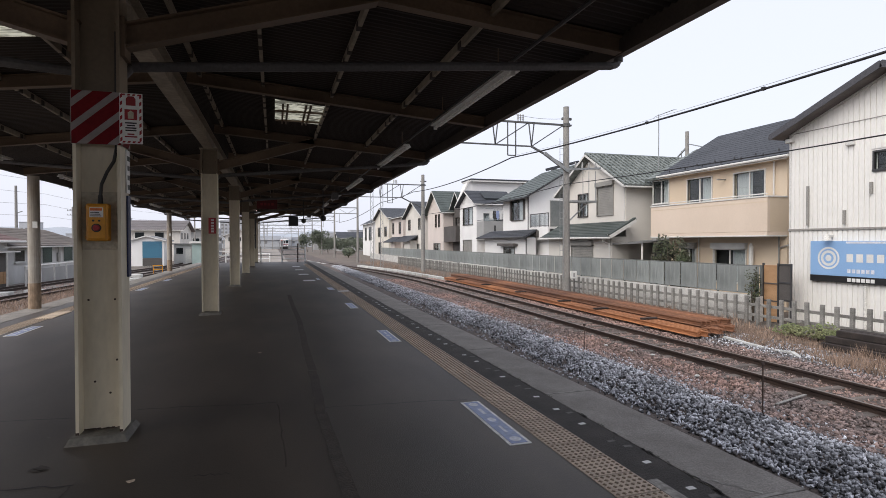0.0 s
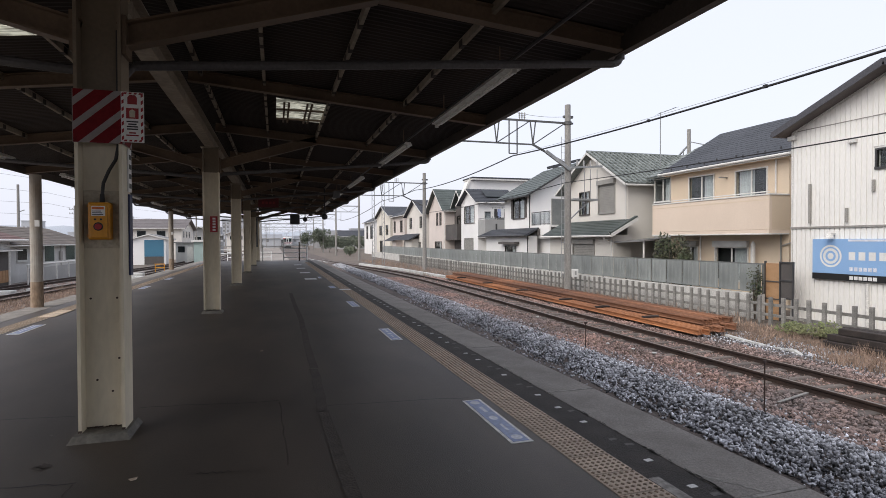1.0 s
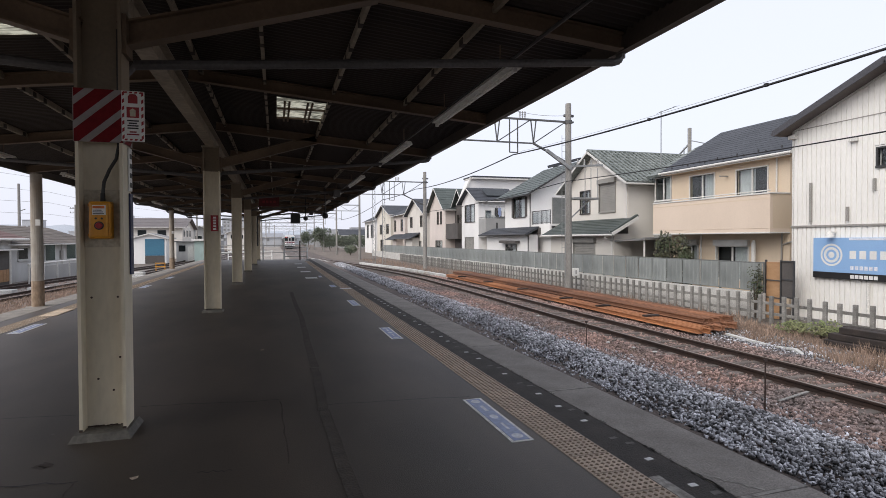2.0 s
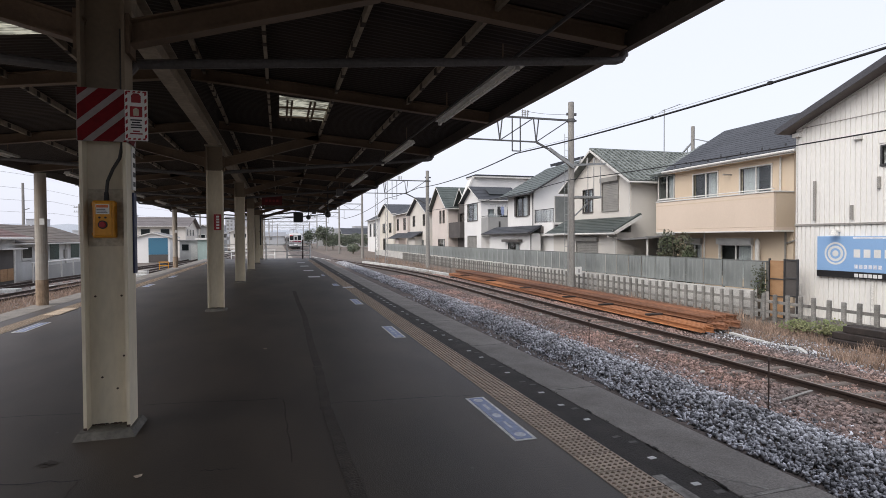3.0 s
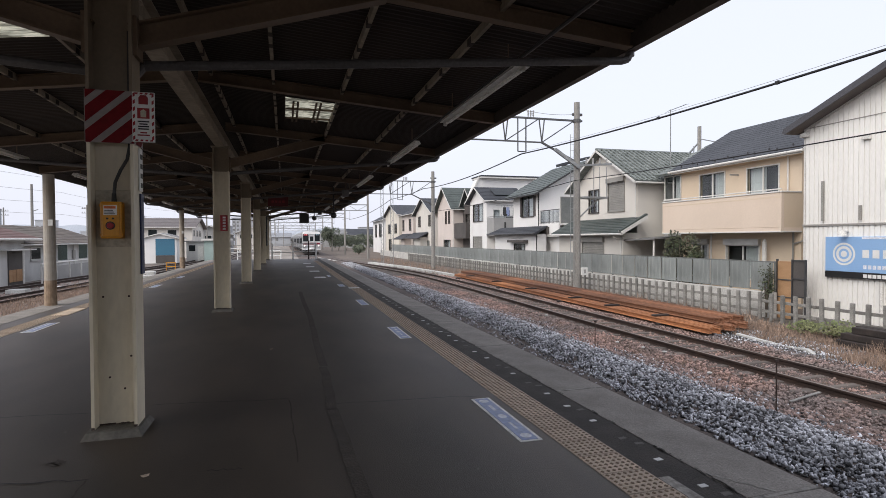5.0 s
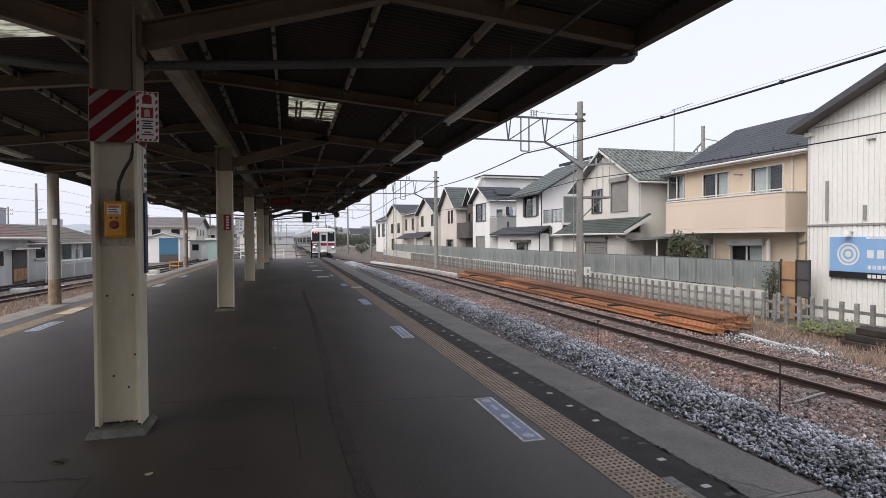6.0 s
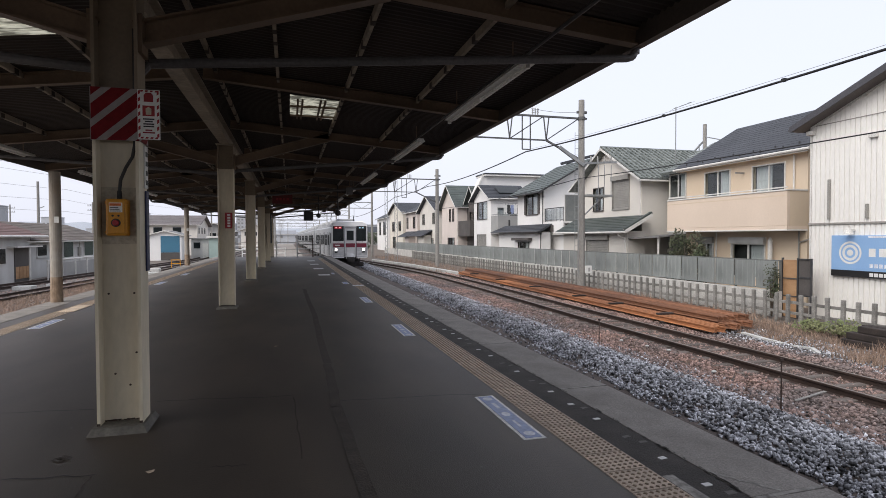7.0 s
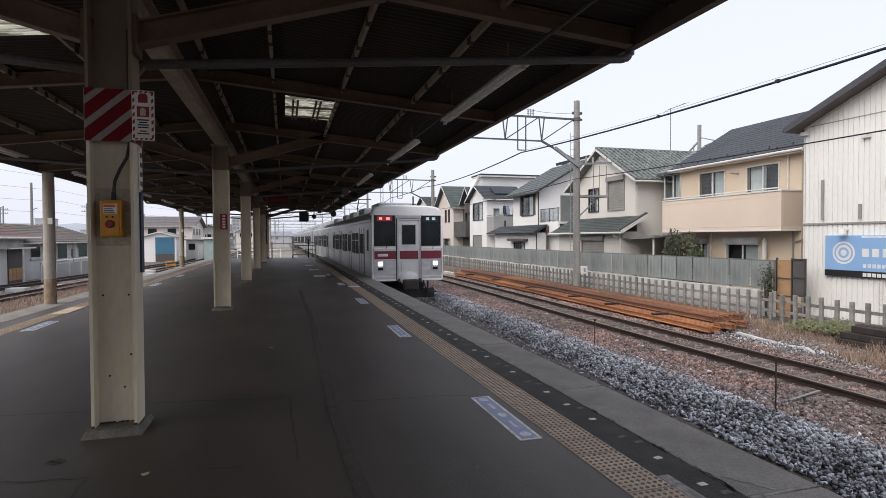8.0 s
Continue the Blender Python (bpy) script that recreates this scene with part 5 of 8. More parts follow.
def roof_gable(h, x0, x1, y0, y1, ze, rise, axis, over, material, name="roof", courses=10, fascia=None, trim_mat=None, lip=0.02):
    """A two-sided roof. axis: the way the ridge runs."""
    trim_mat = trim_mat or TRIM
    bm = B()
    if axis == "x":
        m, half = (y0 + y1) / 2, (y1 - y0) / 2
        k = rise / half
        ea, eb, zr, zd = y0 - over, y1 + over, ze + rise, ze - over * k
        roof_slab(bm, (x0 - over, ea, zd), (x1 + over, ea, zd), (x1 + over, m, zr), (x0 - over, m, zr), courses, lip=lip)
        roof_slab(bm, (x1 + over, eb, zd), (x0 - over, eb, zd), (x0 - over, m, zr), (x1 + over, m, zr), courses, lip=lip)
        r = part(name, bm, material, h)
        for ya in (ea, eb):
            part("barge_board", bar(B(), (x0 - over - 0.02, ya, zd - 0.06), (x0 - over - 0.02, m, zr - 0.06), 0.03, 0.12), trim_mat, r)
            part("gutter", rod(B(), (x0 - over, ya, zd - 0.08), (x1 + over, ya, zd - 0.08), 0.055, n=8), trim_mat, r)
    else:
        m, half = (x0 + x1) / 2, (x1 - x0) / 2
        k = rise / half
        ea, eb, zr, zd = x0 - over, x1 + over, ze + rise, ze - over * k
        roof_slab(bm, (ea, y0 - over, zd), (ea, y1 + over, zd), (m, y1 + over, zr), (m, y0 - over, zr), courses, lip=lip)
        roof_slab(bm, (eb, y1 + over, zd), (eb, y0 - over, zd), (m, y0 - over, zr), (m, y1 + over, zr), courses, lip=lip)
        r = part(name, bm, material, h)
        for xa in (ea, eb):
            part("barge_board", bar(B(), (xa, y0 - over - 0.02, zd - 0.06), (m, y0 - over - 0.02, zr - 0.06), 0.03, 0.12), trim_mat, r)
            part("gutter", rod(B(), (xa - 0.03, y0 - over, zd - 0.08), (xa - 0.03, y1 + over, zd - 0.08), 0.055, n=8), trim_mat, r)
    return r


def shell(h, x0, x1, y0, y1, z0, z1, wall_mat, west=(), south=(), gable=None, rise=0.0, name="wall"):
    """Four walls, with openings to the west and south, and gables."""
    bm = B()
    wall_sheet(bm, (x0, y0, 0), (0, 1, 0), 0, y1 - y0, z0, z1, [(a - y0, b - y0, c, d) for a, b, c, d in west], (-1, 0, 0))
    wall_sheet(bm, (x0, y0, 0), (1, 0, 0), 0, x1 - x0, z0, z1, [(a - x0, b - x0, c, d) for a, b, c, d in south], (0, -1, 0))
    poly(bm, [(x1, y0, z0), (x1, y1, z0), (x1, y1, z1), (x1, y0, z1)])
    poly(bm, [(x0, y1, z0), (x1, y1, z0), (x1, y1, z1), (x0, y1, z1)])
    if gable == "x":
        for x in (x0, x1):
            poly(bm, [(x, y0, z1), (x, y1, z1), (x, (y0 + y1) / 2, z1 + rise)])
    elif gable == "y":
        for y in (y0, y1):
            poly(bm, [(x0, y, z1), (x1, y, z1), ((x0 + x1) / 2, y, z1 + rise)])
    w = part(name, bm, wall_mat, h)
    # a core block painted dark as unlit rooms, so nothing shines through the windows
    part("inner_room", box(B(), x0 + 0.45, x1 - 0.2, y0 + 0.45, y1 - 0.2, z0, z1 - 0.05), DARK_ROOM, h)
    return w


def west_window(h, x, a, b, c, d, **k):
    return window(h, (x, 0, 0), (0, 1, 0), (-1, 0, 0), a, b, c, d, **k)


def south_window(h, y, a, b, c, d, **k):
    return window(h, (0, y, 0), (1, 0, 0), (0, -1, 0), a, b, c, d, **k)


def downspout(h, x, y, z0, z1, material=None):
    part("downspout", rod(B(), (x, y, z0), (x, y, z1), 0.035, n=8), material or TRIM, h)


Z0 = GROUND - 0.05


def siding_house():
    """Ribbed white metal house with its gable to the tracks, a ledge and an advert."""
    x, ya, yb, ze, rise = 17.2, 7.88, 14.52, 5.29, 1.33
    h = thing("siding_house", (x, 11.5, GROUND), "white ribbed metal-clad house with a dark gable roof", "house")
    win = [(11.0, 11.74, 3.72, 4.23)]
    shell(h, x, x + 7, ya, yb, Z0, ze, W_SIDING, win, (), "x", rise)
    for z0, z1, out in ((Z0, 1.93, 0.0), (2.0, ze, 0.0)):
        bm = B()
        y = ya + 0.1
        while y < yb - 0.1:
            zt = z1 if z1 < 4 else ze + rise * (1 - abs((y - (ya + yb) / 2) / ((yb - ya) / 2))) - 0.05
            if z1 > 4 and 10.9 < y < 11.85:
                for q0, q1 in ((z0, 3.6), (4.34, zt)):
                    box(bm, x - 0.03, x, y - 0.062, y + 0.062, q0, q1)
            else:
                box(bm, x - 0.03, x, y - 0.062, y + 0.062, z0, zt)
            y += 0.165
        part("siding_ribs", bm, W_SIDING, h)
    part("ledge", box(B(), x - 0.07, x - 0.001, ya, yb + 0.05, 1.93, 2.0, 0.01), SHUTTER, h, "grey ledge between the storeys")
    part("seam", box(B(), x - 0.04, x - 0.0305, ya + 0.2, yb - 0.1, 5.25, 5.28), SHUTTER, h)
    part("corner_trim", box(B(), x - 0.03, x + 0.06, yb - 0.02, yb + 0.04, Z0, ze), TRIM, h)
    west_window(h, x, *win[0], frame_mat=DARK_TRIM, style="slide")
    for y, z0, z1 in ((13.83, 2.1, 3.42), (12.6, 2.1, 2.55), (11.8, 3.0, 3.35)):
        part("strap_bracket", box(B(), x - 0.1, x - 0.051, y - 0.04, y + 0.04, z0, z1), SHUTTER, h, "grey steel bracket")
    part("wall_vent", box(B(), x - 0.14, x - 0.02, 12.3, 12.55, 4.55, 4.68, 0.02), TRIM, h)
    part("eave_vent", box(B(), x - 0.16, x - 0.02, 14.35, 14.62, 4.98, 5.12, 0.01), TRIM, h)
    ym, zr, k = (ya + yb) / 2, ze + rise + 0.13, rise / ((yb - ya) / 2)
    for sgn, yw in ((1, yb), (-1, ya)):
        ye = yw + sgn * 0.32
        z_e = zr - k * abs(ye - ym)
        bm = B()
        roof_slab(bm, (x - 0.58, ye, z_e), (x + 7.4, ye, z_e), (x + 7.4, ym, zr), (x - 0.58, ym, zr), 3)
        r = part("roof", bm, R_BLUEGREY, h, "dark blue-grey metal roof")
        part("rake_board", bar(B(), (x - 0.6, ye, z_e - 0.09), (x - 0.6, ym, zr - 0.09), 0.03, 0.2), R_BLUEGREY, r, "dark rake board")
        part("soffit", bar(B(), (x - 0.31, ye, z_e - 0.155), (x - 0.31, ym, zr - 0.155), 0.56, 0.03), R_BROWN, r, "dark soffit under the rake")
        part("rake_trim", bar(B(), (x - 0.05, yw, z_e - 0.06), (x - 0.05, ym, zr - 0.21), 0.05, 0.07), TRIM, r, "pale trim under the rake")
        part("gutter", rod(B(), (x - 0.58, ye + sgn * 0.05, z_e - 0.1), (x + 7.4, ye + sgn * 0.05, z_e - 0.1), 0.055, n=8), R_BLUEGREY, r)
    # the advert
    t = thing("advert_board", (x - 0.12, 11.6, 0.28), "light blue advert board with white emblem and black foot", "advert board")
    f = x - 0.13
    part("board", box(B(), f, x - 0.03, 9.3, 13.68, 0.47, 1.58, 0.01), AD_BLUE, t)
    part("foot_strip", box(B(), f - 0.004, x - 0.03, 9.3, 13.68, 0.27, 0.468), BLACK, t, "black foot strip with small print")
    cy, cz = 13.06, 1.03
    for r0, r1 in ((0.36, 0.30), (0.25, 0.17), (0.10, 0.0)):
        bm = B()
        n = 28
        if r1:
            for k in range(n):
                a, b = 2 * math.pi * k / n, 2 * math.pi * (k + 1) / n
                poly(bm, [(f - 0.003, cy + r * math.cos(w), cz + r * math.sin(w)) for r, w in ((r0, a), (r0, b), (r1, b), (r1, a))])
        else:
            poly(bm, [(f - 0.003, cy + r0 * math.cos(2 * math.pi * k / n), cz + r0 * math.sin(2 * math.pi * k / n)) for k in range(n)])
        part("emblem_ring", bm, WHITE, t, "white round emblem")
    for k in range(8):
        y1 = 12.48 - k * 0.3
        bm = B()
        poly(bm, [(f - 0.003, y1, 0.92), (f - 0.003, y1 - 0.2, 0.92), (f - 0.003, y1 - 0.2, 1.17), (f - 0.003, y1, 1.17)])
        part("letter_block", bm, WHITE, t, "white block in place of lettering")
    for k in range(6):
        y1 = 12.45 - k * 0.14
        part("text_bar", box(B(), f - 0.006, f - 0.003, y1 - 0.1, y1, 0.58, 0.7), PALE_STICKER, t, "pale bar of small print")
        part("text_bar", box(B(), f - 0.01, f - 0.0045, y1 - 0.11, y1, 0.31, 0.42), WHITE, t, "white bar of small print")
    part("heading_strip", box(B(), f - 0.005, f - 0.002, 9.4, 12.5, 1.5, 1.56), PALE_STICKER, t, "pale heading strip")
    t = thing("advert_lamp", (x - 0.3, 13.0, 1.65), "small white wall lamp above the advert", "wall lamp")
    part("arm", box(B(), x - 0.3, x - 0.02, 12.97, 13.03, 1.72, 1.77), TRIM, t)
    part("head", rod(B(), (x - 0.3, 13.0, 1.62), (x - 0.3, 13.0, 1.78), 0.14, 0.07, n=12), TRIM, t)
    t = thing("wall_pipe", (x - 0.08, 12.0, Z0), "white vertical pipe on the wall below the advert", "pipe")
    part("pipe", rod(B(), (x - 0.08, 11.95, GROUND), (x - 0.08, 11.95, 0.2), 0.045, n=8), TRIM, t)


def yellow_house():
    x, xb, ya, yb, ze = 19.3, 26.3, 16.45, 23.13, 5.2
    h = thing("yellow_house", (x, 20, GROUND), "beige yellow two-storey house with balcony and charcoal roof", "house")
    holes = [(20.3, 21.82, 3.3, 4.56), (17.46, 19.02, 3.3, 4.52), (18.4, 20.15, -0.2, 1.19), (21.3, 22.2, -0.2, 1.2)]
    shell(h, x, xb, ya, yb, Z0, ze, W_YELLOW, holes, (), "y", 2.02)
    west_window(h, x, *holes[0], frame_mat=TRIM)
    west_window(h, x, *holes[1], frame_mat=TRIM, far_half=True)
    west_window(h, x, *holes[2], frame_mat=TRIM, hood=True)
    west_window(h, x, *holes[3], hood=True)
    roof_gable(h, x, xb, ya, yb, ze, 2.02, "y", 0.42, R_SLATE, courses=16, trim_mat=TRIM, lip=0.007)
    part("eave_fascia", box(B(), x - 0.4, x - 0.36, ya - 0.3, yb + 0.3, ze - 0.42, ze - 0.3), TRIM, h, "white eave board")
    part("eave_soffit", box(B(), x - 0.36, x - 0.001, ya - 0.3, yb + 0.3, ze - 0.41, ze - 0.37), W_YELLOW, h)
    part("snow_guard", snow_guards(x, ya, yb, ze), DARK_TRIM, h)
    # balcony
    bx, by0, by1 = 18.3, 16.45, 23.3
    b = part("balcony", box(B(), bx, x - 0.002, by0, by1, 1.82, 1.95), W_PEACH, h, "solid peach balcony parapet")
    part("parapet", box(B(), bx, bx + 0.14, by0, by1, 1.951, 3.3, 0.015), W_PEACH, b)
    for yy in (by0, by1 - 0.14):
        part("parapet", box(B(), bx + 0.141, x - 0.002, yy, yy + 0.14, 1.951, 3.3), W_YELLOW, b)
    part("coping", box(B(), bx - 0.03, bx + 0.17, by0 - 0.03, by1 + 0.02, 3.3, 3.36, 0.01), TRIM, b, "white parapet coping")
    part("coping", box(B(), bx + 0.171, x - 0.003, by0 - 0.03, by0 + 0.17, 3.3, 3.36, 0.01), TRIM, b, "white parapet coping")
    part("handrail", rod(B(), (bx + 0.07, by0 + 0.05, 3.44), (bx + 0.07, by1, 3.44), 0.025, n=8), TRIM, b)
    part("groove", box(B(), bx - 0.004, bx - 0.001, by0, by1, 3.1, 3.14), W_YELLOW, b)
    part("edge_strip", box(B(), bx - 0.03, x, by0 - 0.02, by1, 1.76, 1.818, 0.008), TRIM, b)
    downspout(h, x - 0.06, 16.75, GROUND, 2.3, SHUTTER)
    downspout(h, x - 0.06, 21.05, GROUND, 1.75, TRIM)
    downspout(h, x - 0.06, 17.0, 3.4, 4.9, TRIM)
    part("branch_pipe", bar(B(), (x - 0.06, 16.75, 1.3), (x - 0.06, 15.3, 1.75), 0.05, 0.05), SHUTTER, h)
    part("clothes_pole_arm", box(B(), x - 0.45, x, 19.5, 19.56, 4.3, 4.36), SHUTTER, h)
    t = thing("water_heater", (x - 0.25, 17.9, GROUND), "slim white outdoor pipe unit beside the window", "water heater")
    part("tank", rod(B(), (x - 0.25, 17.9, GROUND), (x - 0.25, 17.9, 1.35), 0.09, n=10), TRIM, t)
    part("cap", rod(B(), (x - 0.25, 17.9, 1.35), (x - 0.25, 17.9, 1.5), 0.1, 0.03, n=10), TRIM, t)
    # set-back wing towards the next house
    wing = [(24.5, 25.7, 3.7, 4.9)]
    shell(h, 20.4, xb, yb + 0.002, 25.85, Z0, 5.1, W_GREY, wing, (), None, name="wing_wall")
    west_window(h, 20.4, *wing[0], frame_mat=TRIM)
    bm = B()
    roof_slab(bm, (20.0, yb + 0.45, 5.05), (20.0, 26.0, 5.05), (23.6, 26.0, 6.95), (23.6, yb + 0.45, 6.95), 10)
    part("wing_roof", bm, R_GREYGREEN, h, "grey-green tiled wing roof")
    # canopy over the side yard
    t = thing("carport", (19.0, 24.6, GROUND), "low grey carport roof between two houses", "carport")
    bm = B()
    roof_slab(bm, (17.9, 23.4, 1.55), (17.9, 26.4, 1.45), (22, 26.4, 1.75), (22, 23.4, 1.85), 4, 0.06)
    part("roof", bm, R_GREY, t)
    for y in (23.7, 26.2):
        part("post", rod(B(), (18.1, y, GROUND), (18.1, y, 1.5), 0.05, n=8), TRIM, t)
    part("back_wall", box(B(), 21.8, 21.9, 23.3, 26.5, Z0, 1.6), W_DARK, t)


def snow_guards(x, ya, yb, ze):
    bm = B()
    y = ya + 0.3
    k = 0
    while y < yb:
        d = 0.12 if k % 2 else 0.32
        box(bm, x - 0.4 + d, x - 0.36 + d, y, y + 0.05, ze - 0.22 + 0.577 * d, ze - 0.12 + 0.577 * d)
        y += 0.55
        k += 1
    return bm


def green_roof_house():
    x, xb, ya, yb, ze, rise = 19.0, 25.5, 26.3, 33.2, 5.0, 2.0
    h = thing("green_roof_house", (x, 29.7, GROUND), "cream two-storey house with grey-green tiled gable roof", "house")
    holes = [(30.2, 31.3, 3.2, 4.6), (27.5, 29.15, 3.2, 4.85)]
    shell(h, x, xb, ya, yb, Z0, ze, W_CREAM, holes, (), "x", rise)
    west_window(h, x, *holes[0], frame_mat=BRONZE)
    west_window(h, x, *holes[1], style="shutter", frame_mat=SHUTTER, hood=True)
    roof_gable(h, x, xb, ya, yb, ze, rise, "x", 0.5, R_GREYGREEN, courses=11, lip=0.06)
    bm = B()
    for k in range(22):
        xx = x - 0.4 + k * 0.33
        bar(bm, (xx, ya - 0.48, ze - 0.24), (xx, (ya + yb) / 2, ze + rise + 0.04), 0.13, 0.13)
    part("tile_ribs", bm, R_GREYGREEN, h)
    part("ridge_cap", rod(B(), (x - 0.5, (ya + yb) / 2, ze + rise + 0.03), (xb + 0.5, (ya + yb) / 2, ze + rise + 0.03), 0.1, n=8), R_GREYGREEN, h)
    downspout(h, x - 0.04, ya + 0.1, 2.6, ze, TRIM)
    # the lower front room with a green roof
    fx, fy0, fy1 = 17.85, 26.0, 33.2
    low = [(27.85, 30.2, -0.3, 1.3)]
    shell(h, fx, x - 0.002, fy0, fy1, Z0, 1.85, W_CREAM, low, (), None, name="front_room_wall")
    west_window(h, fx, *low[0], style="shutter", frame_mat=SHUTTER, hood=True)
    bm = B()
    roof_slab(bm, (fx - 0.5, fy0 - 0.6, 1.85), (fx - 0.5, fy1 + 0.3, 1.85), (x + 0.0, fy1 + 0.3, 2.75), (x + 0.0, fy0 - 0.6, 2.75), 9)
    part("front_room_roof", bm, R_GREEN, h, "green shingled lower roof")
    part("barge_board", bar(B(), (fx - 0.52, fy0 - 0.62, 1.82), (x, fy0 - 0.62, 2.72), 0.04, 0.18), TRIM, h)
    part("verge_cap", bar(B(), (fx - 0.5, fy0 - 0.5, 1.95), (x, fy0 - 0.5, 2.85), 0.22, 0.12), R_GREEN, h, "raised green verge tiles")
    part("verge_flashing", bar(B(), (fx - 0.45, fy0 - 0.32, 1.94), (x, fy0 - 0.32, 2.83), 0.08, 0.1), TRIM, h, "white flashing along the verge")
    part("downpipe", mesh_from_tube([(fx - 0.5, fy0 + 0.15, 1.78), (fx - 0.45, fy0 + 0.15, 1.6), (fx - 0.06, fy0 + 0.15, 1.45), (fx - 0.06, fy0 + 0.15, 1.2)], 0.04, TRIM), TRIM, h)
    part("gutter", rod(B(), (fx - 0.55, fy0 - 0.6, 1.78), (fx - 0.55, fy1 + 0.3, 1.78), 0.06, n=8), TRIM, h)
    downspout(h, fx - 0.04, fy0 + 0.1, GROUND, 1.75, TRIM)


def porch_house():
    """White house with its roof sloping to the tracks, dark window frames and a south balcony."""
    x, xb, ya, yb, ze, rise = 18.5, 26.5, 37.5, 42.4, 5.3, 2.3
    h = thing("white_balcony_house", (x, 40, GROUND), "white two-storey house with green-grey roof and dark window frames", "house")
    holes = [(38.5, 40.6, 3.3, 4.85)]
    door = [(20.3, 22.6, 2.75, 4.7)]
    shell(h, x, xb, ya, yb, Z0, ze, W_WHITE, holes, door, "y", rise)
    west_window(h, x, *holes[0], frame_mat=BRONZE)
    south_window(h, ya, *door[0], frame_mat=SHUTTER, style="shutter")
    part("storm_shutter", box(B(), 20.3, 22.6, ya - 0.05, ya - 0.004, 2.75, 4.7), FENCE_POST, h, "dark grey storm shutter")
    for a, b in ((38.15, 38.45), (40.65, 40.95)):
        part("side_shutter", box(B(), x - 0.06, x, a, b, 3.3, 4.85), W_DARK, h)
    roof_gable(h, x, xb, ya, yb, ze, rise, "y", 0.65, R_GREEN, courses=12, trim_mat=DARK_TRIM)
    downspout(h, x - 0.04, ya + 0.1, 2.0, ze - 0.2, DARK_TRIM)
    # balcony on the south side
    b = part("balcony", box(B(), x + 0.05, 22.8, 34.6, ya - 0.002, 2.5, 2.65), W_WHITE, h)
    part("apron", box(B(), x + 0.05, x + 0.17, 34.6, ya - 0.002, 1.7, 2.5), W_WHITE, b)
    for k in range(15):
        y = 34.65 + k * 0.2
        part("baluster", rod(B(), (x + 0.1, y, 2.65), (x + 0.1, y, 3.62), 0.03 if k % 7 == 0 else 0.011, n=5), DARK_TRIM, b)
    part("infill_panel", box(B(), x + 0.12, x + 0.128, 34.65, ya - 0.05, 2.78, 3.58), GLASS, b, "clear balcony panel")
    part("bottom_rail", rod(B(), (x + 0.1, 34.6, 2.75), (x + 0.1, ya, 2.75), 0.02, n=5), DARK_TRIM, b)
    part("handrail", rod(B(), (x + 0.1, 34.6, 3.63), (x + 0.1, ya, 3.63), 0.03, n=6), DARK_TRIM, b)
    part("planter", box(B(), x - 0.1, x + 0.04, 36.0, 36.4, 1.9, 2.4), W_DARK, b)
    shell(h, x + 0.5, 24, 33.8, ya - 0.003, Z0, 1.7, W_WHITE, [(34.0, 35.0, -1.1, 1.2)], (), None, name="porch_wall")
    west_window(h, x + 0.5, 34.0, 35.0, -1.1, 1.2, frame_mat=BRONZE, style="one")
    # lower front room
    shell(h, x - 0.7, x - 0.002, 36.4, 44.8, Z0, 1.9, W_WHITE, [(38.6, 40.6, -0.4, 1.1)], (), None, name="front_wall")
    west_window(h, x - 0.7, 38.6, 40.6, -0.4, 1.1, frame_mat=BRONZE)
    part("awning", box(B(), x - 1.1, x - 0.7, 38.0, 41.2, 1.25, 1.45, 0.02), W_DARK, h)
    bm = B()
    roof_slab(bm, (x - 1.2, 35.9, 1.95), (x - 1.2, 45.4, 1.95), (x, 45.0, 2.5), (x, 36.2, 2.5), 5)
    part("lower_roof", bm, R_SLATE, h, "dark lean-to roof")
    part("gutter", rod(B(), (x - 1.24, 35.9, 1.9), (x - 1.24, 45.4, 1.9), 0.06, n=8), DARK_TRIM, h)
    downspout(h, x - 0.74, 36.5, GROUND, 1.85, DARK_TRIM)
    part("rear_block", box(B(), 23.6, 25.6, 42.5, 43.5, 2.0, 7.95), W_WHITE, h)
    bm = B()
    roof_slab(bm, (23.1, 42.45, 8.05), (23.1, 43.6, 8.05), (25.8, 43.6, 8.75), (25.8, 42.45, 8.75), 6, 0.22)
    part("rear_roof", bm, R_SLATE, h, "dark upper roof with a deep eave")


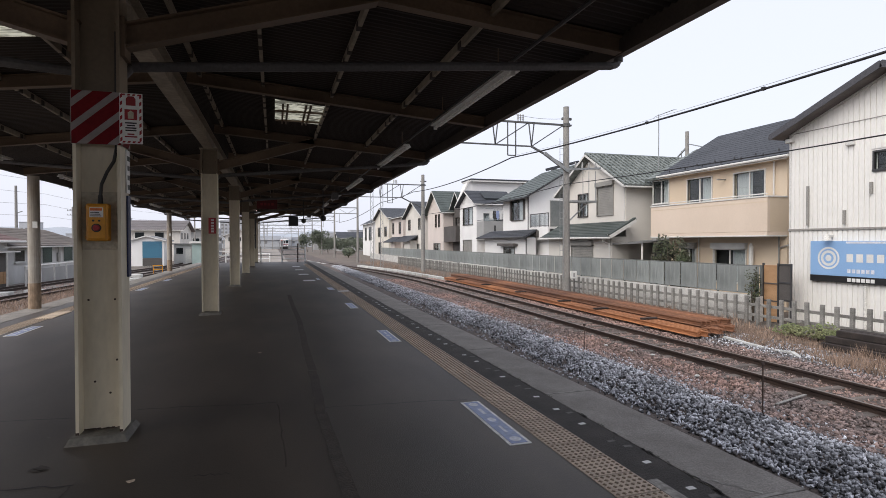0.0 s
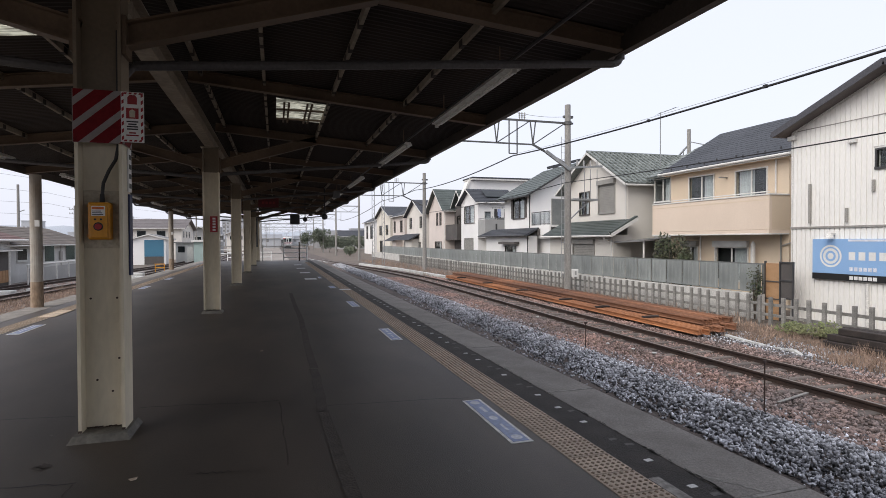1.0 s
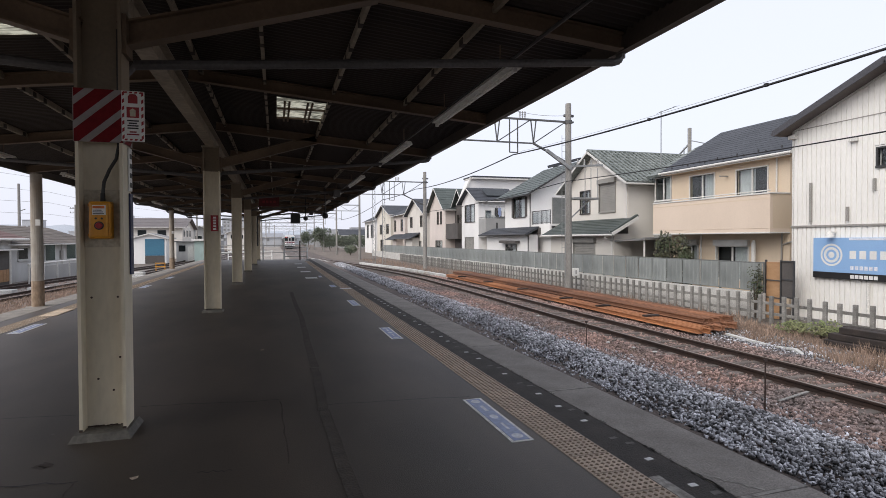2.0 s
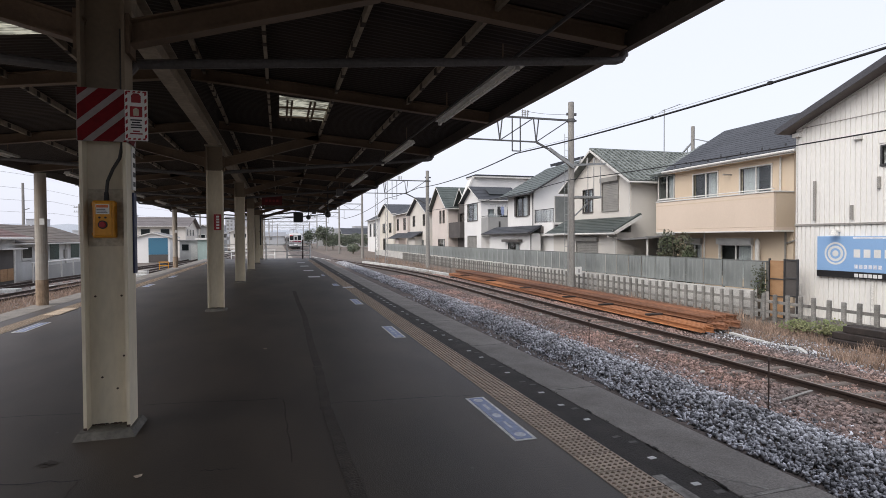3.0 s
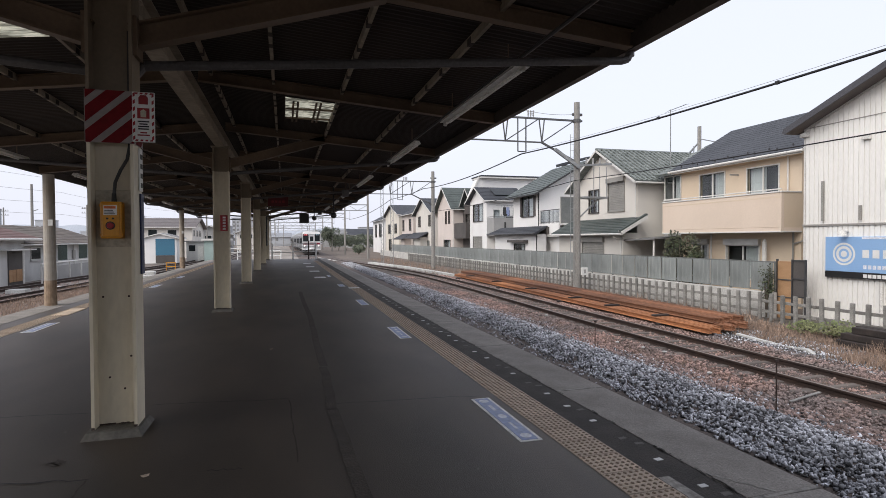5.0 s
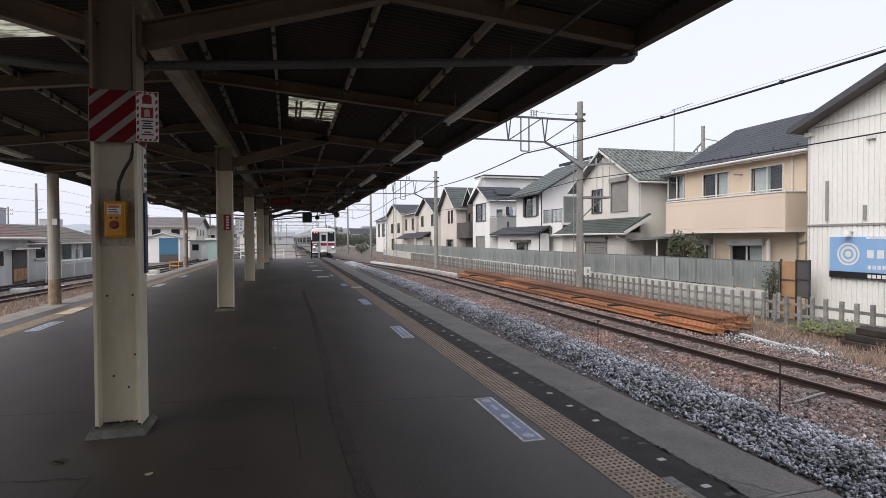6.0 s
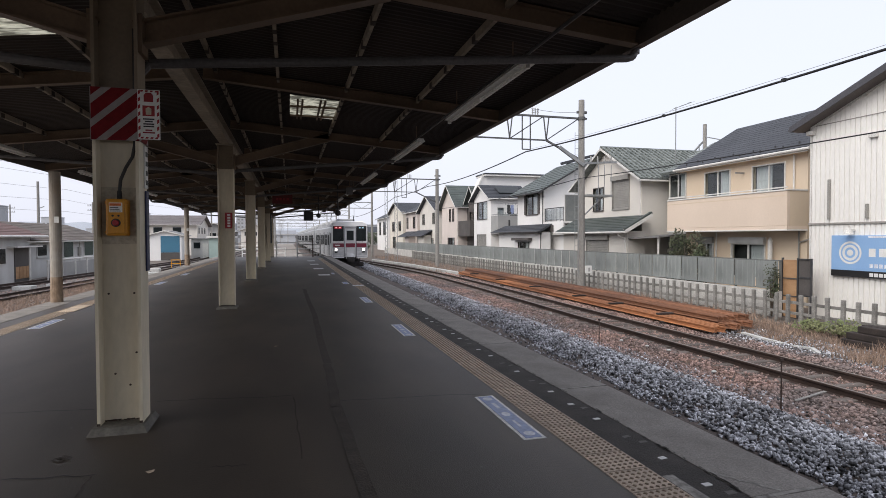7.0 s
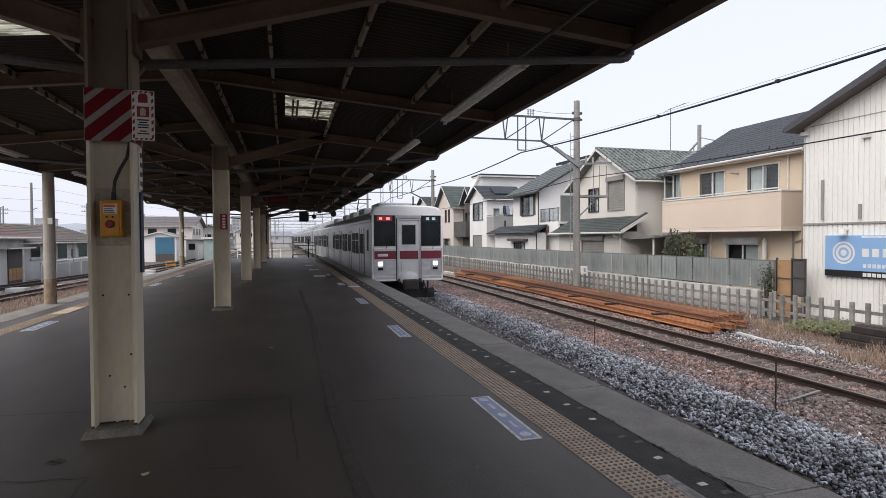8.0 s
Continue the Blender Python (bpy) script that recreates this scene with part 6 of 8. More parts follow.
def laundry_house():
    """White house with a gabled wing, a taller block behind and washing on its balcony."""
    x, xb = 18.5, 26.0
    h = thing("grey_balcony_house", (x, 49, GROUND), "white gabled house with grey balcony and dark roof", "house")
    holes = [(49.7, 52.5, 3.3, 4.95)]
    low = [(50.0, 52.5, -0.3, 1.75)]
    side = [(19.2, 21.6, 2.1, 4.3)]
    shell(h, x, xb, 48.7, 53.6, Z0, 5.45, W_WHITE, holes + low, side, "x", 1.25)
    west_window(h, x, *holes[0], frame_mat=BRONZE)
    west_window(h, x, *low[0], style="shutter", frame_mat=SHUTTER)
    south_window(h, 48.7, *side[0])
    roof_gable(h, x, 22.2, 48.7, 53.6, 5.45, 1.25, "x", 0.45, R_SLATE, courses=9)
    bm = B()
    up = lambda q: 5.43 + (q - 48.7) * 1.25 / 2.45
    poly(bm, [(19.5, 49.1, up(49.1) + 0.17), (21.9, 49.1, up(49.1) + 0.17), (21.9, 50.5, up(50.5) + 0.17), (19.5, 50.5, up(50.5) + 0.17)])
    poly(bm, [(19.5, 49.1, up(49.1) + 0.11), (21.9, 49.1, up(49.1) + 0.11), (21.9, 49.1, up(49.1) + 0.17), (19.5, 49.1, up(49.1) + 0.17)])
    part("solar_panel", bm, TRAIN_GLASS, h, "dark solar panel on the roof")
    # taller block behind, with a steep skirt of roof towards the tracks
    part("rear_block", box(B(), 19.9, 27.5, 53.602, 55.6, 2.0, 7.85), W_WHITE, h)
    part("rear_roof", box(B(), 19.5, 28.0, 53.0, 56.0, 8.02, 8.16, 0.03), R_SLATE, h)
    part("rear_fascia", box(B(), 19.55, 27.9, 53.05, 55.9, 7.86, 8.018), TRIM, h)
    bm = B()
    side_a, side_b = [[bm.verts.new((a, q, c)) for a, c in ((18.6, 5.5), (19.898, 5.5), (19.898, 7.858), (19.6, 7.858))] for q in (53.62, 55.4)]
    bm.faces.new(side_a)
    bm.faces.new(side_b[::-1])
    for k in range(4):
        bm.faces.new((side_a[k], side_b[k], side_b[(k + 1) % 4], side_a[(k + 1) % 4]))
    bmesh.ops.recalc_face_normals(bm, faces=bm.faces[:])
    part("sloped_wall", bm, W_WHITE, h)
    part("verge", bar(B(), (18.42, 53.6, 5.4), (19.52, 53.6, 8.0), 0.16, 0.2), TRIM, h)
    # balcony on the south side
    b = part("balcony", box(B(), x, 22.6, 46.9, 48.698, 1.8, 1.95), W_GREY, h, "grey rendered balcony")
    part("parapet", box(B(), x, x + 0.14, 46.9, 48.698, 1.951, 3.5, 0.02), W_GREY, b)
    part("parapet", box(B(), x + 0.141, 22.6, 46.9, 47.04, 1.951, 3.5), W_GREY, b)
    for xx in (19.55, 20.55):
        part("vent_slot", box(B(), xx, xx + 0.17, 46.88, 46.898, 2.5, 3.1), DARK_TRIM, b)
    part("handrail", rod(B(), (x + 0.07, 46.97, 3.62), (22.6, 46.97, 3.62), 0.03, n=6), STEEL, b)
    part("handrail", rod(B(), (x + 0.07, 46.97, 3.62), (x + 0.07, 48.69, 3.62), 0.03, n=6), STEEL, b)
    shell(h, x + 1.0, 22.6, 47.3, 48.69, Z0, 1.79, W_CREAM, (), (), None, name="porch_wall")
    rr = random.Random(8)
    for k in range(6):
        xx = 19.3 + k * 0.34
        t = thing("hung_laundry", (xx, 47.4, 3.4), "white and dark washing hung on the balcony", "laundry", "washing on the line")
        bm = B()
        for j in range(3):
            d = 0.025 * (j % 2)
            box(bm, xx + j * 0.1, xx + j * 0.1 + 0.095, 47.38 + d, 47.41 + d, 3.55 + rr.uniform(0, 0.3), 4.5)
        part("cloth", bm, (WHITE, DARK_ROOM, BLUE_STICKER, WHITE, DARK_ROOM, PALE_STICKER)[k], t)
        part("hook", rod(B(), (xx + 0.15, 47.4, 4.5), (xx + 0.15, 47.4, 4.7), 0.01, n=5), DARK_TRIM, t)
    part("clothes_pole", rod(B(), (18.9, 47.4, 4.68), (22.4, 47.4, 4.68), 0.02, n=6), STEEL, h)


def plain_house(name, label, x, xb, ya, yb, ze, rise, axis, wall_mat, roof_mat, holes, extra=None, frame_mat=None, shut=()):
    h = thing(name, (x, (ya + yb) / 2, GROUND), label, "house", "houses along the line")
    shell(h, x, xb, ya, yb, Z0, ze, wall_mat, holes, (), axis, rise)
    for k, q in enumerate(holes):
        west_window(h, x, *q, frame_mat=frame_mat or BRONZE, style="shutter" if k in shut else "slide")
    roof_gable(h, x, xb, ya, yb, ze, rise, axis, 0.5, roof_mat, courses=9)
    downspout(h, x - 0.04, ya + 0.15, GROUND, ze - 0.1)
    if extra:
        a, b, z0, z1, m = extra
        if z1 - z0 < 0.6:
            bm = B()
            roof_slab(bm, (x - 1.5, a, z0 - 0.2), (x - 1.5, b, z0 - 0.2), (x - 0.002, b - 0.3, z0 + 0.6), (x - 0.002, a + 0.3, z0 + 0.6), 6)
            part("skirt_roof", bm, m, h, "dark lower roof over the ground floor")
            part("gutter", rod(B(), (x - 1.54, a, z0 - 0.26), (x - 1.54, b, z0 - 0.26), 0.06, n=8), DARK_TRIM, h)
            part("porch_wall", box(B(), x - 1.0, x - 0.002, a + 0.8, (a + b) / 2, Z0, z0 - 0.1), wall_mat, h)
            return h
        e = part("balcony", box(B(), x - 1.1, x - 0.002, a, b, z0, z0 + 0.15), m, h)
        part("parapet", box(B(), x - 1.1, x - 0.98, a, b, z0 + 0.15, z1), m, e)
        part("parapet", box(B(), x - 0.979, x - 0.002, a, a + 0.12, z0 + 0.15, z1), m, e)
    return h


def antenna(x, y, z0, z1, label):
    t = thing("roof_antenna", (x, y, z0), label, "antenna", "roof antennas")
    part("mast", rod(B(), (x, y, z0), (x, y, z1), 0.03, n=6), STEEL, t)
    part("boom", rod(B(), (x - 0.05, y + 0.15, z1 - 0.06), (x + 0.25, y - 1.0, z1 + 0.08), 0.022, n=5), STEEL, t)
    for k in range(4):
        u = k / 3
        p = Vector((x - 0.05, y + 0.15, z1 - 0.06)).lerp(Vector((x + 0.25, y - 1.0, z1 + 0.08)), u)
        part("element", rod(B(), p - Vector((0.25, 0.05, 0.14 - 0.08 * u)), p + Vector((0.25, 0.05, 0.14 - 0.08 * u)), 0.012, n=4), STEEL, t)


# ---- the far side to the left ----
def left_side():
    h = thing("low_white_house", (-17, 46, GROUND), "long low white house with weathered brown-grey roof", "house")
    x0, x1, y0, y1 = -23.4, -16.9, 41.6, 58.0
    bm = B()
    box(bm, x0, x1, y0, y1, Z0, 1.65)
    for y in (y0, y1):
        poly(bm, [(x0, y, 1.65), (x1, y, 1.65), ((x0 + x1) / 2, y, 2.7)])
    part("wall", bm, W_PALE, h)
    roof_gable(h, x0, x1, y0, y1, 1.65, 1.15, "y", 0.7, R_DARK, courses=10)
    for a, b, c, d in ((44.0, 45.6, 0.25, 1.15), (48.6, 50.6, 0.0, 1.4), (53.0, 55.2, 0.0, 1.4)):
        w = part("window", box(B(), x1, x1 + 0.05, a, b, c, d), ALU, h)
        part("pane", box(B(), x1 + 0.05, x1 + 0.06, a + 0.07, b - 0.07, c + 0.07, d - 0.07), TRAIN_GLASS, w)
        part("sill", box(B(), x1 + 0.001, x1 + 0.12, a - 0.05, b + 0.05, c - 0.08, c - 0.002), ALU, w)
    part("fascia_board", box(B(), x1 + 0.6, x1 + 0.64, y0 - 0.6, y1 + 0.6, 1.3, 1.44), TRIM, h)
    for y in (46.4, 51.6):
        part("meter_box", box(B(), x1 + 0.001, x1 + 0.14, y, y + 0.5, 0.1, 0.8, 0.02), SHUTTER, h)
    for y in (47.0, 52.0, 56.5):
        part("downspout", rod(B(), (x1 + 0.06, y, GROUND), (x1 + 0.06, y, 1.6), 0.05, n=6), TRIM, h)
    h = thing("entrance_house", (-17, 38, GROUND), "small white house end with faded red roof and brown door", "house")
    x1 = -16.2
    part("wall", box(B(), -22, x1, 30, 41.3, Z0, 1.72), W_PALE, h)
    bm = B()
    roof_slab(bm, (-15.6, 29.5, 1.75), (-15.6, 42.2, 1.75), (-19.6, 45.0, 2.75), (-19.6, 29.5, 2.75), 9)
    part("roof", bm, R_RED, h, "faded reddish tin roof")
    part("gutter", rod(B(), (-15.55, 29.5, 1.68), (-15.55, 42.2, 1.68), 0.07, n=8), TRIM, h)
    d = part("door", box(B(), x1, x1 + 0.06, 39.1, 41.0, Z0, 1.0), W_DARK, h, "dark brown sliding door")
    for k in range(4):
        part("door_panel", box(B(), x1 + 0.06, x1 + 0.08, 39.15 + k * 0.46, 39.55 + k * 0.46, -0.95, -0.2), PLYWOOD, d)
    part("door_canopy", box(B(), x1 + 0.001, x1 + 0.6, 38.2, 41.6, 1.0, 1.08), TRIM, h)
    part("canopy_post", rod(B(), (x1 + 0.5, 39.95, GROUND), (x1 + 0.5, 39.95, 1.0), 0.06, n=7), TRIM, h)
    t = thing("white_railing", (-15.2, 45, GROUND), "white pipe railing before the low house", "railing")
    for k in range(5):
        part("post", rod(B(), (-15.2, 41.2 + k * 2.4, GROUND), (-15.2, 41.2 + k * 2.4, 0.08), 0.05, n=7), TRIM, t)
    part("rail", rod(B(), (-15.2, 41.1, 0.08), (-15.2, 50.9, 0.08), 0.055, n=7), TRIM, t)
    for k in range(4):
        part("infill", box(B(), -15.25, -15.23, 41.3 + k * 2.4, 43.5 + k * 2.4, GROUND, -0.15), W_GREY, t, "grey sheet infill")
    for nm, lb, xa, xb, ya, yb, z, wm, rm in (
            ("far_house", "beige house with a grey gable roof", -23.5, -13.8, 92, 104, 3.7, W_CREAM, R_BROWN), ("far_house", "low grey house with dark roof", -44, -36, 105, 115, 2.2, W_GREY, R_SLATE),
            ("far_house", "grey far house with grey roof", -18, -11, 118, 130, 3.0, W_GREY, R_GREY), ("far_house", "low brown-roofed far house", -12, -5, 150, 162, 3.5, W_CREAM, R_BROWN)):
        g = thing(nm, (xa, ya, GROUND), lb, "house", "far houses")
        ax = "x" if ya < 100 else "y"
        shell(g, xa, xb, ya, yb, Z0, z, wm, (), (), ax, 1.5)
        roof_gable(g, xa, xb, ya, yb, z, 1.5, ax, 0.6, rm, courses=6)
        for k in range(3):
            a = xa + 0.8 + k * (xb - xa - 1.6) / 3
            w = part("window", box(B(), a, a + 1.3, ya - 0.04, ya, z - 1.6, z - 0.5), ALU, g)
            part("pane", box(B(), a + 0.06, a + 1.24, ya - 0.05, ya - 0.04, z - 1.54, z - 0.56), TRAIN_GLASS, w)
            w = part("window", box(B(), xb, xb + 0.04, ya + 1 + 3 * k, ya + 2.4 + 3 * k, z - 1.6, z - 0.5), ALU, g)
            part("pane", box(B(), xb + 0.04, xb + 0.05, ya + 1.06 + 3 * k, ya + 2.34 + 3 * k, z - 1.54, z - 0.56), TRAIN_GLASS, w)
    t = thing("blue_shed", (-15, 73, GROUND), "white storage shed with a blue roller door", "shed")
    part("wall", box(B(), -16.4, -12.75, 73, 78, Z0, 1.9), W_WHITE, t)
    part("roller_door", box(B(), -15.05, -12.95, 72.95, 73, GROUND + 0.95, 1.75), BLUE_DOOR, t, "blue corrugated door")
    part("lower_panel", box(B(), -15.05, -12.95, 72.95, 73, GROUND, GROUND + 0.94), W_DARK, t, "dark boards under the blue door")
    bm = B()
    for y in (73, 78):
        poly(bm, [(-16.4, y, 1.9), (-12.75, y, 1.9), (-14.575, y, 2.4)])
    part("gable", bm, W_WHITE, t)
    roof_gable(t, -16.4, -12.75, 73, 78, 1.95, 0.5, "y", 0.3, R_GREY, courses=4)
    t = thing("mint_shed", (-11, 76, GROUND), "pale mint green metal shed", "shed")
    part("wall", box(B(), -10.0, -7.4, 76, 82, Z0, 1.5), MINT, t)
    part("roof", box(B(), -10.3, -7.1, 75.6, 82.4, 1.5, 1.75), TRIM, t)
    t = thing("grey_annex", (-11.3, 79, GROUND), "small pale grey annex with a door between the sheds", "outbuilding")
    part("wall", box(B(), -12.6, -10.1, 79, 84, Z0, 1.35), W_PALE, t)
    part("roof", box(B(), -12.85, -9.9, 78.6, 84.3, 1.35, 1.5, 0.02), R_GREY, t)
    part("door", box(B(), -11.2, -10.5, 78.95, 79, GROUND, 0.75), TRIM, t, "pale door")
    part("window", box(B(), -12.3, -11.5, 78.95, 79, 0.1, 0.9), TRAIN_GLASS, t)
    for x, y, h_, r in ((-5.52, 15.45, 3.2, 0.13), (-5.55, 33.4, 3.25, 0.13)):
        t = thing("platform_pole", (x, y, 0), "round tan painted pole with rust at its foot", "pole", "poles along the platform")
        part("shaft", rod(B(), (x, y, 0.0), (x, y, h_), r, r * 0.95, n=18), TAN_POLE, t)
        part("rust_coat", rod(B(), (x, y, 0.0), (x, y, 0.62), r + 0.003, r * 0.99 + 0.003, n=18), POLE_RUST, t, "brown rust-stained foot")
        part("plate", box(B(), x + 0.02, x + 0.12, y - r - 0.012, y - r - 0.002, 1.95, 2.1), WHITE, t)
    for x, y, h_ in ((-24, 80, 11), (-14, 110, 11), (-9, 140, 11), (-23.2, 61, 8.2), (-30.5, 100, 8.5), (-27.5, 110, 6.5), (-46, 110, 8.5), (-4, 170, 12), (-12, 200, 12)):
        t = thing("utility_pole", (x, y, GROUND), "thin concrete utility pole with cross arms", "utility pole", "far utility poles")
        part("shaft", rod(B(), (x, y, GROUND), (x, y, GROUND + h_), 0.16, 0.11, n=8), GREY_POLE, t)
        if (x, y) == (-23.2, 61):
            part("bracket", bar(B(), (x, y, GROUND + h_ - 2.6), (x + 0.5, y, GROUND + h_ - 2.4), 0.07, 0.07), STEEL, t)
            continue
        for z in (h_ - 0.6, h_ - 1.3):
            part("cross_arm", bar(B(), (x - 0.75, y, GROUND + z), (x + 0.75, y, GROUND + z), 0.08, 0.08), STEEL, t)
            for dx in (-0.65, -0.3, 0.3, 0.65):
                part("insulator", rod(B(), (x + dx, y, GROUND + z + 0.04), (x + dx, y, GROUND + z + 0.24), 0.06, 0.04, n=6), W_GREY, t)
    for k, (z, s) in enumerate(((7.4, 0.5), (7.9, 0.4), (6.2, 0.6), (5.2, 0.7), (4.1, 0.5))):
        cable("utility_wire", sagging((-30, 20, z + 1), (-20.5, 60, z), s) + sagging((-20.5, 60, z), (-14, 110, z + 0.6), s)[1:], 0.011, THIN_WIRE, None, "thin dark overhead utility wire", "wire", "utility wires")
    t = thing("orange_barrier", (-9.6, 52, GROUND), "small orange and white track barrier by the far rails", "barrier")
    for x in (-9.9, -9.2):
        part("leg", rod(B(), (x, 52, GROUND), (x, 52, -0.35), 0.035, n=6), YELLOW, t)
    for z in (-0.38, -0.7):
        part("board", box(B(), -9.95, -9.15, 51.95, 52.0, z - 0.04, z + 0.04, 0.008), YELLOW, t, "orange board")
    for x, y, z in ((-13.76, 34.3, 0.2), (-12.9, 36.2, 0.16), (-10.2, 47.0, 0.35), (-9.4, 43.0, 0.3)):
        single("white_lineside_box", box(B(), x - 0.45, x + 0.45, y - 0.35, y + 0.35, GROUND - 0.02, GROUND + z, 0.03), TROUGH, "weathered white lineside equipment box", "equipment box", "lineside boxes")
    t = thing("side_window", (-16.1, 36.5, 0.2), "dark window with a pale awning beside the brown door", "window unit")
    part("frame", box(B(), -16.199, -16.14, 36.6, 38.0, 0.0, 1.0), ALU, t)
    part("pane", box(B(), -16.14, -16.13, 36.67, 37.93, 0.07, 0.93), TRAIN_GLASS, t)
    for k in range(2, 5):
        y = 20 + 9 * k
        t = thing("concrete_block", (left_track(y) + 1.9, y, GROUND), "pale concrete cable lid beside the far rails", "concrete lid", "concrete lids")
        part("lid", box(B(), left_track(y) + 1.6, left_track(y) + 2.3, y - 0.5, y + 0.5, GROUND, GROUND + 0.14, 0.02), TROUGH, t)


def far_end():
    """Masts, line gear, trees, roofs and hills beyond the platform's end."""
    for k, y in enumerate((75, 100, 128, 160, 200, 250)):
        x_r, x_l = second_track(y) + 5.2 if y < 90 else 10.5, -1.5 - 0.02 * y
        t = thing("line_portal", (x_r, y, GROUND), "grey overhead line portal across the tracks", "line portal", "far line portals")
        for x in (x_r, x_l):
            part("mast", rod(B(), (x, y, GROUND), (x, y, GROUND + 9.0), 0.17, 0.13, n=8), GREY_POLE, t)
        part("beam", bar(B(), (x_l, y, 6.3), (x_r, y, 6.3), 0.12, 0.12), STEEL, t)
        part("beam", bar(B(), (x_l, y, 5.5), (x_r, y, 5.5), 0.1, 0.1), STEEL, t)
        bm = B()
        n = int((x_r - x_l) / 1.4)
        for j in range(n):
            bar(bm, (x_l + j * 1.4, y, 5.5 if j % 2 else 6.3), (x_l + (j + 1) * 1.4, y, 6.3 if j % 2 else 5.5), 0.05, 0.05)
        part("lacing", bm, STEEL, t)
        for xx in (near_track(y), near_track(y) + 3.6):
            part("drop_arm", bar(B(), (xx + 0.8, y, 5.5), (xx + 0.8, y, 4.3), 0.05, 0.05), STEEL, t)
            part("insulator", bar(B(), (xx + 0.8, y, 4.5), (xx - 0.2, y, 4.25), 0.05, 0.05), W_GREY, t)
    rr = random.Random(12)
    for k, (x, y, h_, r) in enumerate(((10.4, 128, 5.2, 2.2), (12.5, 134, 4.4, 2.4), (15.0, 140, 3.6, 2.4), (18.0, 146, 3.4, 2.6), (22.0, 152, 4.0, 2.8), (26.5, 158, 3.6, 2.8), (9.2, 160, 5.0, 2.4))):
        shrub("tall_bush", x, y, GROUND, r, r, h_, LEAF_FAR, "dull dark green bush in a trackside thicket", 70 + k, 1500, 0.3)
    for k in range(9):
        x, y = 12.5 + k * 0.9, 96 + 7 * k
        shrub("trackside_bush", x, y, GROUND, 1.2, 1.2, 1.5, LEAF_FAR, "dull green trackside bush", 40 + k, 280, 0.25)
    for k, (xa, xb, ya, z, wm, rm) in enumerate(((20, 30, 178, 3.2, W_GREY, R_SLATE), (30, 44, 190, 3.6, W_CREAM, R_SLATE), (14, 24, 205, 3.4, W_GREY, R_GREY), (26, 34, 150, 2.6, W_GREY, R_BROWN), (40, 55, 180, 3.8, W_WHITE, R_SLATE))):
        g = thing("far_house", (xa, ya, GROUND), "hazy far house with a dark roof", "house", "far houses")
        shell(g, xa, xb, ya, ya + 9, Z0, z, wm, (), (), "y" if k % 2 else "x", 1.8)
        roof_gable(g, xa, xb, ya, ya + 9, z, 1.8, "y" if k % 2 else "x", 0.6, rm, courses=5)
    for k in range(26):
        x, y = -75 + k * 6.2 + rr.uniform(-2, 2), 235 + rr.uniform(0, 110)
        if -8 < x - 0.02 * y < 8 and y < 300:
            x -= 22
        w, z = rr.uniform(6, 11), rr.uniform(2.6, 6.5)
        if -30 < x < 14:
            z = min(z, 2.9)
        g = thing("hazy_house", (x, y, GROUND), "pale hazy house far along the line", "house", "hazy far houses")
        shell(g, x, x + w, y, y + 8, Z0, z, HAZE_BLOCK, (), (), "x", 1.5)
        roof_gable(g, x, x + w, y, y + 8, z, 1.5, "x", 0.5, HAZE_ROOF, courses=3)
        for j in range(2):
            q = part("window", box(B(), x + 1 + 2.4 * j, x + 2.2 + 2.4 * j, y - 0.05, y, z - 1.8, z - 0.7), R_GREY, g)
    for k in range(16):
        x, y, h_ = rr.uniform(-22, 9), 110 + k * 13, rr.uniform(8, 11.5)
        if abs(x - near_track(y)) < 2.6 or abs(x + 7.5) < 2.2:
            x = -3.0 - rr.random() * 2
        t = thing("signal_mast", (x, y, GROUND), "thin grey lineside mast with a short arm", "mast", "far lineside masts")
        part("shaft", rod(B(), (x, y, GROUND), (x, y, GROUND + h_), 0.13, 0.1, n=7), GREY_POLE, t)
        part("arm", bar(B(), (x - 1.2, y, GROUND + h_ - 1.2), (x + 1.2, y, GROUND + h_ - 1.2), 0.1, 0.1), GREY_POLE, t)
    for x, y, w in ((-0.5, 70, 5.0), (-3.0, 92, 6.0)):
        t = thing("white_barrier", (x, y, GROUND), "white pipe barrier among the far tracks", "barrier", "white barriers")
        for dx in (0, w / 2, w):
            part("post", rod(B(), (x - w + dx, y, GROUND), (x - w + dx, y, 0.3), 0.06, n=7), WHITE, t)
        for z in (-0.4, 0.2):
            part("rail", rod(B(), (x - w, y, z), (x, y, z), 0.05, n=7), WHITE, t)
    for k in range(34):
        x = -240 + k * 15 + rr.uniform(-5, 5)
        y = 420 + rr.uniform(0, 160)
        w, z = rr.uniform(9, 22), rr.choice((6, 8, 9, 12, 18, 24)) * rr.uniform(0.8, 1.1)
        if -40 < x < 25:
            z = min(z, 5.5)
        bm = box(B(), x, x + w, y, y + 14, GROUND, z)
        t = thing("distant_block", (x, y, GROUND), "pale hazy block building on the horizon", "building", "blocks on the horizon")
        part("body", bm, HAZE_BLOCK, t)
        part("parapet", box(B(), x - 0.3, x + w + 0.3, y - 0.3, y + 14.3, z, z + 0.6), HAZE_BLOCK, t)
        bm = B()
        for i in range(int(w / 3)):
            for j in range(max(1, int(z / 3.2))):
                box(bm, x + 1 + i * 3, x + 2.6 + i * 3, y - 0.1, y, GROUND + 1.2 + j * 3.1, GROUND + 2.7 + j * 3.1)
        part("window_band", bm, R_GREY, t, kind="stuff")
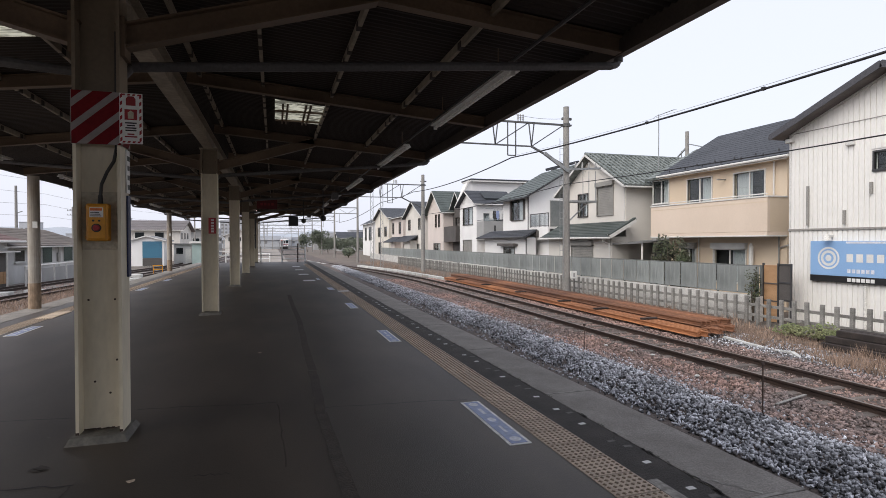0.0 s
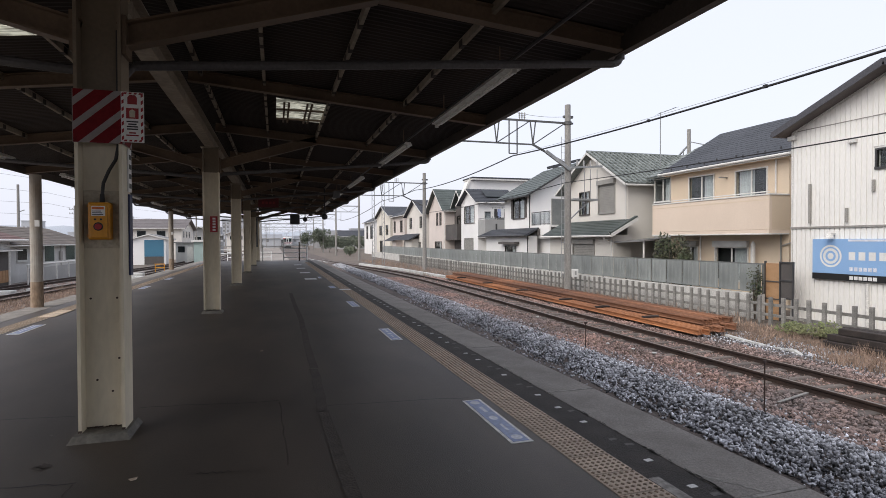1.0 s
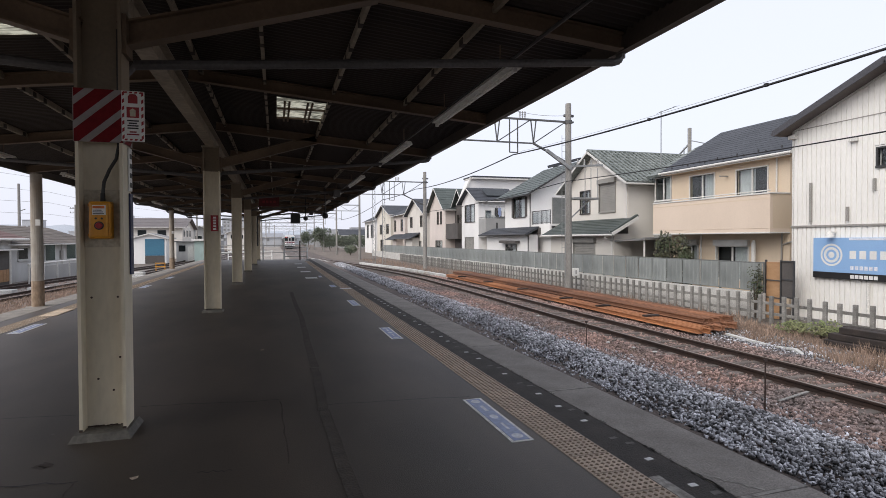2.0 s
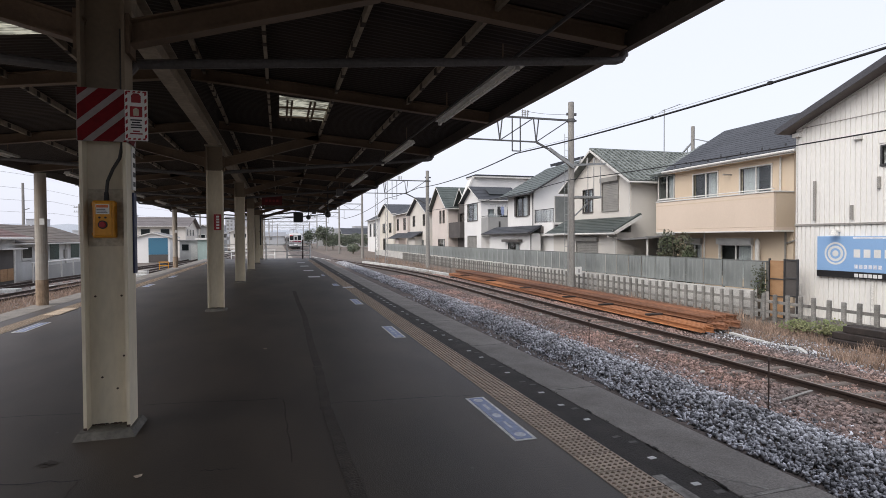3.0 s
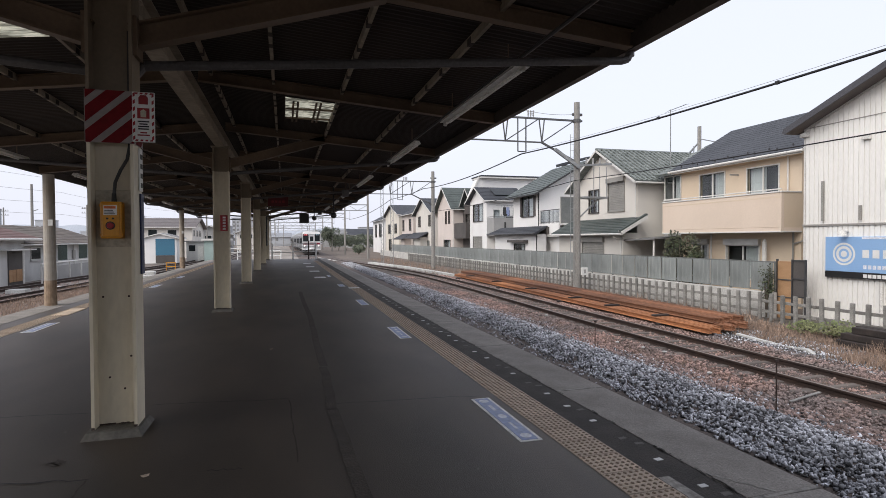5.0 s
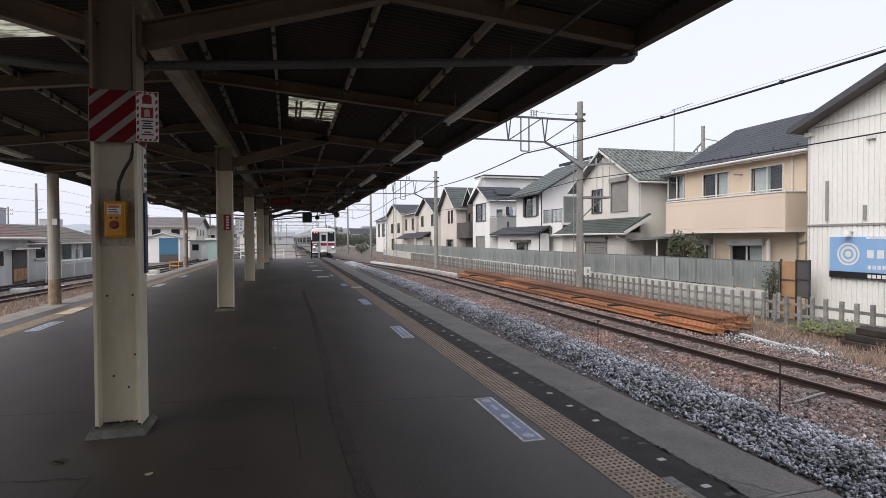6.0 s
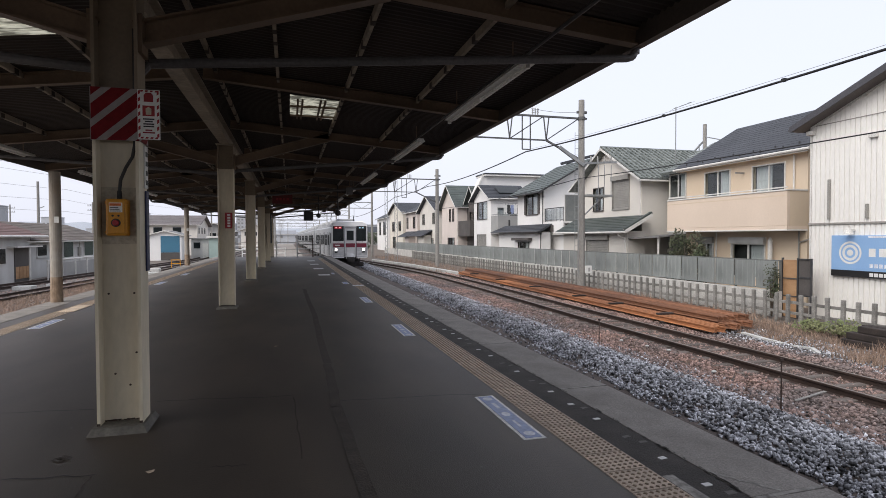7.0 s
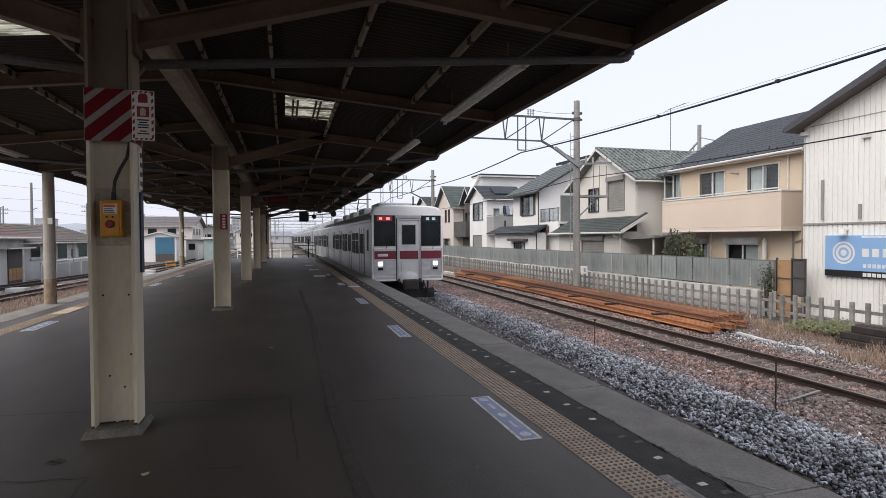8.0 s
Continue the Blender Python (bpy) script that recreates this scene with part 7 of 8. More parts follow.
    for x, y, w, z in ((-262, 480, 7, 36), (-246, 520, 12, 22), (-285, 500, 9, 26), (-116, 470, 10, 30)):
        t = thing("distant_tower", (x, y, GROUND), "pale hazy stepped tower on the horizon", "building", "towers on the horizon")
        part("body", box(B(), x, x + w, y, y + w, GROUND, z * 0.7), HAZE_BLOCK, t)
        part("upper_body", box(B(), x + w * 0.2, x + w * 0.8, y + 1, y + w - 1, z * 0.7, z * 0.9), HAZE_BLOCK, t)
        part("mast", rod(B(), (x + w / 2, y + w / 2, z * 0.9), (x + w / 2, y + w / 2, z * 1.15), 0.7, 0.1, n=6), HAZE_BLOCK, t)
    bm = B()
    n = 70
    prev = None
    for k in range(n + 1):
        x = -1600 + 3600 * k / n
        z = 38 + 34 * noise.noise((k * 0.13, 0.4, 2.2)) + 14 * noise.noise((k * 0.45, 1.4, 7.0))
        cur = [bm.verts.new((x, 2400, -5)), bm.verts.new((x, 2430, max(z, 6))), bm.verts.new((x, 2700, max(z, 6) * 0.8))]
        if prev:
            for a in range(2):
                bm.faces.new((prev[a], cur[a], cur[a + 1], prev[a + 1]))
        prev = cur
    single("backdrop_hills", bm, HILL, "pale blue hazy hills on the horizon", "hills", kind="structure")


# ---- the train ----
HALF, SILL, CANT, CROWN = 1.42, 0.95, 3.47, 3.88


def car_section(n=7):
    """The body's outline from the left sill over the roof to the right sill."""
    pts = [(-HALF + 0.03, SILL), (-HALF, 1.2), (-HALF, CANT - 0.25)]
    for k in range(n + 1):
        a = math.pi - math.pi * k / n
        pts.append((math.cos(a) * HALF * 0.985 * (abs(math.cos(a)) ** 0.12 if abs(math.cos(a)) > 0.01 else 1), CANT - 0.1 + (CROWN - CANT + 0.1) * math.sin(a) ** 0.75 if 0 < k < n else CANT - 0.1))
    pts += [(HALF, CANT - 0.25), (HALF, 1.2), (HALF - 0.03, SILL)]
    return pts


def panel(x0, x1, z0, z1, y0, y1, bev=0.0):
    return box(B(), x0, x1, y0, y1, z0, z1, bev)


def train_car(leading):
    c = thing("train_car", (0, 0, 0), "stainless steel commuter train car, leading with maroon front band" if leading else "stainless steel commuter train car coupled in the train", "train car", "cars of the train")
    L = 19.5
    sec = car_section()
    bm = B()
    rings = [[bm.verts.new((x, y, z)) for x, z in sec] for y in (0.12, L)]
    for k in range(len(sec) - 1):
        bm.faces.new((rings[0][k], rings[0][k + 1], rings[1][k + 1], rings[1][k]))
    bm.faces.new((rings[0][0], rings[1][0], rings[1][-1], rings[0][-1]))
    bm.faces.new(rings[1])
    bm.faces.new(rings[0][::-1])
    body = part("body", bm, STAINLESS, c)
    # roof skin over the cant rails
    roof = [(x, z + 0.012) for x, z in sec if z > CANT - 0.12]
    bm = B()
    ra = [[bm.verts.new((x * 0.995, y, z)) for x, z in roof] for y in (0.5, L - 0.05)]
    for k in range(len(roof) - 1):
        bm.faces.new((ra[0][k], ra[0][k + 1], ra[1][k + 1], ra[1][k]))
    part("roof", bm, TRAIN_ROOF, c, "grey weathered roof")
    for s in (-1, 1):
        xo = s * HALF
        for y in (2.2, 6.9, 11.6, 16.3):
            d = part("door", panel(min(xo, xo + s * 0.012), max(xo, xo + s * 0.012), 1.12, 3.0, y, y + 1.3), STAINLESS, c)
            for a in (y + 0.1, y + 0.72):
                part("door_window", panel(min(xo + s * 0.012, xo + s * 0.022), max(xo + s * 0.012, xo + s * 0.022), 1.95, 2.8, a, a + 0.48), SIDE_GLASS, d)
            part("door_gap", panel(min(xo + s * 0.012, xo + s * 0.02), max(xo + s * 0.012, xo + s * 0.02), 1.12, 3.0, y + 0.63, y + 0.67), BLACK, d)
            for a in (y - 0.1, y + 1.3):
                part("door_edge", panel(min(xo, xo + s * 0.016), max(xo, xo + s * 0.016), 1.1, 3.05, a, a + 0.1), BLACK, d)
        for y in (3.9, 8.6, 13.3):
            for a in (y + 0.12, y + 1.43):
                w = part("window", panel(min(xo, xo + s * 0.014), max(xo, xo + s * 0.014), 1.9, 2.85, a, a + 1.05), SIDE_GLASS, c, "dark side window")
                part("window_bar", panel(min(xo + s * 0.014, xo + s * 0.022), max(xo + s * 0.014, xo + s * 0.022), 2.5, 2.53, a, a + 1.05), STAINLESS, w)
                part("window_frame", panel(min(xo, xo + s * 0.022), max(xo, xo + s * 0.022), 1.85, 1.9, a - 0.03, a + 1.08), STAINLESS, w)
        for z in (1.25, 1.4, 1.55, 1.7):
            part("side_rib", panel(min(xo, xo + s * 0.008), max(xo, xo + s * 0.008), z, z + 0.05, 0.3, L - 0.1), STAINLESS, c)
        part("cant_rail", panel(min(xo, xo + s * 0.03), max(xo, xo + s * 0.03), CANT - 0.2, CANT - 0.12, 0.2, L), STAINLESS, c)
    for y in (3.5, 8.0, 12.5, 16.5):
        part("air_conditioner", panel(-0.75, 0.75, CROWN - 0.06, CROWN + 0.28, y - 1.0, y + 1.0, 0.07), ROOF_UNIT, c, "pale grey roof air conditioner")
    for y in (2.9, 16.6):
        b = part("bogie", panel(-1.0, 1.0, 0.3, 0.75, y - 1.5, y + 1.5, 0.04), UNDERGEAR, c)
        for dy in (-1.05, 1.05):
            for s in (-1, 1):
                part("wheel", rod(B(), (s * 0.5, y + dy, 0.43), (s * 0.63, y + dy, 0.43), 0.43, n=18), UNDERGEAR, b)
    for y, l in ((6.2, 2.2), (9.2, 3.0), (13.0, 1.8)):
        part("equipment_box", panel(-1.2, 1.2, 0.32, 0.94, y - l / 2, y + l / 2, 0.03), UNDERGEAR, c)
    part("coupler", panel(-0.15, 0.15, 0.7, 0.95, L, L + 0.5), UNDERGEAR, c)
    if not leading:
        part("gangway", panel(-0.5, 0.5, SILL + 0.05, 3.15, -0.45, 0.12), BLACK, c, "black gangway bellows")
        return c
    # cab front
    f = 0.0
    front = part("front_panel", front_frame(), TRAIN_FRONT, c, "pale grey painted cab front")
    part("roof_brow", brow(), TRAIN_WHITE, front)
    for x0, x1, nm in ((-1.31, -0.53, "windscreen"), (0.57, 1.30, "windscreen")):
        w = part(nm, panel(x0, x1, 2.33, 3.52, 0.02, 0.05), TRAIN_GLASS, front, "dark cab window")
        part("surround", ring_bm(x0, x1, 2.33, 3.52, 0.035, -0.01, 0.04), BLACK, w)
        part("wiper", bar(B(), (x0 + 0.42, -0.005, 2.18), (x0 + 0.62, 0.0, 2.62), 0.02, 0.02), BLACK, w)
    sg = part("destination_display", panel(-1.27, -0.57, 3.24, 3.49, 0.005, 0.02), BLACK, front)
    part("lit_field", panel(-1.22, -0.64, 3.28, 3.46, 0.001, 0.005), LED_RED, sg, "red lit field")
    part("lit_bar", panel(-1.14, -1.02, 3.33, 3.42, -0.004, 0.001), LED_PINK, sg, "pale lit bar")
    part("lit_bar", panel(-0.86, -0.72, 3.33, 3.42, -0.004, 0.001), LED_PINK, sg, "pale lit bar")
    sg = part("service_display", panel(0.61, 1.26, 3.24, 3.49, 0.005, 0.02), BLACK, front)
    part("lit_bar", panel(0.74, 0.87, 3.32, 3.43, 0.0, 0.005), LED_WHITE, sg, "pale lit bar")
    part("lit_bar", panel(0.98, 1.12, 3.32, 3.43, 0.0, 0.005), LED_WHITE, sg, "pale lit bar")
    for x0, x1 in ((-1.39, -0.48), (0.54, 1.39)):
        part("lower_panel", panel(x0, x1, 0.97, 1.76, -0.004, 0.001), TRAIN_LOWER, front, "brushed stainless lower panel")
    part("door_gap", ring_bm(-0.445, 0.505, 0.97, 3.36, 0.03, -0.02, 0.0), BLACK, front)
    for x0, x1 in ((-1.33, -0.48), (0.54, 1.34)):
        part("front_band", panel(x0, x1, 1.79, 2.11, -0.012, 0.02), MAROON, front, "maroon band")
    part("number_bar", panel(-1.2, -0.8, 1.90, 2.0, -0.018, -0.012), WHITE, front, "white bar")
    d = part("gangway_door", panel(-0.37, 0.43, 1.05, 3.3, -0.005, 0.02, 0.01), TRAIN_FRONT, front)
    part("door_frame", ring_bm(-0.39, 0.45, 1.0, 3.32, 0.05, -0.05, 0.0), STAINLESS, d)
    part("door_window", panel(-0.24, 0.30, 2.36, 3.12, -0.02, -0.004), TRAIN_GLASS, d)
    part("surround", ring_bm(-0.24, 0.30, 2.36, 3.12, 0.03, -0.03, -0.005), STAINLESS, d)
    part("door_band", panel(-0.33, 0.40, 1.79, 2.11, -0.03, -0.006), MAROON, d, "maroon band")
    for x in (-1.10, 1.10):
        b = part("lamp_box", panel(x - 0.17, x + 0.17, 1.33, 1.74, -0.03, 0.02, 0.01), STAINLESS, front)
        part("headlamp", panel(x - 0.085, x + 0.085, 1.53, 1.69, -0.045, -0.03, 0.02), HEADLIGHT, b, "lit pale headlamp")
        part("tail_lamp", panel(x - 0.1, x + 0.1, 1.36, 1.46, -0.036, -0.03), TRAIN_GLASS, b)
    for x0, x1 in ((-1.39, -0.48), (0.54, 1.39)):
        part("lower_rib", panel(x0, x1, 1.09, 1.13, -0.014, -0.004), TRAIN_FRONT, front)
        part("sill_bumper", panel(x0, x1, 0.93, 1.0, -0.035, 0.02, 0.01), TRAIN_WHITE, front, "pale bumper strip")
        part("window_rib", panel(x0 + 0.06, x1 - 0.06, 2.2, 2.235, -0.014, 0.001), TRAIN_WHITE, front)
    for x0 in (-1.42, 1.36):
        part("corner_post", panel(x0, x0 + 0.06, 0.95, 3.55, -0.016, 0.03, 0.012), TRAIN_WHITE, front, "bright corner post")
    part("door_header", ring_bm(-0.41, 0.47, 3.37, 3.43, 0.03, -0.03, 0.0), STAINLESS, front)
    part("door_rail", rod(B(), (-0.28, -0.05, 1.3), (-0.28, -0.05, 1.7), 0.014, n=6), STAINLESS, d)
    part("jumper_socket", panel(-0.42, -0.22, 0.86, 1.02, -0.06, 0.05, 0.01), UNDERGEAR, c)
    part("jumper_socket", panel(0.34, 0.54, 0.86, 1.02, -0.06, 0.05, 0.01), UNDERGEAR, c)
    bm = B()
    bmesh.ops.create_uvsphere(bm, u_segments=16, v_segments=8, radius=0.3, matrix=Matrix.Translation((0.03, -0.02, 1.02)) @ Matrix.Diagonal((1.35, 0.4, 0.95, 1)))
    part("connector_cover", bm, TRAIN_FRONT, front, "round pale connector cover", smooth=True)
    for s in (-1, 1):
        part("grab_rail", rod(B(), (s * 1.36, -0.03, 1.2), (s * 1.36, -0.03, 2.2), 0.015, n=6), STAINLESS, front)
        part("step", panel(s * 0.95 - 0.2, s * 0.95 + 0.2, 0.45, 0.5, -0.05, 0.15), UNDERGEAR, c)
        part("step_hanger", panel(s * 0.95 - 0.18, s * 0.95 - 0.12, 0.5, SILL, 0.0, 0.05), UNDERGEAR, c)
    part("automatic_coupler", panel(-0.22, 0.22, 0.68, 0.98, -0.55, 0.4, 0.05), UNDERGEAR, c)
    part("coupler_head", panel(-0.3, 0.3, 0.62, 1.02, -0.62, -0.35, 0.05), UNDERGEAR, c)
    part("snow_plough", panel(-1.15, 1.15, 0.22, 0.6, 0.3, 0.45, 0.03), UNDERGEAR, c)
    part("hose", mesh_from_tube([(0.6, -0.05, 0.95), (0.65, -0.15, 0.7), (0.75, -0.1, 0.5)], 0.03, BLACK), BLACK, c)
    for s in (-1, 1):
        part("side_stripe_plate", panel(min(s * HALF, s * (HALF + 0.01)), max(s * HALF, s * (HALF + 0.01)), 1.2, 3.1, 0.75, 1.4), STAINLESS, c)
        part("cab_door_window", panel(min(s * (HALF + 0.01), s * (HALF + 0.02)), max(s * (HALF + 0.01), s * (HALF + 0.02)), 2.1, 2.95, 0.85, 1.3), SIDE_GLASS, c)
    part("antenna", rod(B(), (0.45, 1.0, CROWN), (0.45, 1.0, CROWN + 0.45), 0.03, n=6), BLACK, c)
    p = part("pantograph", bar(B(), (0.0, 14.4, CROWN + 0.05), (0.0, 15.4, CROWN + 0.7), 0.08, 0.05), UNDERGEAR, c)
    part("pantograph_head", bar(B(), (-0.8, 14.6, CROWN + 1.25), (0.8, 14.6, CROWN + 1.25), 0.1, 0.05), UNDERGEAR, p)
    part("pantograph_arm", bar(B(), (0.0, 15.4, CROWN + 0.7), (0.0, 14.6, CROWN + 1.23), 0.06, 0.05), UNDERGEAR, p)
    return c


def brow():
    """The rounded white edge of the roof above the cab windows."""
    bm = B()
    n, rings = 18, []
    for y, low, grow in ((-0.03, 0.05, 0.955), (0.0, 0.02, 0.985), (0.08, 0.0, 1.0), (0.5, -0.012, 1.004)):
        ring = []
        for k in range(n + 1):
            a = math.pi - math.pi * k / n
            x = math.copysign(abs(math.cos(a)) ** 0.45, math.cos(a)) * (HALF - 0.012) * grow
            ring.append(bm.verts.new((x, y, 3.5 + (0.40 - low) * math.sin(a) ** 0.6)))
        rings.append(ring)
    for p, q in zip(rings, rings[1:]):
        for k in range(n):
            bm.faces.new((p[k], p[k + 1], q[k + 1], q[k]))
    bm.faces.new(rings[0])
    bmesh.ops.recalc_face_normals(bm, faces=bm.faces[:])
    return bm


def ring_bm(x0, x1, z0, z1, t, y0, y1):
    bm = B()
    box(bm, x0 - t, x0, y0, y1, z0 - t, z1 + t)
    box(bm, x1, x1 + t, y0, y1, z0 - t, z1 + t)
    box(bm, x0, x1, y0, y1, z1, z1 + t)
    box(bm, x0, x1, y0, y1, z0 - t, z0)
    return bm


def front_frame():
    """The cab's face, with openings for its windows."""
    bm = B()
    holes = [(-1.31, -0.53, 2.33, 3.52), (0.57, 1.30, 2.33, 3.52)]
    wall_sheet(bm, (0, 0, 0), (1, 0, 0), -HALF + 0.02, HALF - 0.02, SILL, 3.58, holes, (0, -1, 0), 0.1)
    for s in (-1, 1):
        x = s * (HALF - 0.02)
        poly(bm, [(x, 0, SILL), (s * HALF, 0.14, SILL), (s * HALF, 0.14, 3.4), (x, 0, 3.58)])
    arc = [(x, z) for x, z in car_section() if z > 3.4]
    poly(bm, [(-HALF + 0.02, 0, 3.58)] + [(x * 0.97, 0.0, z - 0.03) for x, z in arc if z > 3.62] + [(HALF - 0.02, 0, 3.58)])
    poly(bm, [(-HALF + 0.02, 0, SILL), (HALF - 0.02, 0, SILL), (HALF - 0.02, 0.3, SILL), (-HALF + 0.02, 0.3, SILL)])
    return bm


rail_stack()
picket_fence()
sheet_fence()
siding_house()
yellow_house()
green_roof_house()
porch_house()
laundry_house()
plain_house("gabled_house", "pinkish two-storey house with green roof and dark bay", 18.5, 25.5, 59.2, 66.0, 5.3, 2.4, "x", W_PINK, R_GREEN, [(60.7, 61.3, 3.4, 4.8), (62.0, 62.6, 3.4, 4.8), (60.6, 63.2, -0.3, 1.4)])
plain_house("dark_balcony_house", "dark brown-clad house part with balcony", 19.6, 25.5, 55.0, 59.15, 5.2, 1.9, "x", W_DARK, R_GREEN, [(56.0, 58.2, 2.4, 4.3)], (55.0, 59.1, 1.6, 3.3, W_DARK))
plain_house("gabled_house", "cream two-storey house with grey roof", 18.5, 25.5, 68.2, 78.0, 5.2, 2.0, "x", W_CREAM, R_SLATE, [(69.5, 70.5, 3.3, 4.7), (75.0, 76.2, 3.3, 4.7), (70.2, 73.5, -0.3, 1.3)], (70.5, 79.5, 1.9, 2.3, R_SLATE))
plain_house("gabled_house", "pink two-storey house with grey roof", 18.5, 25.5, 79.5, 88.0, 5.6, 1.6, "y", W_PINK, R_SLATE, [(81.0, 82.4, 2.9, 4.6), (86.0, 87.2, 2.9, 4.6), (81.5, 84.5, -0.3, 1.3)], (80.5, 87.5, 1.8, 2.2, R_SLATE))
plain_house("gabled_house", "pale yellow two-storey house with slate roof", 18.5, 26, 90.0, 103.0, 5.9, 1.8, "x", W_LEMON, R_SLATE, [(92.0, 94.0, 2.6, 4.2), (98.0, 100, 2.6, 4.2), (97, 99.5, -0.5, 1.5)])
plain_house("gabled_house", "white two-storey house with slate roof", 18.8, 26, 107.0, 120.0, 5.6, 1.8, "y", W_WHITE, R_SLATE, [(109, 112, 2.0, 4.6), (115, 117, 2.0, 4.6)])
antenna(22, 27.3, 5.9, 9.15, "thin tv antenna on the ridge behind")
antenna(23.6, 12.5, 5.9, 8.4, "thin tv antenna behind the gable")
t_ = thing("steel_pylon_frame", (26, 29.5, GROUND), "grey lattice pole frame behind the houses", "pole frame")
part("mast", rod(B(), (26, 29.5, GROUND), (26, 29.5, 8.8), 0.12, n=8), GREY_POLE, t_)
part("stay", bar(B(), (26, 29.5, 7.8), (26, 31.4, 6.6), 0.08, 0.08), STEEL, t_)
part("stay", bar(B(), (26, 29.5, 8.0), (26, 27.6, 7.4), 0.06, 0.06), STEEL, t_)
part("stay", bar(B(), (26, 29.5, 7.2), (26, 30.6, 6.4), 0.06, 0.06), STEEL, t_)
part("stay", bar(B(), (26, 30.5, 7.25), (26, 30.5, 6.0), 0.06, 0.06), STEEL, t_)
part("stay", bar(B(), (26, 30.0, 7.6), (26, 30.0, 6.2), 0.05, 0.05), STEEL, t_)
part("stay", bar(B(), (26, 31.2, 6.75), (26, 31.2, 5.8), 0.05, 0.05), STEEL, t_)

catenary_pole(14.6, 25.27, 9.8, -2.5, "tall round concrete overhead line pole with trussed arm")
pole_fittings(14.6, 25.27)
catenary_pole(13.2, 48.7, 9.0, -2.5, "round concrete overhead line pole with trussed arm")
catenary_pole(14.0, -14.0, 9.8, -2.5, "tall round concrete overhead line pole with trussed arm")
lattice_mast(10.95, 60.0, 9.2)
for nm, pts, r, m, lb in (
        ("feeder_cable", sagging((11.45, -12, 5.85), (11.45, 25.25, 5.82), 0.56, 24) + sagging((11.45, 25.25, 5.82), (12.3, 48.7, 6.2), 0.3)[1:] + sagging((12.3, 48.7, 6.2), (11.4, 60, 6.0), 0.1)[1:] + sagging((11.4, 60, 6.0), (9.5, 84, 4.6), 0.4)[1:], 0.03, WIRE, "thick black feeder cable strung between poles"),
        ("earth_wire", sagging((11.45, -12, 5.95), (11.45, 25.2, 5.90), 0.56, 22), 0.005, THIN_WIRE, "thin grey wire above the feeder cable"),
        ("signal_cable", sagging((14.3, -14, 4.6), (14.4, 25.1, 4.55), 0.4, 22) + sagging((14.4, 25.1, 4.55), (13.1, 48.6, 4.1), 0.2)[1:], 0.02, WIRE, "thin black signal cable between poles"),
        ("top_wire", sagging((14.6, 25.27, 8.0), (11.6, 25.27, 8.05), 0.12, 8), 0.01, THIN_WIRE, "thin wire to the insulators"),
        ("contact_wire", [(near_track(v), v, 4.3) for v in range(-14, 300, 8)], 0.012, THIN_WIRE, "thin overhead contact wire"),
        ("messenger_wire", [(near_track(v), v, 5.2 + 0.25 * math.cos(v * 0.13)) for v in range(-14, 300, 3)], 0.01, THIN_WIRE, "thin overhead messenger wire"),
        ):
    cable(nm, pts, r, m, None, lb, "overhead wire", "overhead wires")
for y_ in (14.78, 10.42):
    u_ = (y_ + 12) / 37.25
    z_ = 5.85 - 0.03 * u_ - 4 * 0.56 * u_ * (1 - u_)
    t_ = thing("cable_clamp", (11.45, y_, z_), "small dark clamp on the feeder cable", "cable clamp", "clamps on the feeder cable")
    part("clamp", box(B(), 11.41, 11.49, y_ - 0.05, y_ + 0.05, z_ - 0.03, z_ + 0.055, 0.01), WIRE, t_)
stake(7.18, 6.52, 0.92)
stake(7.07, 11.4, 0.82)
duct("cable_duct", [(12.25, 12.4, GROUND + 0.05), (12.15, 11.3, GROUND + 0.03), (12.3, 10.9, GROUND - 0.03), (12.15, 10.2, GROUND + 0.05), (12.1, 9.9, GROUND - 0.04), (12.65, 9.1, GROUND + 0.03)], "broken white concrete cable duct in the dry grass")
duct("cable_duct", [(11.9, 37, GROUND + 0.1), (11.0, 50.5, GROUND + 0.1), (9.2, 62, GROUND + 0.1)], "white concrete cable duct beside the second track", 0.32, 0.2)
duct("cable_duct", [(5.9, 66, GROUND + 0.2), (4.6, 80, GROUND + 0.2)], "white concrete cable duct near the junction")
shrub("garden_shrub", 17.6, 20.9, GROUND, 0.7, 1.0, 3.05, LEAF_DARK, "dark green and brown garden shrub behind the fence", 5, 5200, 0.1)
shrub("garden_shrub", 16.0, 14.95, GROUND, 0.2, 0.28, 1.75, LEAF_DARK, "thin dark green shrub at the fence end", 6, 500, 0.07)
for k, (x, y, w, h_) in enumerate(((14.3, 12.0, 0.45, 0.42), (14.4, 11.3, 0.42, 0.46), (14.35, 10.75, 0.4, 0.38))):
    shrub("weed_clump", x, y, GROUND, w, w * 1.2, h_, LEAF_GREEN, "bright green weed clump in front of the fence", 60 + k, 700, 0.06)
bm_ = B()
blades(bm_, 12.3, 14.9, 8.5, 14.0, 4600, 0.17, 3)
blades(bm_, 11.8, 13.6, 6.0, 9.5, 2600, 0.24, 4)
blades(bm_, 13.6, 15.2, 4.5, 8.5, 3800, 0.42, 5)
blades(bm_, 14.2, 15.4, 14, 45, 3000, 0.3, 6)
blades(bm_, 7.2, 8.6, 8.0, 24.0, 2600, 0.1, 7)
blades(bm_, 9.3, 10.2, 6.0, 26.0, 1800, 0.07, 10)
blades(bm_, 11.0, 14.0, 40, 75, 2500, 0.4, 8)
single("dry_grass", bm_, DRY_GRASS, "straw brown dry grass beside the tracks", "grass", kind="stuff")
bm_ = B()
blades(bm_, -12.2, -9.2, 15, 48, 16000, 0.2, 9)
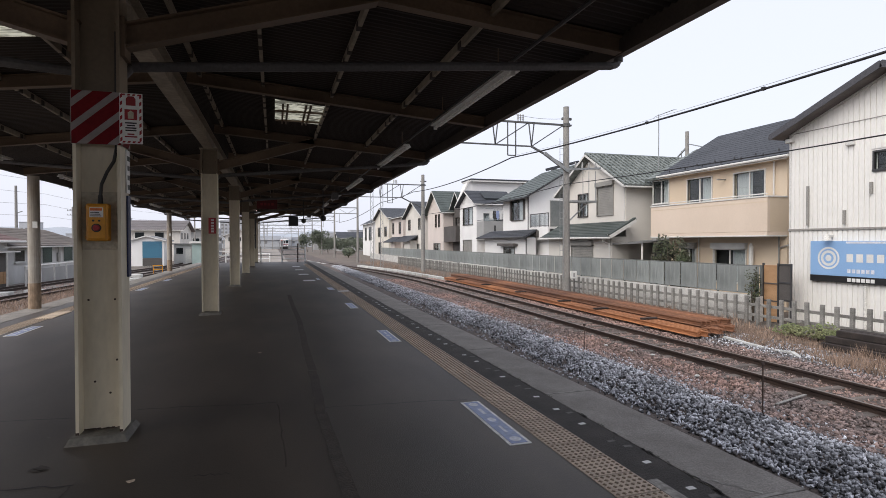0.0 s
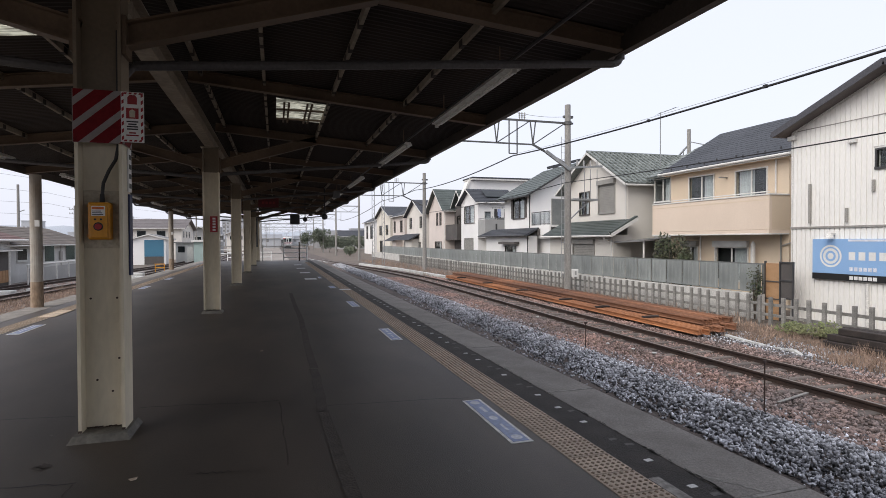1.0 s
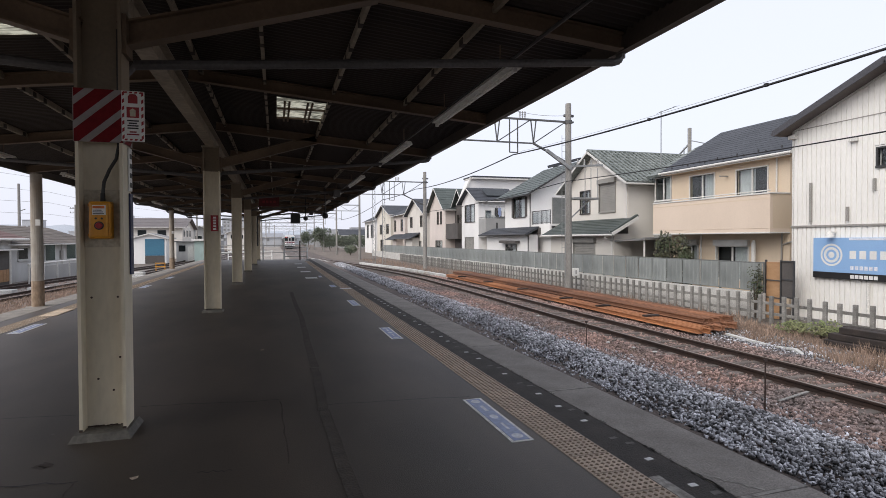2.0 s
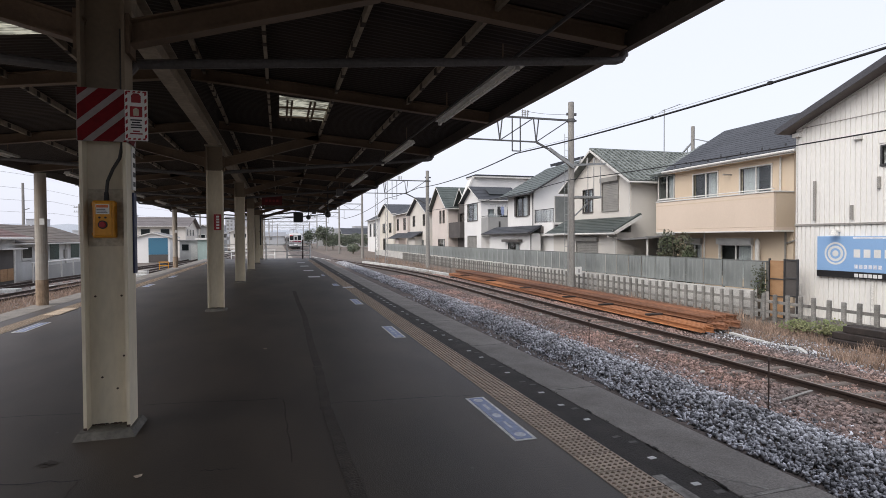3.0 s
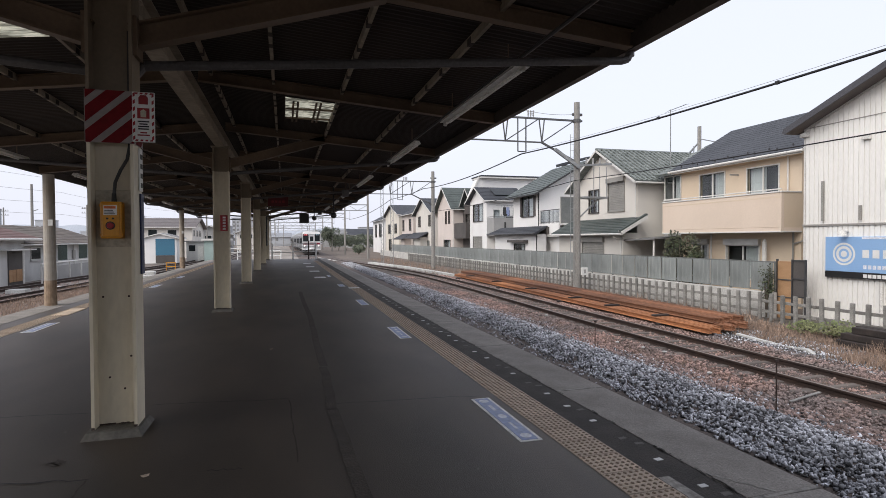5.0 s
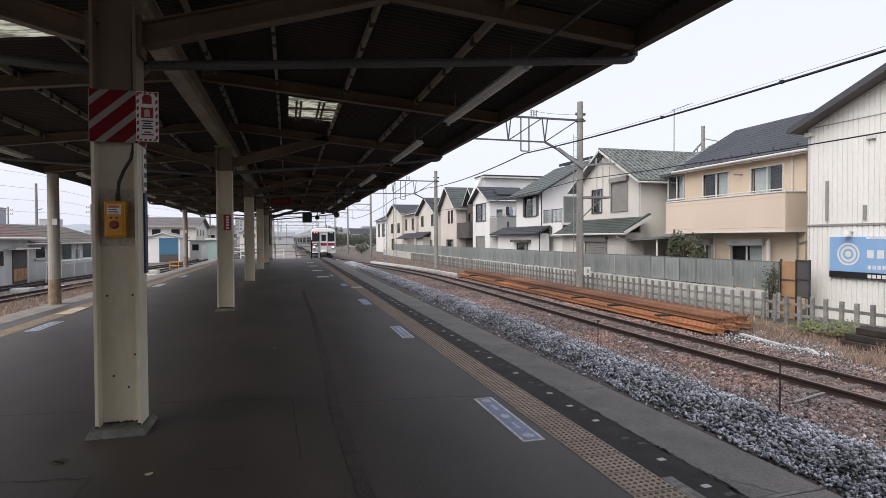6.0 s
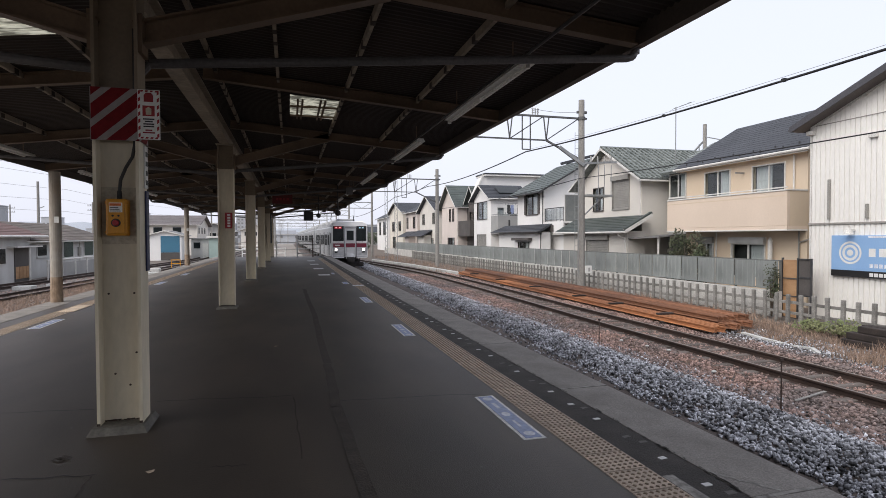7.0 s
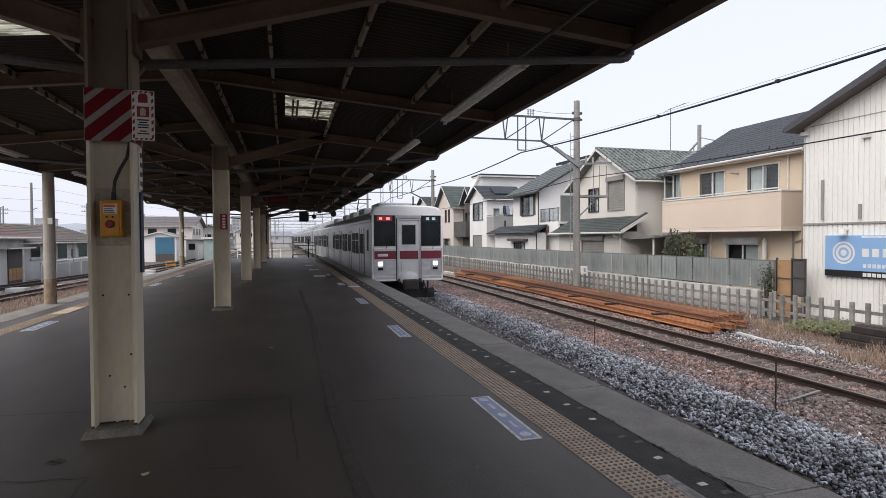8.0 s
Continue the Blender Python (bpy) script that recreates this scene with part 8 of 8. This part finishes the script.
single("dry_grass", bm_, DRY_GRASS, "straw brown dry grass beside the platform", "grass", kind="stuff")
rr_ = random.Random(2)
for layer in range(3):
    for k in range(4 - layer):
        y = 9.25 + rr_.uniform(-0.2, 0.2)
        single("old_sleeper", box(B(), 13.5 + k * 0.3 + 0.1 * layer, 13.75 + k * 0.3 + 0.1 * layer, y - 0.9, y + 1.1, GROUND + layer * 0.17, GROUND + 0.16 + layer * 0.17, 0.015), OLD_SLEEPER, "dark creosoted old sleeper in a pile", "timber", "piled old sleepers")
t_ = thing("plywood_screen", (16.6, 14.9, GROUND), "tan plywood yard screen with dark frame", "screen")
part("board", box(B(), 16.4, 16.44, 14.33, 14.87, GROUND, 0.75), PLYWOOD, t_)
part("batten", box(B(), 16.38, 16.4, 14.33, 14.87, 0.1, 0.14), W_DARK, t_)
part("batten", box(B(), 16.38, 16.4, 14.33, 14.87, -0.5, -0.46), W_DARK, t_)
for y in (13.8, 14.28, 14.87):
    part("frame_post", box(B(), 16.38, 16.44, y, y + 0.05, GROUND, 0.82), DARK_TRIM, t_)
for z in (-0.45, 0.15, 0.76):
    part("frame_rail", box(B(), 16.38, 16.43, 13.85, 14.28, z, z + 0.05), DARK_TRIM, t_)
part("board", box(B(), 16.405, 16.435, 13.86, 14.27, -0.4, 0.76), W_DARK, t_, "dark mesh infill")
single("loose_plank", bar(B(), (8.0, 7.0, GROUND + 0.06), (8.95, 7.25, GROUND + 0.07), 0.05, 0.015), GREY_POLE, "pale weathered plank lying on the ballast", "plank")
for x, y in ((8.55, 11.6), (8.7, 11.0), (8.35, 12.4), (8.9, 17.5), (7.9, 21.0), (8.2, 9.0)):
    bm_ = B()
    bmesh.ops.create_icosphere(bm_, subdivisions=2, radius=0.05, matrix=Matrix.Translation((x, y, GROUND + 0.05)) @ Matrix.Diagonal((1.2, 0.8, 0.5, 1)))
    for v_ in bm_.verts:
        v_.co += Vector((0.02 * noise.noise(v_.co * 9), 0.02 * noise.noise(v_.co * 9 + Vector((5, 0, 0))), 0))
    single("pale_rock", bm_, TROUGH, "pale loose rock on the ballast", "rock", "pale rocks")
left_side()
far_end()

# ---- loose ballast ----
grey_hi = lambda v: 7.1 + 0.35 * math.sin(v * 0.9) * 0.5 + 0.15 * smooth_step(8, 20, v)
stones("fresh_gravel", spots_in(34000, lambda v: 5.48 + 0.06 * math.sin(v * 2.1) + 0.4 * smooth_step(5, 16, v), grey_hi, 2.8, 60, lambda x, y, r: bed_height(x, y) + r.uniform(-0.005, 0.05, len(x)), 1), STONE_GREY, "fresh blue-grey crushed stone ballast", 0.032)
stones("fresh_gravel", spots_in(5000, lambda v: 5.4, lambda v: grey_hi(v) + 0.9, 3.0, 24, lambda x, y, r: bed_height(x, y) + r.uniform(0, 0.03, len(x)), 5), STONE_GREY, "scattered grey crushed stone", 0.03)
stones("old_gravel", spots_in(58000, lambda v: 6.7, lambda v: 11.7, 3.0, 40, lambda x, y, r: bed_height(x, y) + r.uniform(-0.01, 0.025, len(x)) - 0.028 * (np.abs(x - 9.87) < 1.0), 2), STONE_BROWN, "rust-brown old crushed stone ballast", 0.038)
stones("old_gravel", spots_in(6000, lambda v: 11.4, lambda v: 13.4, 4.0, 13, lambda x, y, r: GROUND + r.uniform(-0.02, 0.02, len(x)), 3), STONE_GREY, "grey scattered crushed stone by the grass", 0.028)

stones("old_gravel", spots_in(14000, lambda v: -14.5, lambda v: -6.0, 14, 46, lambda x, y, r: GROUND + r.uniform(-0.02, 0.03, len(x)), 7), STONE_BROWN, "tan and brown crushed stone by the far rails", 0.03)

CARS = [train_car(True)]
mid_ = train_car(False)
CARS.append(mid_)
for _ in range(6):
    CARS.append(copy_thing(mid_, Matrix()))


def motions():
    """The train runs in along the near track at a steady speed."""
    for k, car in enumerate(CARS):
        rows = []
        for j in range(33):
            t = j * 0.25
            y = 20.95 + 23.4 * (8.0 - t) + 20.0 * k
            xa, xb = near_track(y + 2.9), near_track(y + 16.6)
            turn = math.degrees(math.atan2(xa - xb, 13.7))
            rows.append((t, pose(xa + (xa - xb) / 13.7 * 2.9, y, RAIL, 0, 0, turn)))
        walk(car, rows)


motions()
